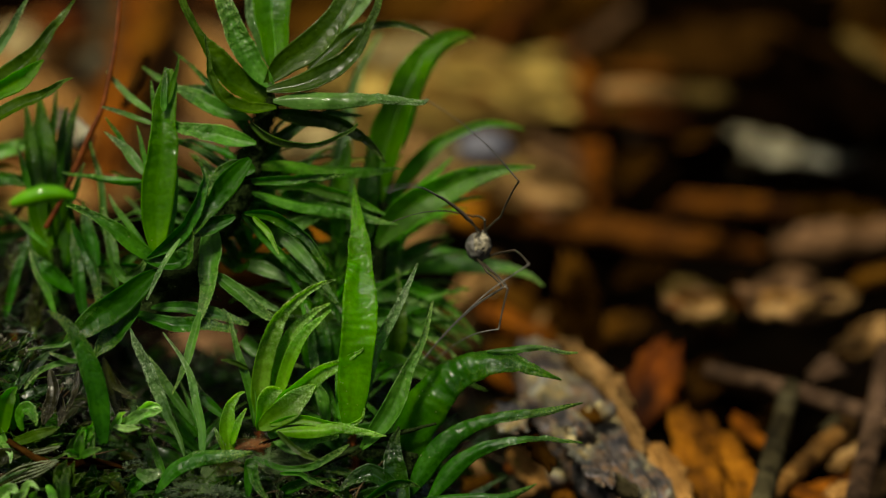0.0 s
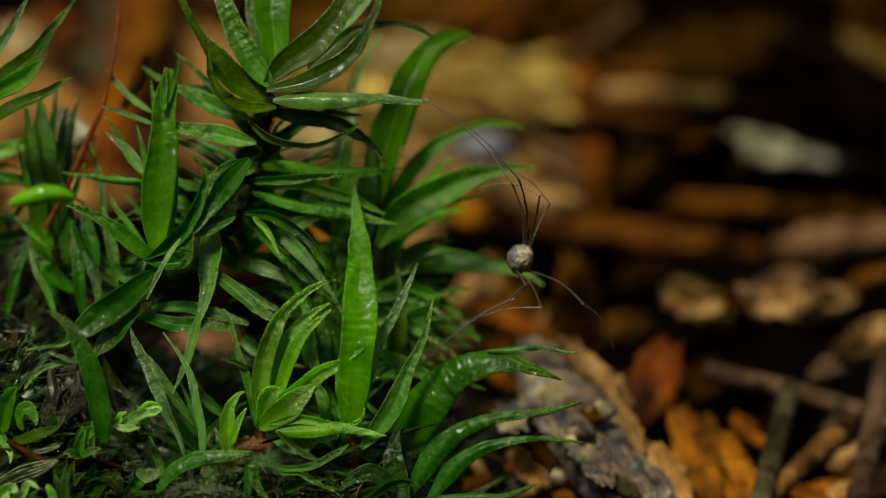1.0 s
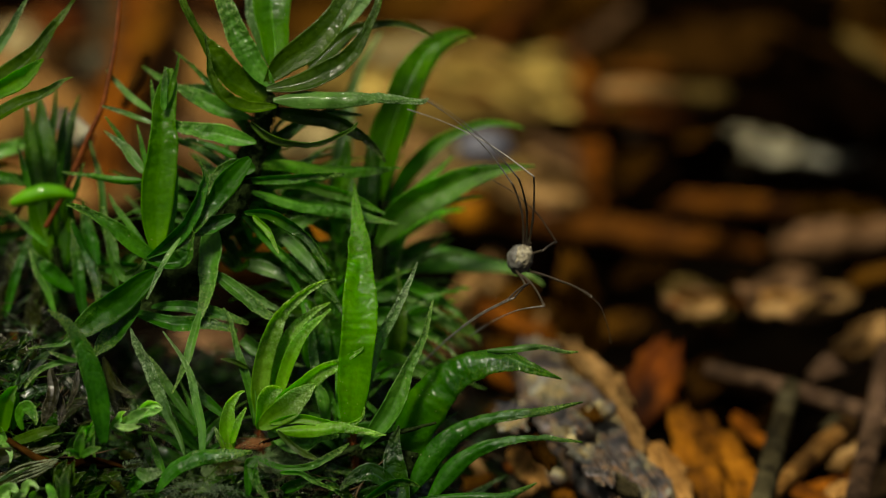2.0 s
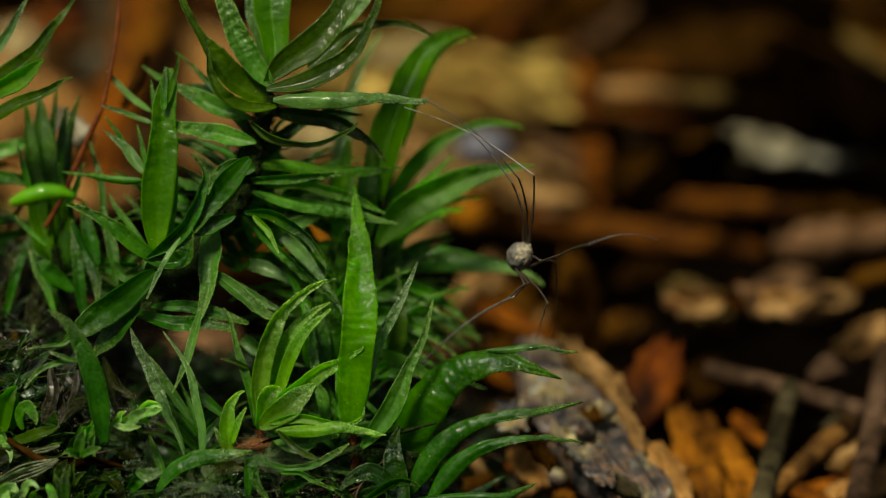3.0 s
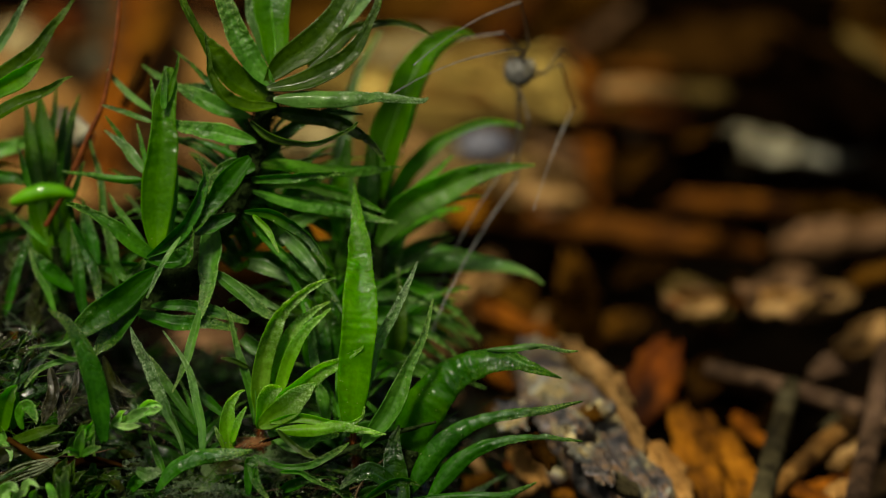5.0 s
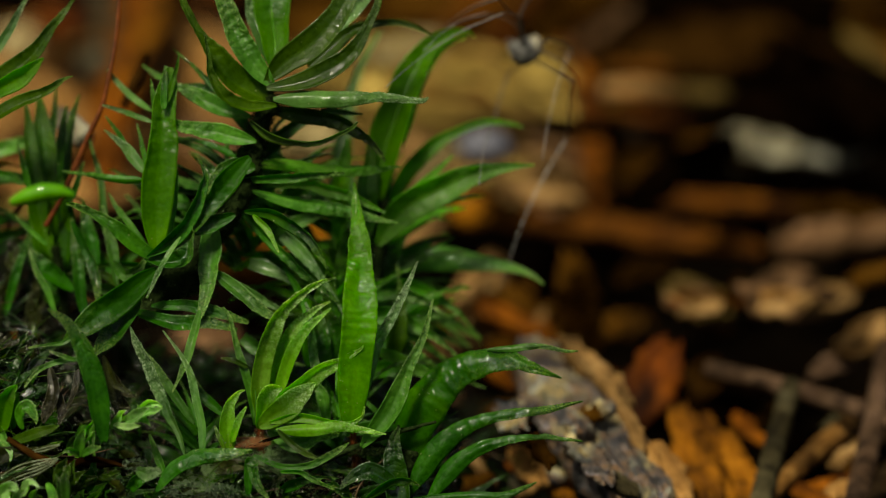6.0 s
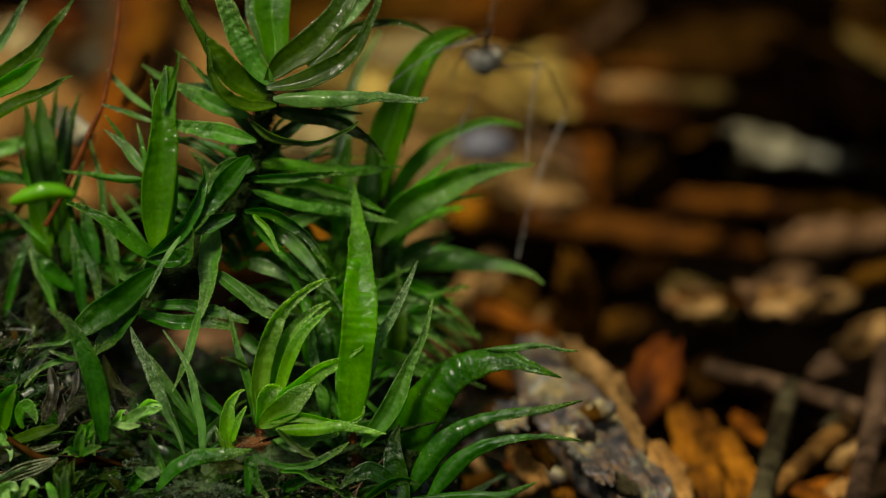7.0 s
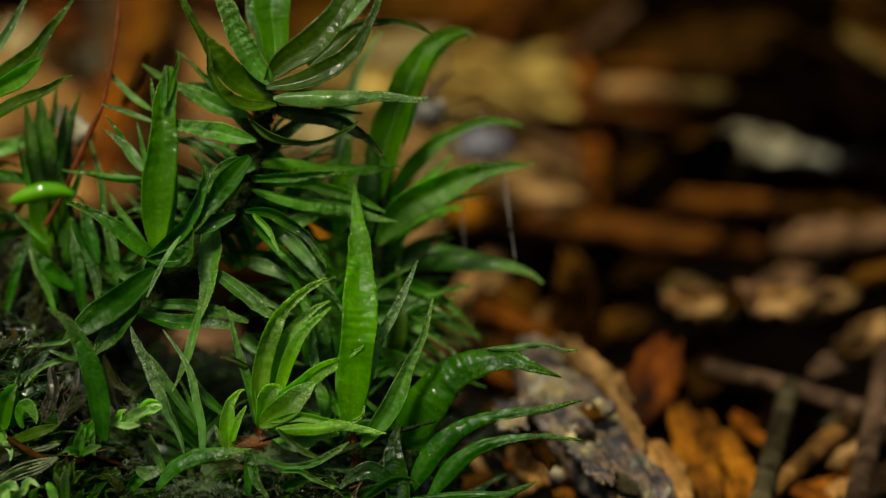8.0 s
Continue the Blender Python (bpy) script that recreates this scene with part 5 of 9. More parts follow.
# the shoot behind, its leaves fanned to the open side
Hs = shoot((-2.98, 113.80, 7.06), "moss shoot behind with broad drooping leaves")
stem(Hs, [(-2.98, 113.51, 6.29), (-2.77, 114.93, 10.17), (-2.36, 115.92, 12.89), (-2.20, 116.91, 14.74)], [0.22, 0.25, 0.25, 0.2], hairs=500)
frond(Hs, [(-2.41, 117.01, 15.03), (-2.20, 117.72, 16.21), (-1.67, 118.53, 17.70), (-1.08, 119.26, 18.95), (-0.46, 119.82, 19.74), (0.21, 120.24, 20.14), (0.76, 120.50, 20.11), (1.18, 120.70, 19.90)], [0.95, 1.41, 1.37, 1.19, 0.79, 0.50, 0.25, 0.06], "glow", 0.40, -12, rib=0.03, rumple=0.5)
frond(Hs, [(-1.44, 118.00, 16.56), (-0.88, 118.92, 18.23), (-0.29, 119.63, 19.28), (0.23, 120.11, 19.74), (0.88, 120.51, 19.95)], [0.21, 0.29, 0.27, 0.21, 0.06], "hazy", 0.50, -30, rumple=0.4)
frond(Hs, [(-1.98, 118.48, 14.08), (-1.43, 118.97, 15.09), (-0.51, 119.40, 15.94), (0.55, 119.74, 16.52), (1.60, 119.96, 16.80), (2.55, 120.06, 16.72), (3.02, 120.12, 16.55)], [0.38, 0.72, 0.65, 0.44, 0.30, 0.17, 0.06], "hazy", 0.40, 15, rumple=0.4)
frond(Hs, [(-2.23, 115.88, 13.67), (-1.69, 116.18, 14.38), (-0.74, 116.46, 15.02), (0.74, 116.73, 15.65), (1.98, 116.89, 15.97), (3.35, 116.98, 16.11)], [0.62, 1.16, 1.28, 0.95, 0.45, 0.06], "hazy", 0.45, 15, rumple=0.4)
frond(Hs, [(-1.03, 116.70, 15.33), (-0.37, 117.15, 15.70), (0.35, 117.67, 16.25)], [0.23, 0.29, 0.06], "hazy", 0.40, 0, rumple=0.4)
frond(Hs, [(-2.72, 118.20, 11.64), (-1.77, 118.22, 11.89), (-0.50, 118.22, 12.06), (0.76, 118.14, 12.00), (1.81, 118.05, 11.91), (2.66, 117.94, 11.77), (3.39, 117.78, 11.51), (3.77, 117.62, 11.24)], [0.76, 0.97, 1.05, 0.93, 0.63, 0.38, 0.21, 0.06], "dull", -0.22, -20, rumple=0.4)
frond(Hs, [(-2.48, 119.37, 10.71), (-1.37, 119.06, 10.15), (-0.30, 118.77, 9.69), (0.60, 118.49, 9.22), (1.44, 118.24, 8.82)], [0.39, 0.64, 0.55, 0.39, 0.08], "old", 0.40, 15, rumple=0.4)
frond(Hs, [(-2.31, 119.46, 9.76), (-1.16, 119.12, 9.21), (-0.04, 118.80, 8.72), (1.07, 118.51, 8.36)], [0.39, 0.64, 0.47, 0.08], "dark", 0.40, 10, rumple=0.4)
frond(Hs, [(-4.04, 120.40, 14.98), (-3.84, 121.10, 16.16), (-3.46, 121.86, 17.53), (-2.87, 122.57, 18.74), (-2.36, 123.09, 19.44)], [0.47, 0.43, 0.34, 0.30, 0.09], "dull", 0.30, 0, rumple=0.4)
frond(Hs, [(-2.52, 112.83, 10.56), (-1.71, 112.63, 10.20), (-0.79, 112.43, 9.84), (-0.08, 112.23, 9.49)], [0.28, 0.61, 0.53, 0.10], "hazy", 0.40, 0, rumple=0.4)
frond(Hs, [(-3.78, 115.54, 13.91), (-3.83, 116.08, 14.81), (-3.67, 116.69, 15.90), (-3.47, 117.31, 17.00)], [0.41, 0.82, 0.70, 0.17], "lime", 0.30, 0, rumple=0.4)
frond(Hs, [(-2.66, 115.87, 14.23), (-2.76, 116.41, 15.13), (-2.73, 116.95, 16.03), (-2.57, 117.50, 16.94)], [0.49, 0.91, 0.62, 0.12], "wet", 0.30, 0, rumple=0.4)
leaf(Hs, (-2.37, 116.07, 11.84), (0.33, 117.00, 11.49), (1.42, 116.22, 9.33), 0.6, 10, "old", fold=0.41)
leaf(Hs, (-2.48, 116.29, 10.98), (-0.29, 117.22, 10.62), (1.01, 116.65, 9.04), 0.6, 0, "dull", fold=0.41)
leaf(Hs, (-2.57, 115.61, 10.57), (-0.92, 116.40, 9.82), (0.54, 115.89, 8.44), 0.7, 10, "old", fold=0.41)
leaf(Hs, (-2.79, 115.86, 9.80), (-1.34, 116.04, 8.83), (0.34, 116.43, 8.45), 0.8, 0, "dull", fold=0.41)
leaf(Hs, (-3.94, 120.36, 11.94), (-4.22, 123.81, 15.56), (-2.54, 126.00, 18.65), 0.85, 10, "dull", fold=0.41)
leaf(Hs, (-3.88, 118.55, 12.82), (-4.48, 121.09, 13.96), (-3.71, 122.93, 16.07), 0.9, 10, "olive", fold=0.41)
leaf(Hs, (-2.98, 115.49, 11.73), (-4.67, 116.79, 12.35), (-5.52, 117.90, 13.95), 0.8, 10, "old", fold=0.41)
leaf(Hs, (-2.98, 115.21, 10.95), (-4.03, 116.10, 11.94), (-4.04, 117.28, 13.72), 0.9, 0, "old", fold=0.41)
leaf(Hs, (-2.97, 114.37, 9.51), (-5.48, 115.46, 10.18), (-7.38, 115.86, 9.80), 0.8, 10, "old", fold=0.41)
leaf(Hs, (-2.97, 114.51, 9.89), (-4.64, 115.49, 10.84), (-6.32, 116.15, 11.48), 0.7, 10, "old", fold=0.41)
leaf(Hs, (-2.76, 114.04, 9.19), (-0.91, 114.18, 9.58), (1.57, 114.20, 8.46), 0.8, 10, "old", fold=0.41)

# old drooping shoot low on the hummock
L = shoot((-9.10, 109.91, 7.41), "old moss shoot with pale withered leaves")
frond(L, [(-9.04, 108.32, 8.40), (-9.24, 108.61, 9.05), (-9.64, 108.93, 9.77), (-10.04, 109.30, 10.65), (-10.44, 109.66, 11.48), (-10.76, 109.91, 12.02), (-10.97, 110.12, 12.45)], [0.18, 0.29, 0.43, 0.50, 0.43, 0.28, 0.05], "frosted", 0.50, -15, rumple=1.5)
frond(L, [(-8.40, 108.23, 8.44), (-8.41, 108.57, 9.28), (-8.61, 108.93, 10.16), (-8.81, 109.27, 11.00), (-9.12, 109.50, 11.55), (-9.48, 109.72, 12.05), (-9.78, 109.89, 12.41)], [0.34, 0.38, 0.36, 0.31, 0.19, 0.12, 0.04], "frosted", 0.50, -15, rumple=1.5)
frond(L, [(-9.90, 107.36, 7.50), (-9.35, 107.58, 8.17), (-8.52, 107.69, 8.55), (-7.50, 107.70, 8.67), (-6.63, 107.72, 8.79)], [0.31, 0.67, 0.67, 0.51, 0.12], "dark", -0.15, -20)
frond(L, [(-9.67, 107.94, 7.63), (-9.99, 108.30, 8.33), (-10.28, 108.65, 9.00)], [0.24, 0.30, 0.10], "dull", 0.50, 0)
frond(L, [(-8.86, 109.92, 8.97), (-9.63, 110.41, 9.93), (-10.08, 110.78, 10.56), (-10.70, 111.17, 11.26)], [0.28, 0.40, 0.28, 0.08], "dull", 0.50, 0)
frond(L, [(-7.65, 109.79, 9.20), (-8.26, 110.08, 9.62), (-8.67, 110.37, 10.03), (-9.08, 110.77, 10.74)], [0.24, 0.44, 0.32, 0.08], "dark", 0.40, 0)
frond(L, [(-6.74, 107.06, 7.55), (-6.64, 107.34, 8.53), (-6.44, 107.01, 7.82), (-6.04, 106.79, 7.39)], [0.31, 0.51, 0.35, 0.12], "dark", 0.50, 0)

# a broad dark blade and its neighbours on the near slope
W = shoot((-11.77, 108.85, 8.52), "short moss shoot with one broad dark green blade")
frond(W, [(-11.74, 107.20, 9.70), (-11.84, 107.38, 10.59), (-12.04, 107.59, 11.56), (-12.34, 107.77, 12.43), (-12.69, 107.88, 13.12), (-13.10, 107.93, 13.64), (-13.55, 107.90, 13.96)], [0.74, 0.88, 0.89, 0.76, 0.58, 0.33, 0.06], "dark", 0.30, 10, rumple=0.2)
frond(W, [(-12.69, 108.24, 11.97), (-13.39, 108.14, 11.90), (-14.00, 107.98, 11.63), (-14.44, 107.73, 11.16)], [0.25, 0.23, 0.20, 0.06], "dull", 0.50, 15)
frond(W, [(-12.75, 108.05, 12.04), (-13.17, 108.01, 12.23), (-13.56, 107.97, 12.39)], [0.16, 0.19, 0.06], "dull", 0.40, 0)
frond(W, [(-12.89, 108.89, 12.59), (-13.17, 108.81, 12.37), (-13.79, 108.78, 12.30), (-14.38, 108.75, 12.21)], [0.18, 0.18, 0.12, 0.06], "dull", 0.40, 0)
frond(W, [(-11.66, 108.73, 11.56), (-11.46, 108.53, 11.01), (-11.17, 108.46, 10.82), (-10.68, 108.37, 10.56)], [0.20, 0.27, 0.27, 0.06], "withered", 0.40, 0)
frond(W, [(-11.82, 109.35, 11.52), (-11.52, 109.02, 10.59), (-11.23, 108.68, 9.67), (-11.03, 108.51, 9.20)], [0.28, 0.47, 0.36, 0.10], "withered", 0.40, 0)


# small feathery mosses of other kinds among them
def sprig(base, ctrl, tip, count, size, look_of, label, seed):
    sp = holder("feather_moss", base, label, "moss", "feathery moss sprigs")
    rnd = random.Random(seed)
    b, c, t = Vector(base), Vector(ctrl), Vector(tip)
    stem(sp, [b, (b + 2 * c + t) / 4, t], [0.09, 0.09, 0.05], hairs=0, rough=0.1, label="thin green stem", material=LEAF["olive"])
    for i in range(count):
        s_ = (i + 0.3) / count
        p = b * (1 - s_) ** 2 + c * (2 * s_ * (1 - s_)) + t * s_ * s_
        d = ((c - b) * (1 - s_) + (t - c) * s_).normalized()
        an = i * 2.4
        o = d.orthogonal().normalized()
        o = Matrix.Rotation(an, 3, d) @ o
        L_ = size * (1.1 - 0.5 * s_) * rnd.uniform(0.85, 1.15)
        leaf(sp, p, p + d * L_ * 0.45 + o * L_ * 0.35, p + d * L_ * 0.95 + o * L_ * 0.30, L_ * 0.55, rnd.uniform(-30, 30), look_of, fold=0.68, widest=0.4, foot=0.6, teeth=0.02, na=6, nl=10, blunt=1.6)
    return sp

def catkin(base, ctrl, tip, count, size, look_of, label, seed):
    """A plump moss sprig whose broad hollow leaves lie over one another like scales."""
    sp = holder("feather_moss", base, label, "moss", "feathery moss sprigs")
    rnd = random.Random(seed)
    b, c, t = Vector(base), Vector(ctrl), Vector(tip)
    stem(sp, [b, (b + 2 * c + t) / 4, t], [0.10, 0.10, 0.05], hairs=0, rough=0.1, label="thin green stem", material=LEAF["olive"])
    for i in range(count):
        s_ = i / count
        p = b * (1 - s_) ** 2 + c * (2 * s_ * (1 - s_)) + t * s_ * s_
        d = ((c - b) * (1 - s_) + (t - c) * s_).normalized()
        o = Matrix.Rotation(i * 2.4 + rnd.gauss(0, 0.3), 3, d) @ d.orthogonal().normalized()
        L_ = size * (1.1 - 0.35 * s_) * rnd.uniform(0.85, 1.15)
        leaf(sp, p, p + d * L_ * 0.5 + o * L_ * 0.42, p + d * L_ * 1.05 + o * L_ * 0.24, L_ * 0.72, rnd.uniform(-20, 20), look_of, fold=0.8, widest=0.42, foot=0.7, teeth=0.01, na=8, nl=20, blunt=1.7, rumple=0.5, thin_tip=0.25)
    return sp


catkin((-13.21, 106.27, 7.73), (-13.09, 106.23, 8.21), (-12.94, 106.37, 8.58), 10, 0.70, "olive", "olive green plump moss sprig", 306)
sprig((-13.21, 109.04, 7.58), (-12.87, 109.80, 8.01), (-12.72, 110.42, 8.39), 10, 1.0, "hazy", "dull green feathery moss sprig", 4)
sprig((-15.04, 109.81, 8.76), (-14.41, 109.69, 9.24), (-13.71, 109.56, 8.87), 10, 1.1, "wet", "dull green feathery moss sprig", 5)
sprig((-13.59, 107.67, 6.89), (-13.56, 107.55, 7.37), (-13.85, 107.72, 7.83), 10, 1.2, "olive", "dull green feathery moss sprig", 6)
sprig((-16.14, 114.74, 11.13), (-15.59, 115.63, 12.11), (-15.86, 116.53, 13.11), 14, 0.9, "withered", "dull green feathery moss sprig", 7)
sprig((-14.85, 114.00, 10.54), (-14.91, 114.88, 11.52), (-14.76, 115.71, 12.31), 14, 0.9, "withered", "dull green feathery moss sprig", 8)
sprig((-3.25, 108.24, 6.85), (-3.54, 108.10, 7.12), (-3.94, 108.16, 7.27), 7, 0.5, "old", "dull green feathery moss sprig", 9)

twig("black_twig", [(-4.75, 108.95, 7.51), (-3.26, 109.10, 8.24), (-1.87, 109.27, 8.73), (-0.24, 109.63, 9.05)], [0.07, 0.12, 0.10, 0.04], "dark", "black gritty twig lying among the moss", "twig", 0.9, material=FUZZ)
twig("dead_stalk", [(-14.97, 109.10, 8.42), (-13.37, 108.78, 8.01), (-11.99, 108.81, 7.78), (-10.61, 108.98, 7.93)], [0.12, 0.15, 0.13, 0.08], "dark", "dark decayed stalk in the moss", "stalk", 0.4)
twig("dead_stalk", [(-8.02, 108.88, 7.97), (-6.82, 108.91, 8.39), (-5.44, 109.19, 8.81)], [0.05, 0.07, 0.04], "dark", "short dark gritty stalk", "stalk", 0.6)

def felt(name, at, size, count, material, label, seed, long=0.35):
    """A tuft of fine hairs over a small cushion."""
    rnd = random.Random(seed)
    verts, faces = [], []
    c = Vector(at)
    for i in range(count):
        d = Vector((rnd.gauss(0, 1), rnd.gauss(0, 1), rnd.gauss(0.3, 1))).normalized()
        p = c + Vector((d.x * size[0], d.y * size[1], d.z * size[2])) * rnd.uniform(0.6, 1.0)
        way = (d + Vector((rnd.gauss(0, .5), rnd.gauss(0, .5), rnd.gauss(0.2, .5)))).normalized() * long * rnd.uniform(0.4, 1.2)
        o = way.orthogonal().normalized() * 0.011
        o2 = way.cross(o).normalized() * 0.011
        k = len(verts)
        verts += [(p + o) * MM, (p - o * 0.5 + o2) * MM, (p - o * 0.5 - o2) * MM, (p + way) * MM]
        faces += [(k, k + 1, k + 3), (k + 1, k + 2, k + 3), (k + 2, k, k + 3)]
    ob = new(name, mesh_of(name, verts, faces, material))
    return tagged(ob, label, "moss felt", kind="stuff")


PALE_RIB = plain_mat("pale_rib_mat", (0.08, 0.105, 0.05), (0.30, 0.35, 0.23), 2.5, 0.2, 0.01, 0.5)
HOAR = plain_mat("hoary_felt_mat", (0.003, 0.014, 0.003), (0.09, 0.145, 0.07), 6.0, 0.4, 0.0, 0.5)
RUSTY = plain_mat("rusty_felt_mat", (0.06, 0.018, 0.004), (0.26, 0.095, 0.025), 4.0, 0.6, 0.0, 0.3)
FELT = plain_mat("green_felt_mat", (0.020, 0.058, 0.009), (0.135, 0.215, 0.075), 5.0, 0.4, 0.0, 0.5)


def ground_felt(count, zone, label, material, seed, long=0.22):
    """Fine hairs standing on the hummock."""
    rnd = random.Random(seed)
    verts, faces = [], []
    for i in range(count):
        x, y = rnd.gauss(zone[0], zone[2]), rnd.gauss(zone[1], zone[3])
        p = Vector((x, y, mound_height(x, y) + 0.25 * math.exp(-((x - zone[0]) / zone[2]) ** 2)))
        way = Vector((rnd.gauss(0, .6), rnd.gauss(0, .6), 1)).normalized() * long * rnd.uniform(0.3, 1.3)
        o = way.orthogonal().normalized() * 0.010
        o2 = way.cross(o).normalized() * 0.010
        k = len(verts)
        verts += [(p + o) * MM, (p - o * 0.5 + o2) * MM, (p - o * 0.5 - o2) * MM, (p + way) * MM]
        faces += [(k, k + 1, k + 3), (k + 1, k + 2, k + 3), (k + 2, k, k + 3)]
    tagged(new("moss_felt", mesh_of("moss_felt", verts, faces, material)), label, "moss felt", kind="stuff")


ground_felt(9000, (-8.6, 110.4, 0.9, 0.7), "loose fuzz of fine green moss hairs", FELT, 31, 0.4)
ground_felt(5000, (-6.2, 110.8, 0.8, 0.6), "loose fuzz of fine grey-green moss hairs", FELT, 32, 0.3)
felt("moss_felt", (-9.42, 112.36, 13.34), (0.8, 0.6, 0.6), 2500, FUZZ, "dark fuzzy felt between the moss leaves", 13)
felt("moss_felt", (-2.66, 109.13, 8.18), (0.8, 0.3, 0.2), 1200, FUZZ, "dark fuzzy felt on a twig", 15, 0.15)


def fill(shoot, a, b, count, size, looks, seed, back=0.6, width=(0.10, 0.16)):
    """More leaves all round a stem from a to b, mostly turned away from the open side."""
    rnd = random.Random(seed)
    a, b = Vector(a), Vector(b)
    for i in range(count):
        p = a.lerp(b, rnd.random())
        an = rnd.uniform(0, 2 * math.pi)
        out = Vector((math.cos(an), abs(math.sin(an)) * back + 0.1, rnd.uniform(-0.1, 0.75))).normalized()
        L_ = rnd.uniform(*size)
        tip = p + out * L_ + Vector((0, 0, rnd.uniform(-0.25, 0.05) * L_))
        leaf(shoot, p, p + out * L_ * 0.5 + Vector((0, 0, 0.16 * L_)), tip, L_ * rnd.uniform(*width), rnd.uniform(-50, 50), rnd.choice(looks), fold=0.5, nl=40, na=6)


fill(A, (-7.18, 114.52, 15.78), (-9.85, 113.86, 12.78), 26, (2.6, 5.0), ("old", "dull", "dull", "wet"), 21)
fill(A, (-6.68, 115.42, 18.26), (-7.18, 114.52, 15.78), 10, (2.6, 4.6), ("old", "dark", "dull"), 22)
fill(B, (-10.46, 113.44, 11.63), (-11.97, 114.75, 12.89), 16, (2.2, 4.2), ("old", "dark", "olive"), 23)
fill(Hs, (-2.38, 117.28, 13.72), (-2.90, 115.57, 9.02), 28, (3.0, 5.5), ("old", "hazy", "dull", "wet"), 24)
# the dark leaves of these two hold the shade between tufts in their colour
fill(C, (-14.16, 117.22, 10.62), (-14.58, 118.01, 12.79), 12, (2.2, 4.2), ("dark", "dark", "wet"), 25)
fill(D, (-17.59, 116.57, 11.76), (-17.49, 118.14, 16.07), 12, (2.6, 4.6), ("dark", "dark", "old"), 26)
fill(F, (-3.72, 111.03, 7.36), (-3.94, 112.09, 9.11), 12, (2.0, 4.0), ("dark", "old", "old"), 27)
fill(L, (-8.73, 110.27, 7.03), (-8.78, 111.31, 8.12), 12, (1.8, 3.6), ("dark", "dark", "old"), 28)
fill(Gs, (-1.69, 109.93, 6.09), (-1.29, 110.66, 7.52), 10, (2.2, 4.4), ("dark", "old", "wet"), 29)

sprig((-15.83, 108.44, 7.41), (-15.07, 108.04, 7.91), (-14.28, 108.13, 8.15), 12, 0.9, "olive", "dull green feathery moss sprig", 41)
sprig((-13.29, 107.73, 7.07), (-12.67, 107.69, 7.74), (-11.49, 107.72, 7.83), 12, 0.8, "olive", "dull green feathery moss sprig", 42)
sprig((-15.88, 110.89, 10.91), (-15.41, 110.37, 11.11), (-14.61, 110.65, 11.86), 10, 0.7, "carpet", "dark green feathery moss sprig", 43)
for k, (a_, b_, c_) in enumerate([((-15.26, 107.99, 7.78), (-14.21, 107.77, 8.78), (-13.22, 108.12, 8.94)), ((-15.07, 107.87, 7.45), (-14.02, 107.57, 8.22), (-13.06, 108.02, 8.67)), ((-10.93, 107.80, 7.26), (-10.29, 107.57, 8.22), (-9.52, 107.69, 7.74)), ((-12.50, 107.80, 7.26), (-12.05, 107.57, 8.22), (-12.18, 108.02, 8.67)), ((-5.63, 108.31, 7.03), (-4.81, 108.00, 7.82), (-3.63, 107.94, 7.63))]):
    leaf(W, a_, b_, c_, 0.55, -20 + 10 * k, "dull" if k < 2 else "dark", fold=0.6)

fill(A, (-5.41, 115.89, 15.74), (-7.46, 114.84, 12.85), 24, (2.5, 4.5), ("hazy", "wet", "dull"), 50)
fill(Hs, (-3.79, 115.31, 12.68), (-4.60, 113.81, 9.73), 20, (2.4, 4.2), ("dull", "lime", "hazy"), 51)


def dew_specks():
    """Tiny opaque pale balls for droplets and grains on the leaves; their colour stands in for glints."""
    rnd = random.Random(77)
    bm = bmesh.new()
    bmesh.ops.create_icosphere(bm, subdivisions=1, radius=1.0)
    ball_ = [v.co.copy() for v in bm.verts]
    tri = [tuple(v.index for v in f.verts) for f in bm.faces]
    bm.free()
    verts, faces = [], []
    for c in DEW:
        r = rnd.choice((0.004, 0.005, 0.006, 0.007, 0.008, 0.009, 0.011, 0.016))
        k = len(verts)
        verts += [(c + q * r) * MM for q in ball_]
        faces += [tuple(i + k for i in t) for t in tri]
    m, nt, lk, p = nodes_of("dew_glint_mat")
    p.inputs["Base Color"].default_value = (0.40, 0.46, 0.28, 1)
    p.inputs["Roughness"].default_value = 0.15
    tagged(new("dew_specks", mesh_of("dew_specks", verts, faces, m)), "tiny pale droplets and grains on moss leaves, standing in for glints", "dew", kind="stuff")



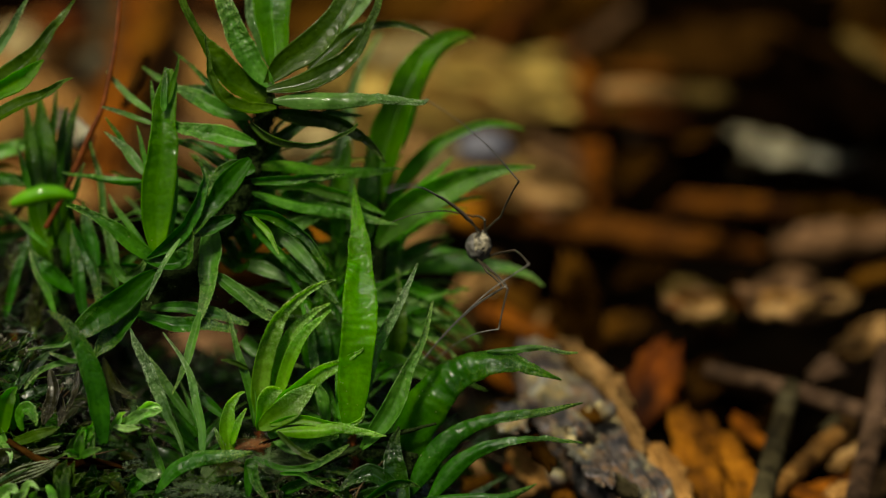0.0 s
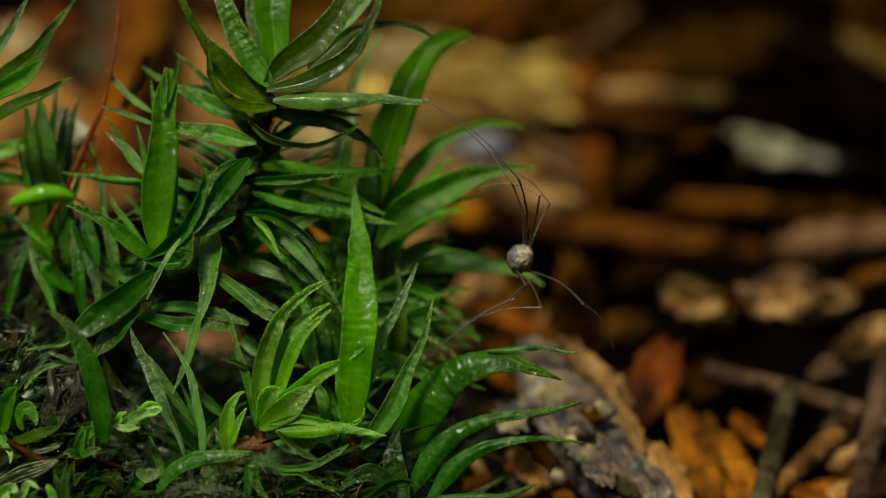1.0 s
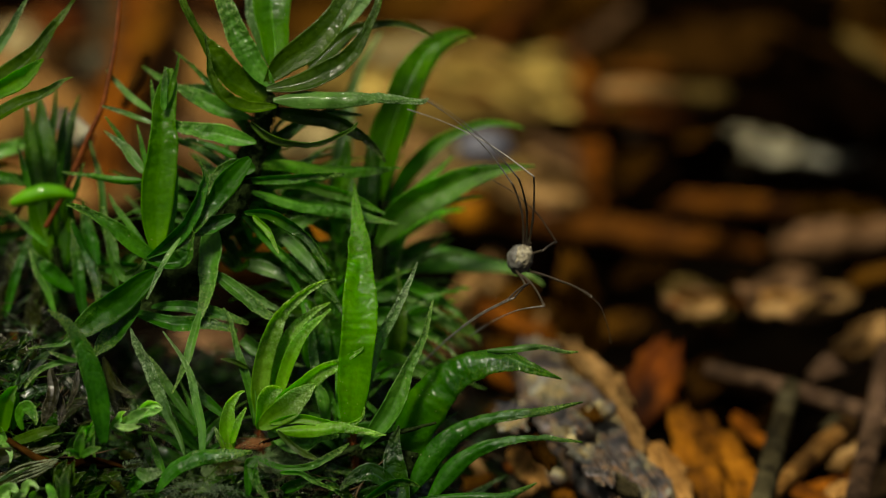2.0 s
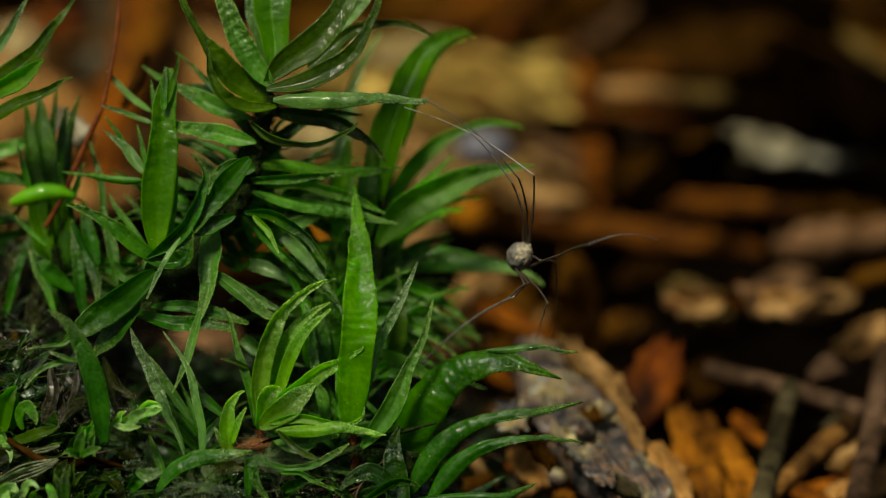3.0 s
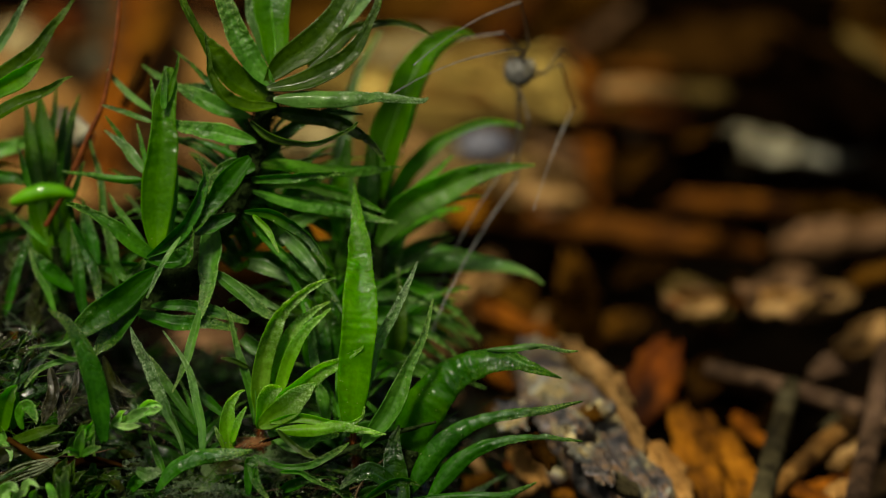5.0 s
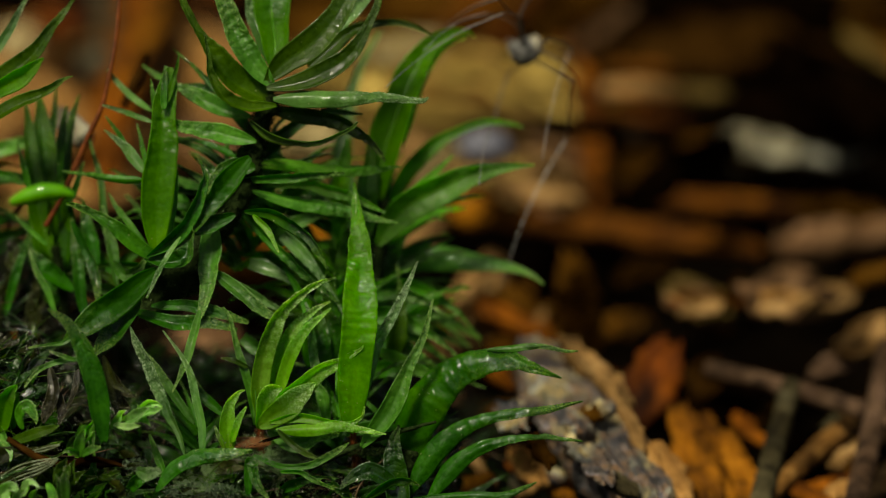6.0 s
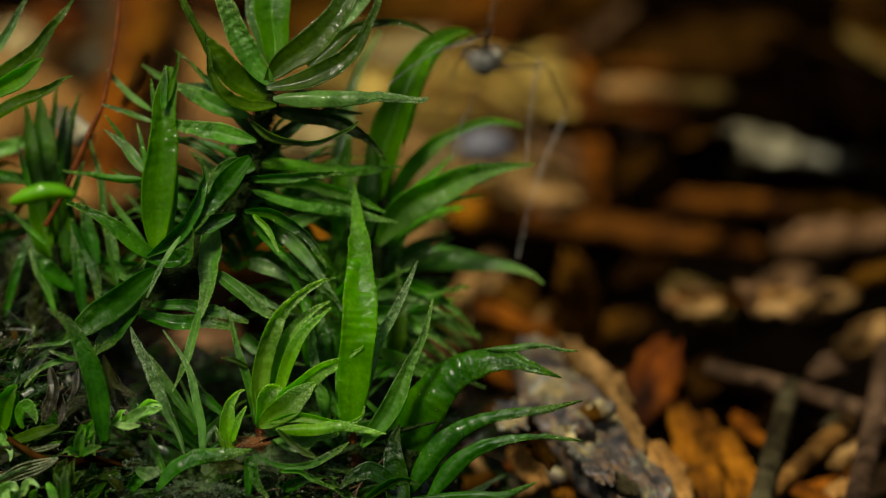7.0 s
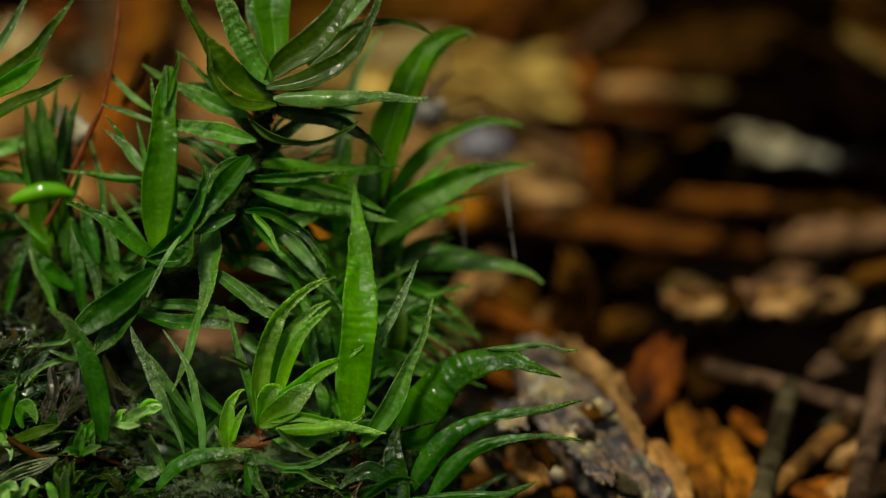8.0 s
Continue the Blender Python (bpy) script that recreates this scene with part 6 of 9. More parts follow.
fill(Hs, (-3.01, 117.90, 13.95), (-5.52, 116.61, 10.41), 18, (2.8, 4.6), ("wet", "old", "dull", "wet"), 53, width=(0.18, 0.28))
fill(Hs, (-1.98, 118.12, 11.63), (-3.01, 116.04, 8.83), 12, (2.8, 4.6), ("wet", "old", "dull"), 54, width=(0.16, 0.24))
for k, (a_, b_, c_, w_, lk_) in enumerate([
        ((-2.97, 115.21, 11.83), (-1.32, 115.17, 12.29), (0.33, 115.05, 10.79), 1.0, "dull"), ((-2.77, 115.12, 10.98), (-0.91, 114.74, 11.13), (0.64, 114.55, 9.43), 0.9, "dull"),
        ((-2.97, 114.46, 10.35), (-1.31, 114.09, 10.50), (0.12, 113.97, 9.00), 0.9, "old"), ((-5.78, 114.41, 14.31), (-4.54, 113.69, 13.49), (-3.50, 113.22, 11.61), 0.55, "frosted"),
        ((-6.98, 113.69, 13.49), (-5.74, 113.25, 13.44), (-4.54, 113.02, 12.23), 0.6, "frosted"), ((-7.77, 113.20, 13.03), (-6.33, 112.46, 12.45), (-5.34, 112.69, 11.92), 0.6, "frosted"),
        ((-2.58, 116.71, 12.15), (-3.84, 117.38, 13.69), (-4.71, 118.94, 15.36), 1.1, "dull"), ((-2.38, 116.43, 11.37), (-1.95, 116.86, 13.43), (-0.50, 118.26, 14.93), 1.2, "dull"),
        ((-4.57, 113.00, 9.84), (-4.85, 113.06, 11.78), (-4.05, 114.06, 13.36), 1.0, "wet"), ((-4.17, 113.25, 9.95), (-3.75, 113.44, 11.63), (-3.97, 114.56, 12.96), 0.9, "wet"),
        ((-1.93, 113.62, 9.80), (-1.31, 113.81, 11.49), (-1.72, 115.00, 13.01), 0.8, "olive"), ((-7.18, 112.79, 11.02), (-6.35, 112.14, 10.40), (-4.94, 112.25, 10.14), 0.6, "dull"),
        ((-3.01, 117.47, 12.77), (-1.34, 118.04, 14.34), (1.60, 118.68, 14.34), 1.1, "wet"), ((-6.22, 114.84, 13.72), (-5.19, 115.07, 14.94), (-3.37, 115.69, 14.90), 0.8, "dull")]):
    leaf(Hs if a_[1] > 113 else A, a_, b_, c_, w_, 20 - 9 * (k % 5), lk_, fold=0.4, foot=0.8)
for k in range(500):
    rnd_ = random.Random(9000 + k)
    x_, y_ = rnd_.gauss(-8.6, 0.9), rnd_.gauss(110.4, 0.6)
    DEW.append(Vector((x_, y_, mound_height(x_, y_) + rnd_.uniform(-0.1, 0.25))))
for k in range(2600):
    rnd_ = random.Random(5000 + k)
    x_, y_ = rnd_.uniform(-18.5, 1.5), rnd_.uniform(101.5, 112.0)
    z_ = mound_height(x_, y_)
    if z_ > 1.0:
        DEW.append(Vector((x_, y_, z_ + rnd_.uniform(0.0, 0.5))))

feather = holder("feather_moss", (-11.45, 108.25, 9.37), "pale whitish-green glossy moss sprig bent over", "moss", "feathery moss sprigs")
stem(feather, [(-11.45, 108.25, 9.37), (-10.80, 108.36, 9.67), (-10.08, 108.52, 10.11)], [0.08, 0.08, 0.04], hairs=0, rough=0.1, label="thin green stem", material=LEAF["olive"])
frond(feather, [(-11.43, 108.31, 9.52), (-11.23, 107.98, 9.51), (-11.00, 107.63, 9.42)], [0.16, 0.28, 0.08], "pale", 1.00, 9, rumple=0.3)
frond(feather, [(-11.34, 107.74, 9.72), (-10.98, 107.52, 9.71), (-10.61, 107.35, 9.82), (-10.44, 107.19, 9.95)], [0.20, 0.31, 0.25, 0.06], "pale", 1.00, -24, rumple=0.3)
frond(feather, [(-11.46, 108.00, 9.55), (-11.29, 107.90, 9.86), (-11.11, 107.79, 10.16), (-10.99, 107.64, 10.31)], [0.16, 0.31, 0.24, 0.06], "pale", 1.00, -7, rumple=0.3)
frond(feather, [(-11.26, 108.32, 9.56), (-10.99, 108.22, 9.73), (-10.72, 108.15, 9.97), (-10.57, 108.08, 10.21), (-10.59, 107.99, 10.40)], [0.24, 0.47, 0.39, 0.16, 0.04], "pale", 1.00, 10, rumple=0.3)
frond(feather, [(-10.94, 107.79, 9.85), (-10.63, 107.65, 10.05), (-10.32, 107.53, 10.32), (-10.13, 107.39, 10.50)], [0.23, 0.47, 0.39, 0.10], "pale", 1.00, -23, rumple=0.3)
frond(feather, [(-10.72, 108.08, 9.79), (-10.42, 107.90, 9.86), (-10.21, 107.67, 9.83), (-10.12, 107.46, 9.82)], [0.20, 0.33, 0.20, 0.04], "pale", 1.00, -6, rumple=0.3)
frond(feather, [(-10.74, 108.41, 9.80), (-10.46, 108.36, 10.10), (-10.17, 108.28, 10.34), (-9.92, 108.15, 10.40), (-9.73, 107.96, 10.33)], [0.28, 0.47, 0.43, 0.28, 0.08], "pale", 1.00, 11, rumple=0.3)
frond(feather, [(-10.49, 107.85, 10.03), (-10.20, 107.70, 10.20), (-9.93, 107.53, 10.32), (-9.68, 107.39, 10.50)], [0.27, 0.43, 0.31, 0.08], "pale", 1.00, -22, rumple=0.3)

feather = holder("feather_moss", (-12.51, 107.38, 8.73), "low glossy green moss sprig with broad hollow leaves", "moss", "feathery moss sprigs")
stem(feather, [(-12.51, 107.38, 8.73), (-12.45, 107.45, 8.93), (-12.37, 107.55, 9.20)], [0.08, 0.08, 0.04], hairs=0, rough=0.1, label="thin green stem", material=LEAF["olive"])
frond(feather, [(-12.58, 107.13, 8.92), (-12.53, 107.08, 9.37), (-12.42, 107.00, 9.74), (-12.36, 106.86, 9.94)], [0.27, 0.45, 0.21, 0.06], "dull", 0.55, -4, rumple=0.3)
frond(feather, [(-12.45, 107.40, 8.80), (-12.29, 107.33, 9.19), (-12.12, 107.24, 9.51), (-12.02, 107.11, 9.75)], [0.31, 0.53, 0.25, 0.06], "dull", 0.55, 13, rumple=0.3)
frond(feather, [(-12.35, 106.85, 9.04), (-12.03, 106.62, 9.29), (-11.74, 106.38, 9.50)], [0.27, 0.33, 0.08], "dull", 0.55, -20, rumple=0.3)
frond(feather, [(-12.63, 107.13, 8.92), (-12.87, 106.89, 9.15), (-13.04, 106.59, 9.20)], [0.23, 0.29, 0.08], "dull", 0.55, -3, rumple=0.3)
frond(feather, [(-12.49, 107.39, 8.76), (-12.34, 107.20, 9.10), (-12.23, 107.00, 9.44)], [0.23, 0.39, 0.08], "dull", 0.55, 14, rumple=0.3)

feather = holder("feather_moss", (-14.67, 106.14, 7.36), "pale green broad-leaved moss sprig at the foot of the slope", "moss", "feathery moss sprigs")
stem(feather, [(-14.67, 106.14, 7.36), (-14.58, 106.24, 7.65), (-14.32, 106.34, 7.91)], [0.08, 0.08, 0.04], hairs=0, rough=0.1, label="thin green stem", material=LEAF["olive"])
frond(feather, [(-14.36, 105.75, 8.05), (-14.22, 105.66, 8.40), (-14.03, 105.50, 8.54), (-13.77, 105.26, 8.47)], [0.27, 0.35, 0.25, 0.06], "pale", 0.55, -18, rumple=0.3)
frond(feather, [(-15.30, 105.89, 7.56), (-15.04, 105.85, 8.04), (-14.74, 105.72, 8.27), (-14.50, 105.47, 8.17)], [0.58, 0.70, 0.50, 0.08], "pale", 0.55, -1, rumple=0.3)
frond(feather, [(-14.09, 106.16, 7.43), (-14.09, 106.01, 7.89), (-13.92, 105.79, 8.15)], [0.31, 0.39, 0.08], "pale", 0.55, 16, rumple=0.3)
frond(feather, [(-14.60, 105.61, 7.68), (-14.48, 105.43, 8.06), (-14.25, 105.22, 8.36)], [0.39, 0.46, 0.15], "dull", 0.55, -17, rumple=0.3)

feather = holder("feather_moss", (-13.34, 106.02, 7.33), "olive green moss sprig with upright leaves", "moss", "feathery moss sprigs")
stem(feather, [(-13.34, 106.02, 7.33), (-13.40, 106.12, 7.60), (-13.49, 106.22, 7.88)], [0.08, 0.08, 0.04], hairs=0, rough=0.1, label="thin green stem", material=LEAF["olive"])
frond(feather, [(-13.56, 106.02, 8.22), (-13.40, 105.77, 8.12), (-13.26, 105.50, 7.95), (-13.20, 105.24, 7.81)], [0.19, 0.33, 0.37, 0.12], "dull", 0.55, 1, rumple=0.3)
frond(feather, [(-13.14, 106.08, 7.51), (-13.15, 106.00, 8.15), (-13.27, 105.88, 8.70)], [0.19, 0.29, 0.08], "dull", 0.55, 18, rumple=0.3)
frond(feather, [(-12.88, 105.60, 7.94), (-12.89, 105.53, 8.61), (-12.78, 105.37, 9.06)], [0.27, 0.39, 0.12], "dull", 0.55, -15, rumple=0.3)

feather = holder("feather_moss", (-15.26, 108.39, 9.17), "bright green leafy moss sprig on peat", "moss", "feathery moss sprigs")
stem(feather, [(-15.26, 108.39, 9.17), (-15.22, 108.59, 9.72), (-15.10, 108.79, 10.28)], [0.08, 0.08, 0.04], hairs=0, rough=0.1, label="thin green stem", material=LEAF["olive"])
frond(feather, [(-15.34, 108.21, 9.56), (-15.21, 108.26, 10.28), (-14.99, 108.23, 10.78), (-14.75, 108.12, 11.06)], [0.59, 0.71, 0.55, 0.12], "lime", 0.55, 3, rumple=0.3)
frond(feather, [(-15.02, 108.48, 9.41), (-14.90, 108.40, 10.08), (-14.81, 108.33, 10.75)], [0.28, 0.39, 0.20], "lime", 0.55, 20, rumple=0.3)
frond(feather, [(-14.59, 107.92, 9.64), (-14.61, 107.92, 10.07), (-14.36, 107.86, 10.35), (-14.12, 107.60, 10.07), (-14.05, 107.38, 9.91)], [0.31, 0.51, 0.55, 0.27, 0.04], "old", 0.55, -13, rumple=0.3)
frond(feather, [(-15.53, 107.94, 8.82), (-15.17, 107.77, 8.94), (-14.97, 107.49, 8.74), (-14.98, 107.22, 8.58)], [0.28, 0.29, 0.18, 0.06], "pale", 0.55, 4, rumple=0.3)
frond(feather, [(-15.53, 108.45, 9.33), (-15.30, 108.08, 9.19), (-15.10, 107.67, 8.94)], [0.35, 0.51, 0.20], "dull", 0.55, 21, rumple=0.3)

def pale_rib(tuft, under, pts):
    v, f = tube_mesh(pts, [0.014, 0.021, 0.012], 6, 0.3, len(pts))
    child("rib", mesh_of("rib", [p * MM - tuft.location for p in v], f, PALE_RIB), under, "pale glistening rib")


withered_tuft = holder("moss_shoot", (-14.97, 107.17, 7.88), "limp withered moss leaves with pale lengthwise ribs", "moss", "hair-cap moss shoots")
blade_ = frond(withered_tuft, [(-15.31, 107.07, 7.88), (-14.64, 107.04, 8.23), (-14.04, 106.97, 8.48), (-13.50, 106.90, 8.72), (-13.28, 106.79, 8.87)], [0.51, 0.70, 0.63, 0.31, 0.08], "withered", 0.15, 0, rumple=0.4)
pale_rib(withered_tuft, blade_, [(-15.34, 106.81, 8.16), (-14.69, 106.81, 8.58), (-14.07, 106.73, 8.81), (-13.49, 106.62, 8.95), (-13.26, 106.49, 9.03)])
pale_rib(withered_tuft, blade_, [(-15.30, 106.79, 8.09), (-14.65, 106.77, 8.48), (-14.03, 106.69, 8.71), (-13.47, 106.60, 8.91), (-13.26, 106.49, 9.02)])
pale_rib(withered_tuft, blade_, [(-15.26, 106.76, 8.02), (-14.60, 106.73, 8.37), (-14.00, 106.66, 8.62), (-13.45, 106.59, 8.86), (-13.25, 106.48, 9.01)])
pale_rib(withered_tuft, blade_, [(-15.23, 106.73, 7.95), (-14.56, 106.69, 8.28), (-13.96, 106.63, 8.53), (-13.43, 106.57, 8.82), (-13.24, 106.48, 9.00)])
pale_rib(withered_tuft, blade_, [(-15.19, 106.71, 7.88), (-14.51, 106.66, 8.17), (-13.93, 106.59, 8.43), (-13.41, 106.56, 8.77), (-13.24, 106.48, 8.99)])
blade_ = frond(withered_tuft, [(-14.21, 107.43, 8.87), (-13.75, 107.18, 9.07), (-13.21, 106.96, 9.33)], [0.16, 0.25, 0.08], "withered", 0.15, 0, rumple=0.4)
pale_rib(withered_tuft, blade_, [(-14.17, 107.13, 9.04), (-13.72, 106.89, 9.25), (-13.18, 106.65, 9.48)])
pale_rib(withered_tuft, blade_, [(-14.16, 107.11, 8.98), (-13.69, 106.86, 9.16), (-13.17, 106.64, 9.46)])
frond(withered_tuft, [(-14.80, 107.57, 9.24), (-14.19, 107.45, 9.50), (-13.58, 107.33, 9.77), (-13.24, 107.19, 9.95)], [0.35, 0.47, 0.31, 0.08], "olive", 0.15, 0, rumple=0.4)

frond(withered_tuft, [(-11.72, 109.61, 11.07), (-11.46, 109.24, 10.63), (-11.05, 108.95, 10.42), (-10.69, 108.72, 10.37)], [0.28, 0.63, 0.32, 0.06], "tawny", 0.30, 10, rumple=1.2)
frond(withered_tuft, [(-11.56, 109.36, 10.36), (-11.29, 108.96, 10.14), (-10.91, 108.59, 10.00)], [0.36, 0.51, 0.10], "tawny", 0.30, 10, rumple=1.2)
frond(withered_tuft, [(-13.74, 109.59, 11.01), (-13.60, 109.17, 10.44), (-13.81, 108.73, 9.81), (-13.94, 108.41, 9.52)], [0.28, 0.55, 0.51, 0.12], "tawny", 0.30, 10, rumple=1.2)
frond(withered_tuft, [(-12.79, 109.59, 11.01), (-12.87, 109.08, 10.48), (-13.12, 108.57, 9.94)], [0.16, 0.28, 0.10], "tawny", 0.30, 10, rumple=1.2)
frond(withered_tuft, [(-13.46, 109.29, 10.18), (-13.31, 108.81, 9.74), (-13.39, 108.38, 9.45)], [0.32, 0.40, 0.08], "tawny", 0.30, 10, rumple=1.2)
frond(withered_tuft, [(-10.49, 106.75, 8.45), (-10.15, 106.43, 8.46), (-9.70, 106.21, 8.73)], [0.27, 0.55, 0.23], "frosted", 0.30, 0)
twig("dead_stalk", [(-15.07, 107.58, 9.28), (-14.18, 107.12, 8.90), (-13.18, 106.81, 8.63), (-12.08, 106.97, 8.78), (-10.89, 106.69, 8.60)], [0.10, 0.13, 0.15, 0.10, 0.05], "umber", "soft brown rotting stalk across the moss", "stalk", 0.50)
felt("moss_felt", (-8.54, 106.32, 7.87), (1.10, 0.45, 0.32), 420, HOAR, "pale hoary fuzz of a low moss cushion", 61, 0.16)
for k in range(130):
    rnd_ = random.Random(61000 + k)
    DEW.append(Vector((-8.54, 106.32, 7.87)) + Vector((rnd_.gauss(0, 0.66), rnd_.gauss(-0.3, 0.2), rnd_.gauss(0.05, 0.32))))
felt("moss_felt", (-7.63, 106.30, 7.80), (0.70, 0.45, 0.25), 270, HOAR, "pale hoary fuzz of a low moss cushion", 62, 0.16)
for k in range(40):
    rnd_ = random.Random(62000 + k)
    DEW.append(Vector((-7.63, 106.30, 7.80)) + Vector((rnd_.gauss(0, 0.42), rnd_.gauss(-0.3, 0.2), rnd_.gauss(0.05, 0.25))))
felt("moss_felt", (-10.63, 106.63, 8.71), (0.45, 0.45, 0.16), 150, HOAR, "pale hoary fuzz of a low moss cushion", 63, 0.12)
for k in range(40):
    rnd_ = random.Random(63000 + k)
    DEW.append(Vector((-10.63, 106.63, 8.71)) + Vector((rnd_.gauss(0, 0.27), rnd_.gauss(-0.3, 0.2), rnd_.gauss(0.05, 0.16))))
felt("moss_felt", (-6.27, 106.66, 8.79), (0.50, 0.45, 0.14), 120, HOAR, "pale hoary fuzz of a low moss cushion", 64, 0.16)
for k in range(40):
    rnd_ = random.Random(64000 + k)
    DEW.append(Vector((-6.27, 106.66, 8.79)) + Vector((rnd_.gauss(0, 0.30), rnd_.gauss(-0.3, 0.2), rnd_.gauss(0.05, 0.14))))
felt("moss_felt", (-6.83, 109.04, 8.50), (0.80, 0.42, 0.12), 2200, RUSTY, "rusty orange fuzz at the foot of a shoot", 16, 0.10)
for k in range(160):
    rnd_ = random.Random(7000 + k)
    DEW.append(Vector((-6.83, 109.04, 8.61)) + Vector((rnd_.gauss(0, 0.5), rnd_.gauss(-0.15, 0.25), rnd_.gauss(0.05, 0.16))))


dew_specks()

# low feathery sprigs creeping over the near slope
low = random.Random(91)
for k in range(20):
    x0, y0 = low.uniform(-17.0, -5.0), low.uniform(105.0, 110.0)
    an = low.uniform(0, 2 * math.pi)
    a_ = Vector((x0, y0, mound_height(x0, y0)))
    c_ = a_ + Vector((math.cos(an), math.sin(an) * 0.6, 0.25)) * low.uniform(1.0, 2.2)
    sprig(a_, (a_ + c_) / 2 + Vector((0, 0, 0.8)), c_, 9, low.uniform(0.55, 0.95), ("wet", "olive", "withered", "carpet", "withered", "carpet")[k % 6], "small wet feathery moss sprig on the peat", 200 + k)

# limp brown and translucent leaf shreds at the foot of the shoots
shred = random.Random(97)
for k in range(26):
    x0, y0 = shred.uniform(-16.5, -2.0), shred.uniform(105.0, 109.5)
    an, L_ = shred.uniform(0, 2 * math.pi), shred.uniform(1.4, 3.0)
    a_ = Vector((x0, y0, mound_height(x0, y0) + 0.1))
    c_ = a_ + Vector((math.cos(an) * L_, math.sin(an) * L_ * 0.5, shred.uniform(-0.2, 0.5)))
    leaf(L, a_, (a_ + c_) / 2 + Vector((0, 0, shred.uniform(0.3, 0.9))), c_, shred.uniform(0.35, 0.7), shred.uniform(-30, 30), ("withered", "withered", "carpet", "frosted")[k % 4], fold=0.4, foot=0.8, na=6, nl=30)

# ---- litter ----
slab("wood_chip", (-7.60, 178.50, 2.00), (6.58, 166.04, 3.00), 4.6, 1.2, "ochre", "long pale ochre splinter of rotten wood", "wood chip", roll=25)
slab("wood_chip", (-5.34, 164.88, 2.00), (5.14, 166.30, 2.00), 3.0, 1.6, "ochre", "yellowish flat splinter of wood", "wood chip", roll=10)
slab("wood_chip", (6.87, 159.87, 7.00), (7.16, 147.30, 4.00), 1.35, 1.1, "amber", "upright orange-brown stick of bark", "wood chip", roll=5)
slab("wood_chip", (7.43, 152.45, 8.00), (11.21, 151.92, 8.00), 0.96, 0.60, "tan", "short tan wood splinter", "wood chip", roll=48, ragged=0.35)
slab("wood_chip", (11.00, 152.64, 7.80), (13.49, 152.02, 7.80), 0.80, 0.60, "bronze", "dull tan wood splinter", "wood chip", roll=48, ragged=0.35)
slab("wood_chip", (13.58, 153.89, 5.00), (17.19, 152.00, 5.00), 1.67, 0.80, "pale", "bleached white splintered crumb of wood", "wood chip", roll=48, ragged=0.30)
slab("wood_chip", (16.42, 152.34, 5.00), (19.73, 152.00, 5.00), 1.34, 0.80, "pale", "bleached white splintered crumb of wood", "wood chip", roll=48, ragged=0.30)
slab("wood_chip", (14.49, 158.97, 2.00), (17.25, 158.53, 2.00), 1.4, 1.0, "brown", "dull brown crumb of rotten wood", "wood chip", roll=30, ragged=0.5)
slab("wood_strip", (-0.11, 149.60, 3.00), (14.50, 143.72, 3.00), 1.25, 1.0, "russet", "long orange-brown strip of wood", "wood strip", roll=30)
slab("wood_strip", (14.92, 142.94, 3.50), (20.82, 143.43, 4.00), 1.5, 1.3, "pink", "pinkish-brown strip of wood", "wood strip", roll=20)
slab("wood_chip", (8.58, 148.50, 4.00), (16.51, 146.28, 4.00), 0.9, 0.8, "russet", "narrow orange-brown splinter of wood", "wood chip", roll=30)
slab("wood_chip", (16.08, 149.60, 3.00), (21.45, 148.01, 3.00), 1.1, 0.9, "brown", "narrow olive-brown splinter of wood", "wood chip", roll=20)
bark = slab("bark_piece", (3.91, 123.25, 6.60), (7.18, 111.49, 4.60), 3.9, 1.5, "lichen", "weathered lilac-grey bark with tan edge and flakes", "bark", roll=-18, round_=5.0, ragged=0.16, nx=60, ny=36, lumpy=0.35)
for nm, a_, b_, w_, t_, lk_, rl_ in (
        ("edge", (4.72, 121.36, 7.40), (6.88, 118.28, 6.20), 1.10, 0.70, "tan", -15),
        ("edge", (6.48, 118.91, 6.40), (7.45, 114.83, 5.60), 0.60, 0.50, "tan", -15),
        ("flake", (2.65, 121.59, 6.60), (3.79, 118.84, 6.20), 0.90, 0.35, "tan", -5),
        ("flake", (4.51, 114.88, 6.60), (6.13, 111.33, 5.90), 1.30, 0.35, "lichen", -10),
        ("flake", (3.13, 118.39, 6.50), (4.31, 114.99, 6.10), 1.00, 0.30, "lichen", -10),
        ("flake", (5.70, 113.07, 5.80), (6.96, 111.45, 5.40), 1.00, 0.40, "dim", -10)):
    piece = slab(nm, a_, b_, w_, t_, lk_, "", "", roll=rl_, ragged=0.5)
    piece.parent = bark
    piece.matrix_parent_inverse = bark.matrix_basis.inverted()
lump("stone", (3.25, 117.74, 3.00), (1.5, 1.3, 1.0), "grey", "small pale crumb of quartz", "stone", 0.35)
lump("pebble", (1.86, 142.47, 8.37), (2.4, 1.8, 1.5), "grey", "smooth bluish-grey pebble on the litter", "stone", 0.08, material=PEBBLE)
slab("wood_chip", (2.43, 142.09, 3.00), (0.86, 132.46, 3.00), 1.7, 1.0, "tan", "tan splinter of rotten wood", "wood chip", roll=10)
slab("wood_chip", (2.11, 137.13, 3.00), (4.23, 129.94, 4.00), 1.6, 1.0, "amber", "orange chip of wood", "wood chip", roll=10)
slab("wood_chip", (3.25, 158.53, 2.00), (6.79, 155.95, 2.00), 2.2, 1.4, "tan", "tan chip of wood", "wood chip", roll=10)
lump("wood_chip", (5.64, 147.30, 4.00), (2.0, 1.2, 0.9), "pink", "rose-tan crumb of wood", "wood chip", 0.35)
lump("wood_chip", (3.31, 148.50, 4.00), (2.0, 1.4, 1.2), "tan", "tan crumb of wood", "wood chip", 0.35)
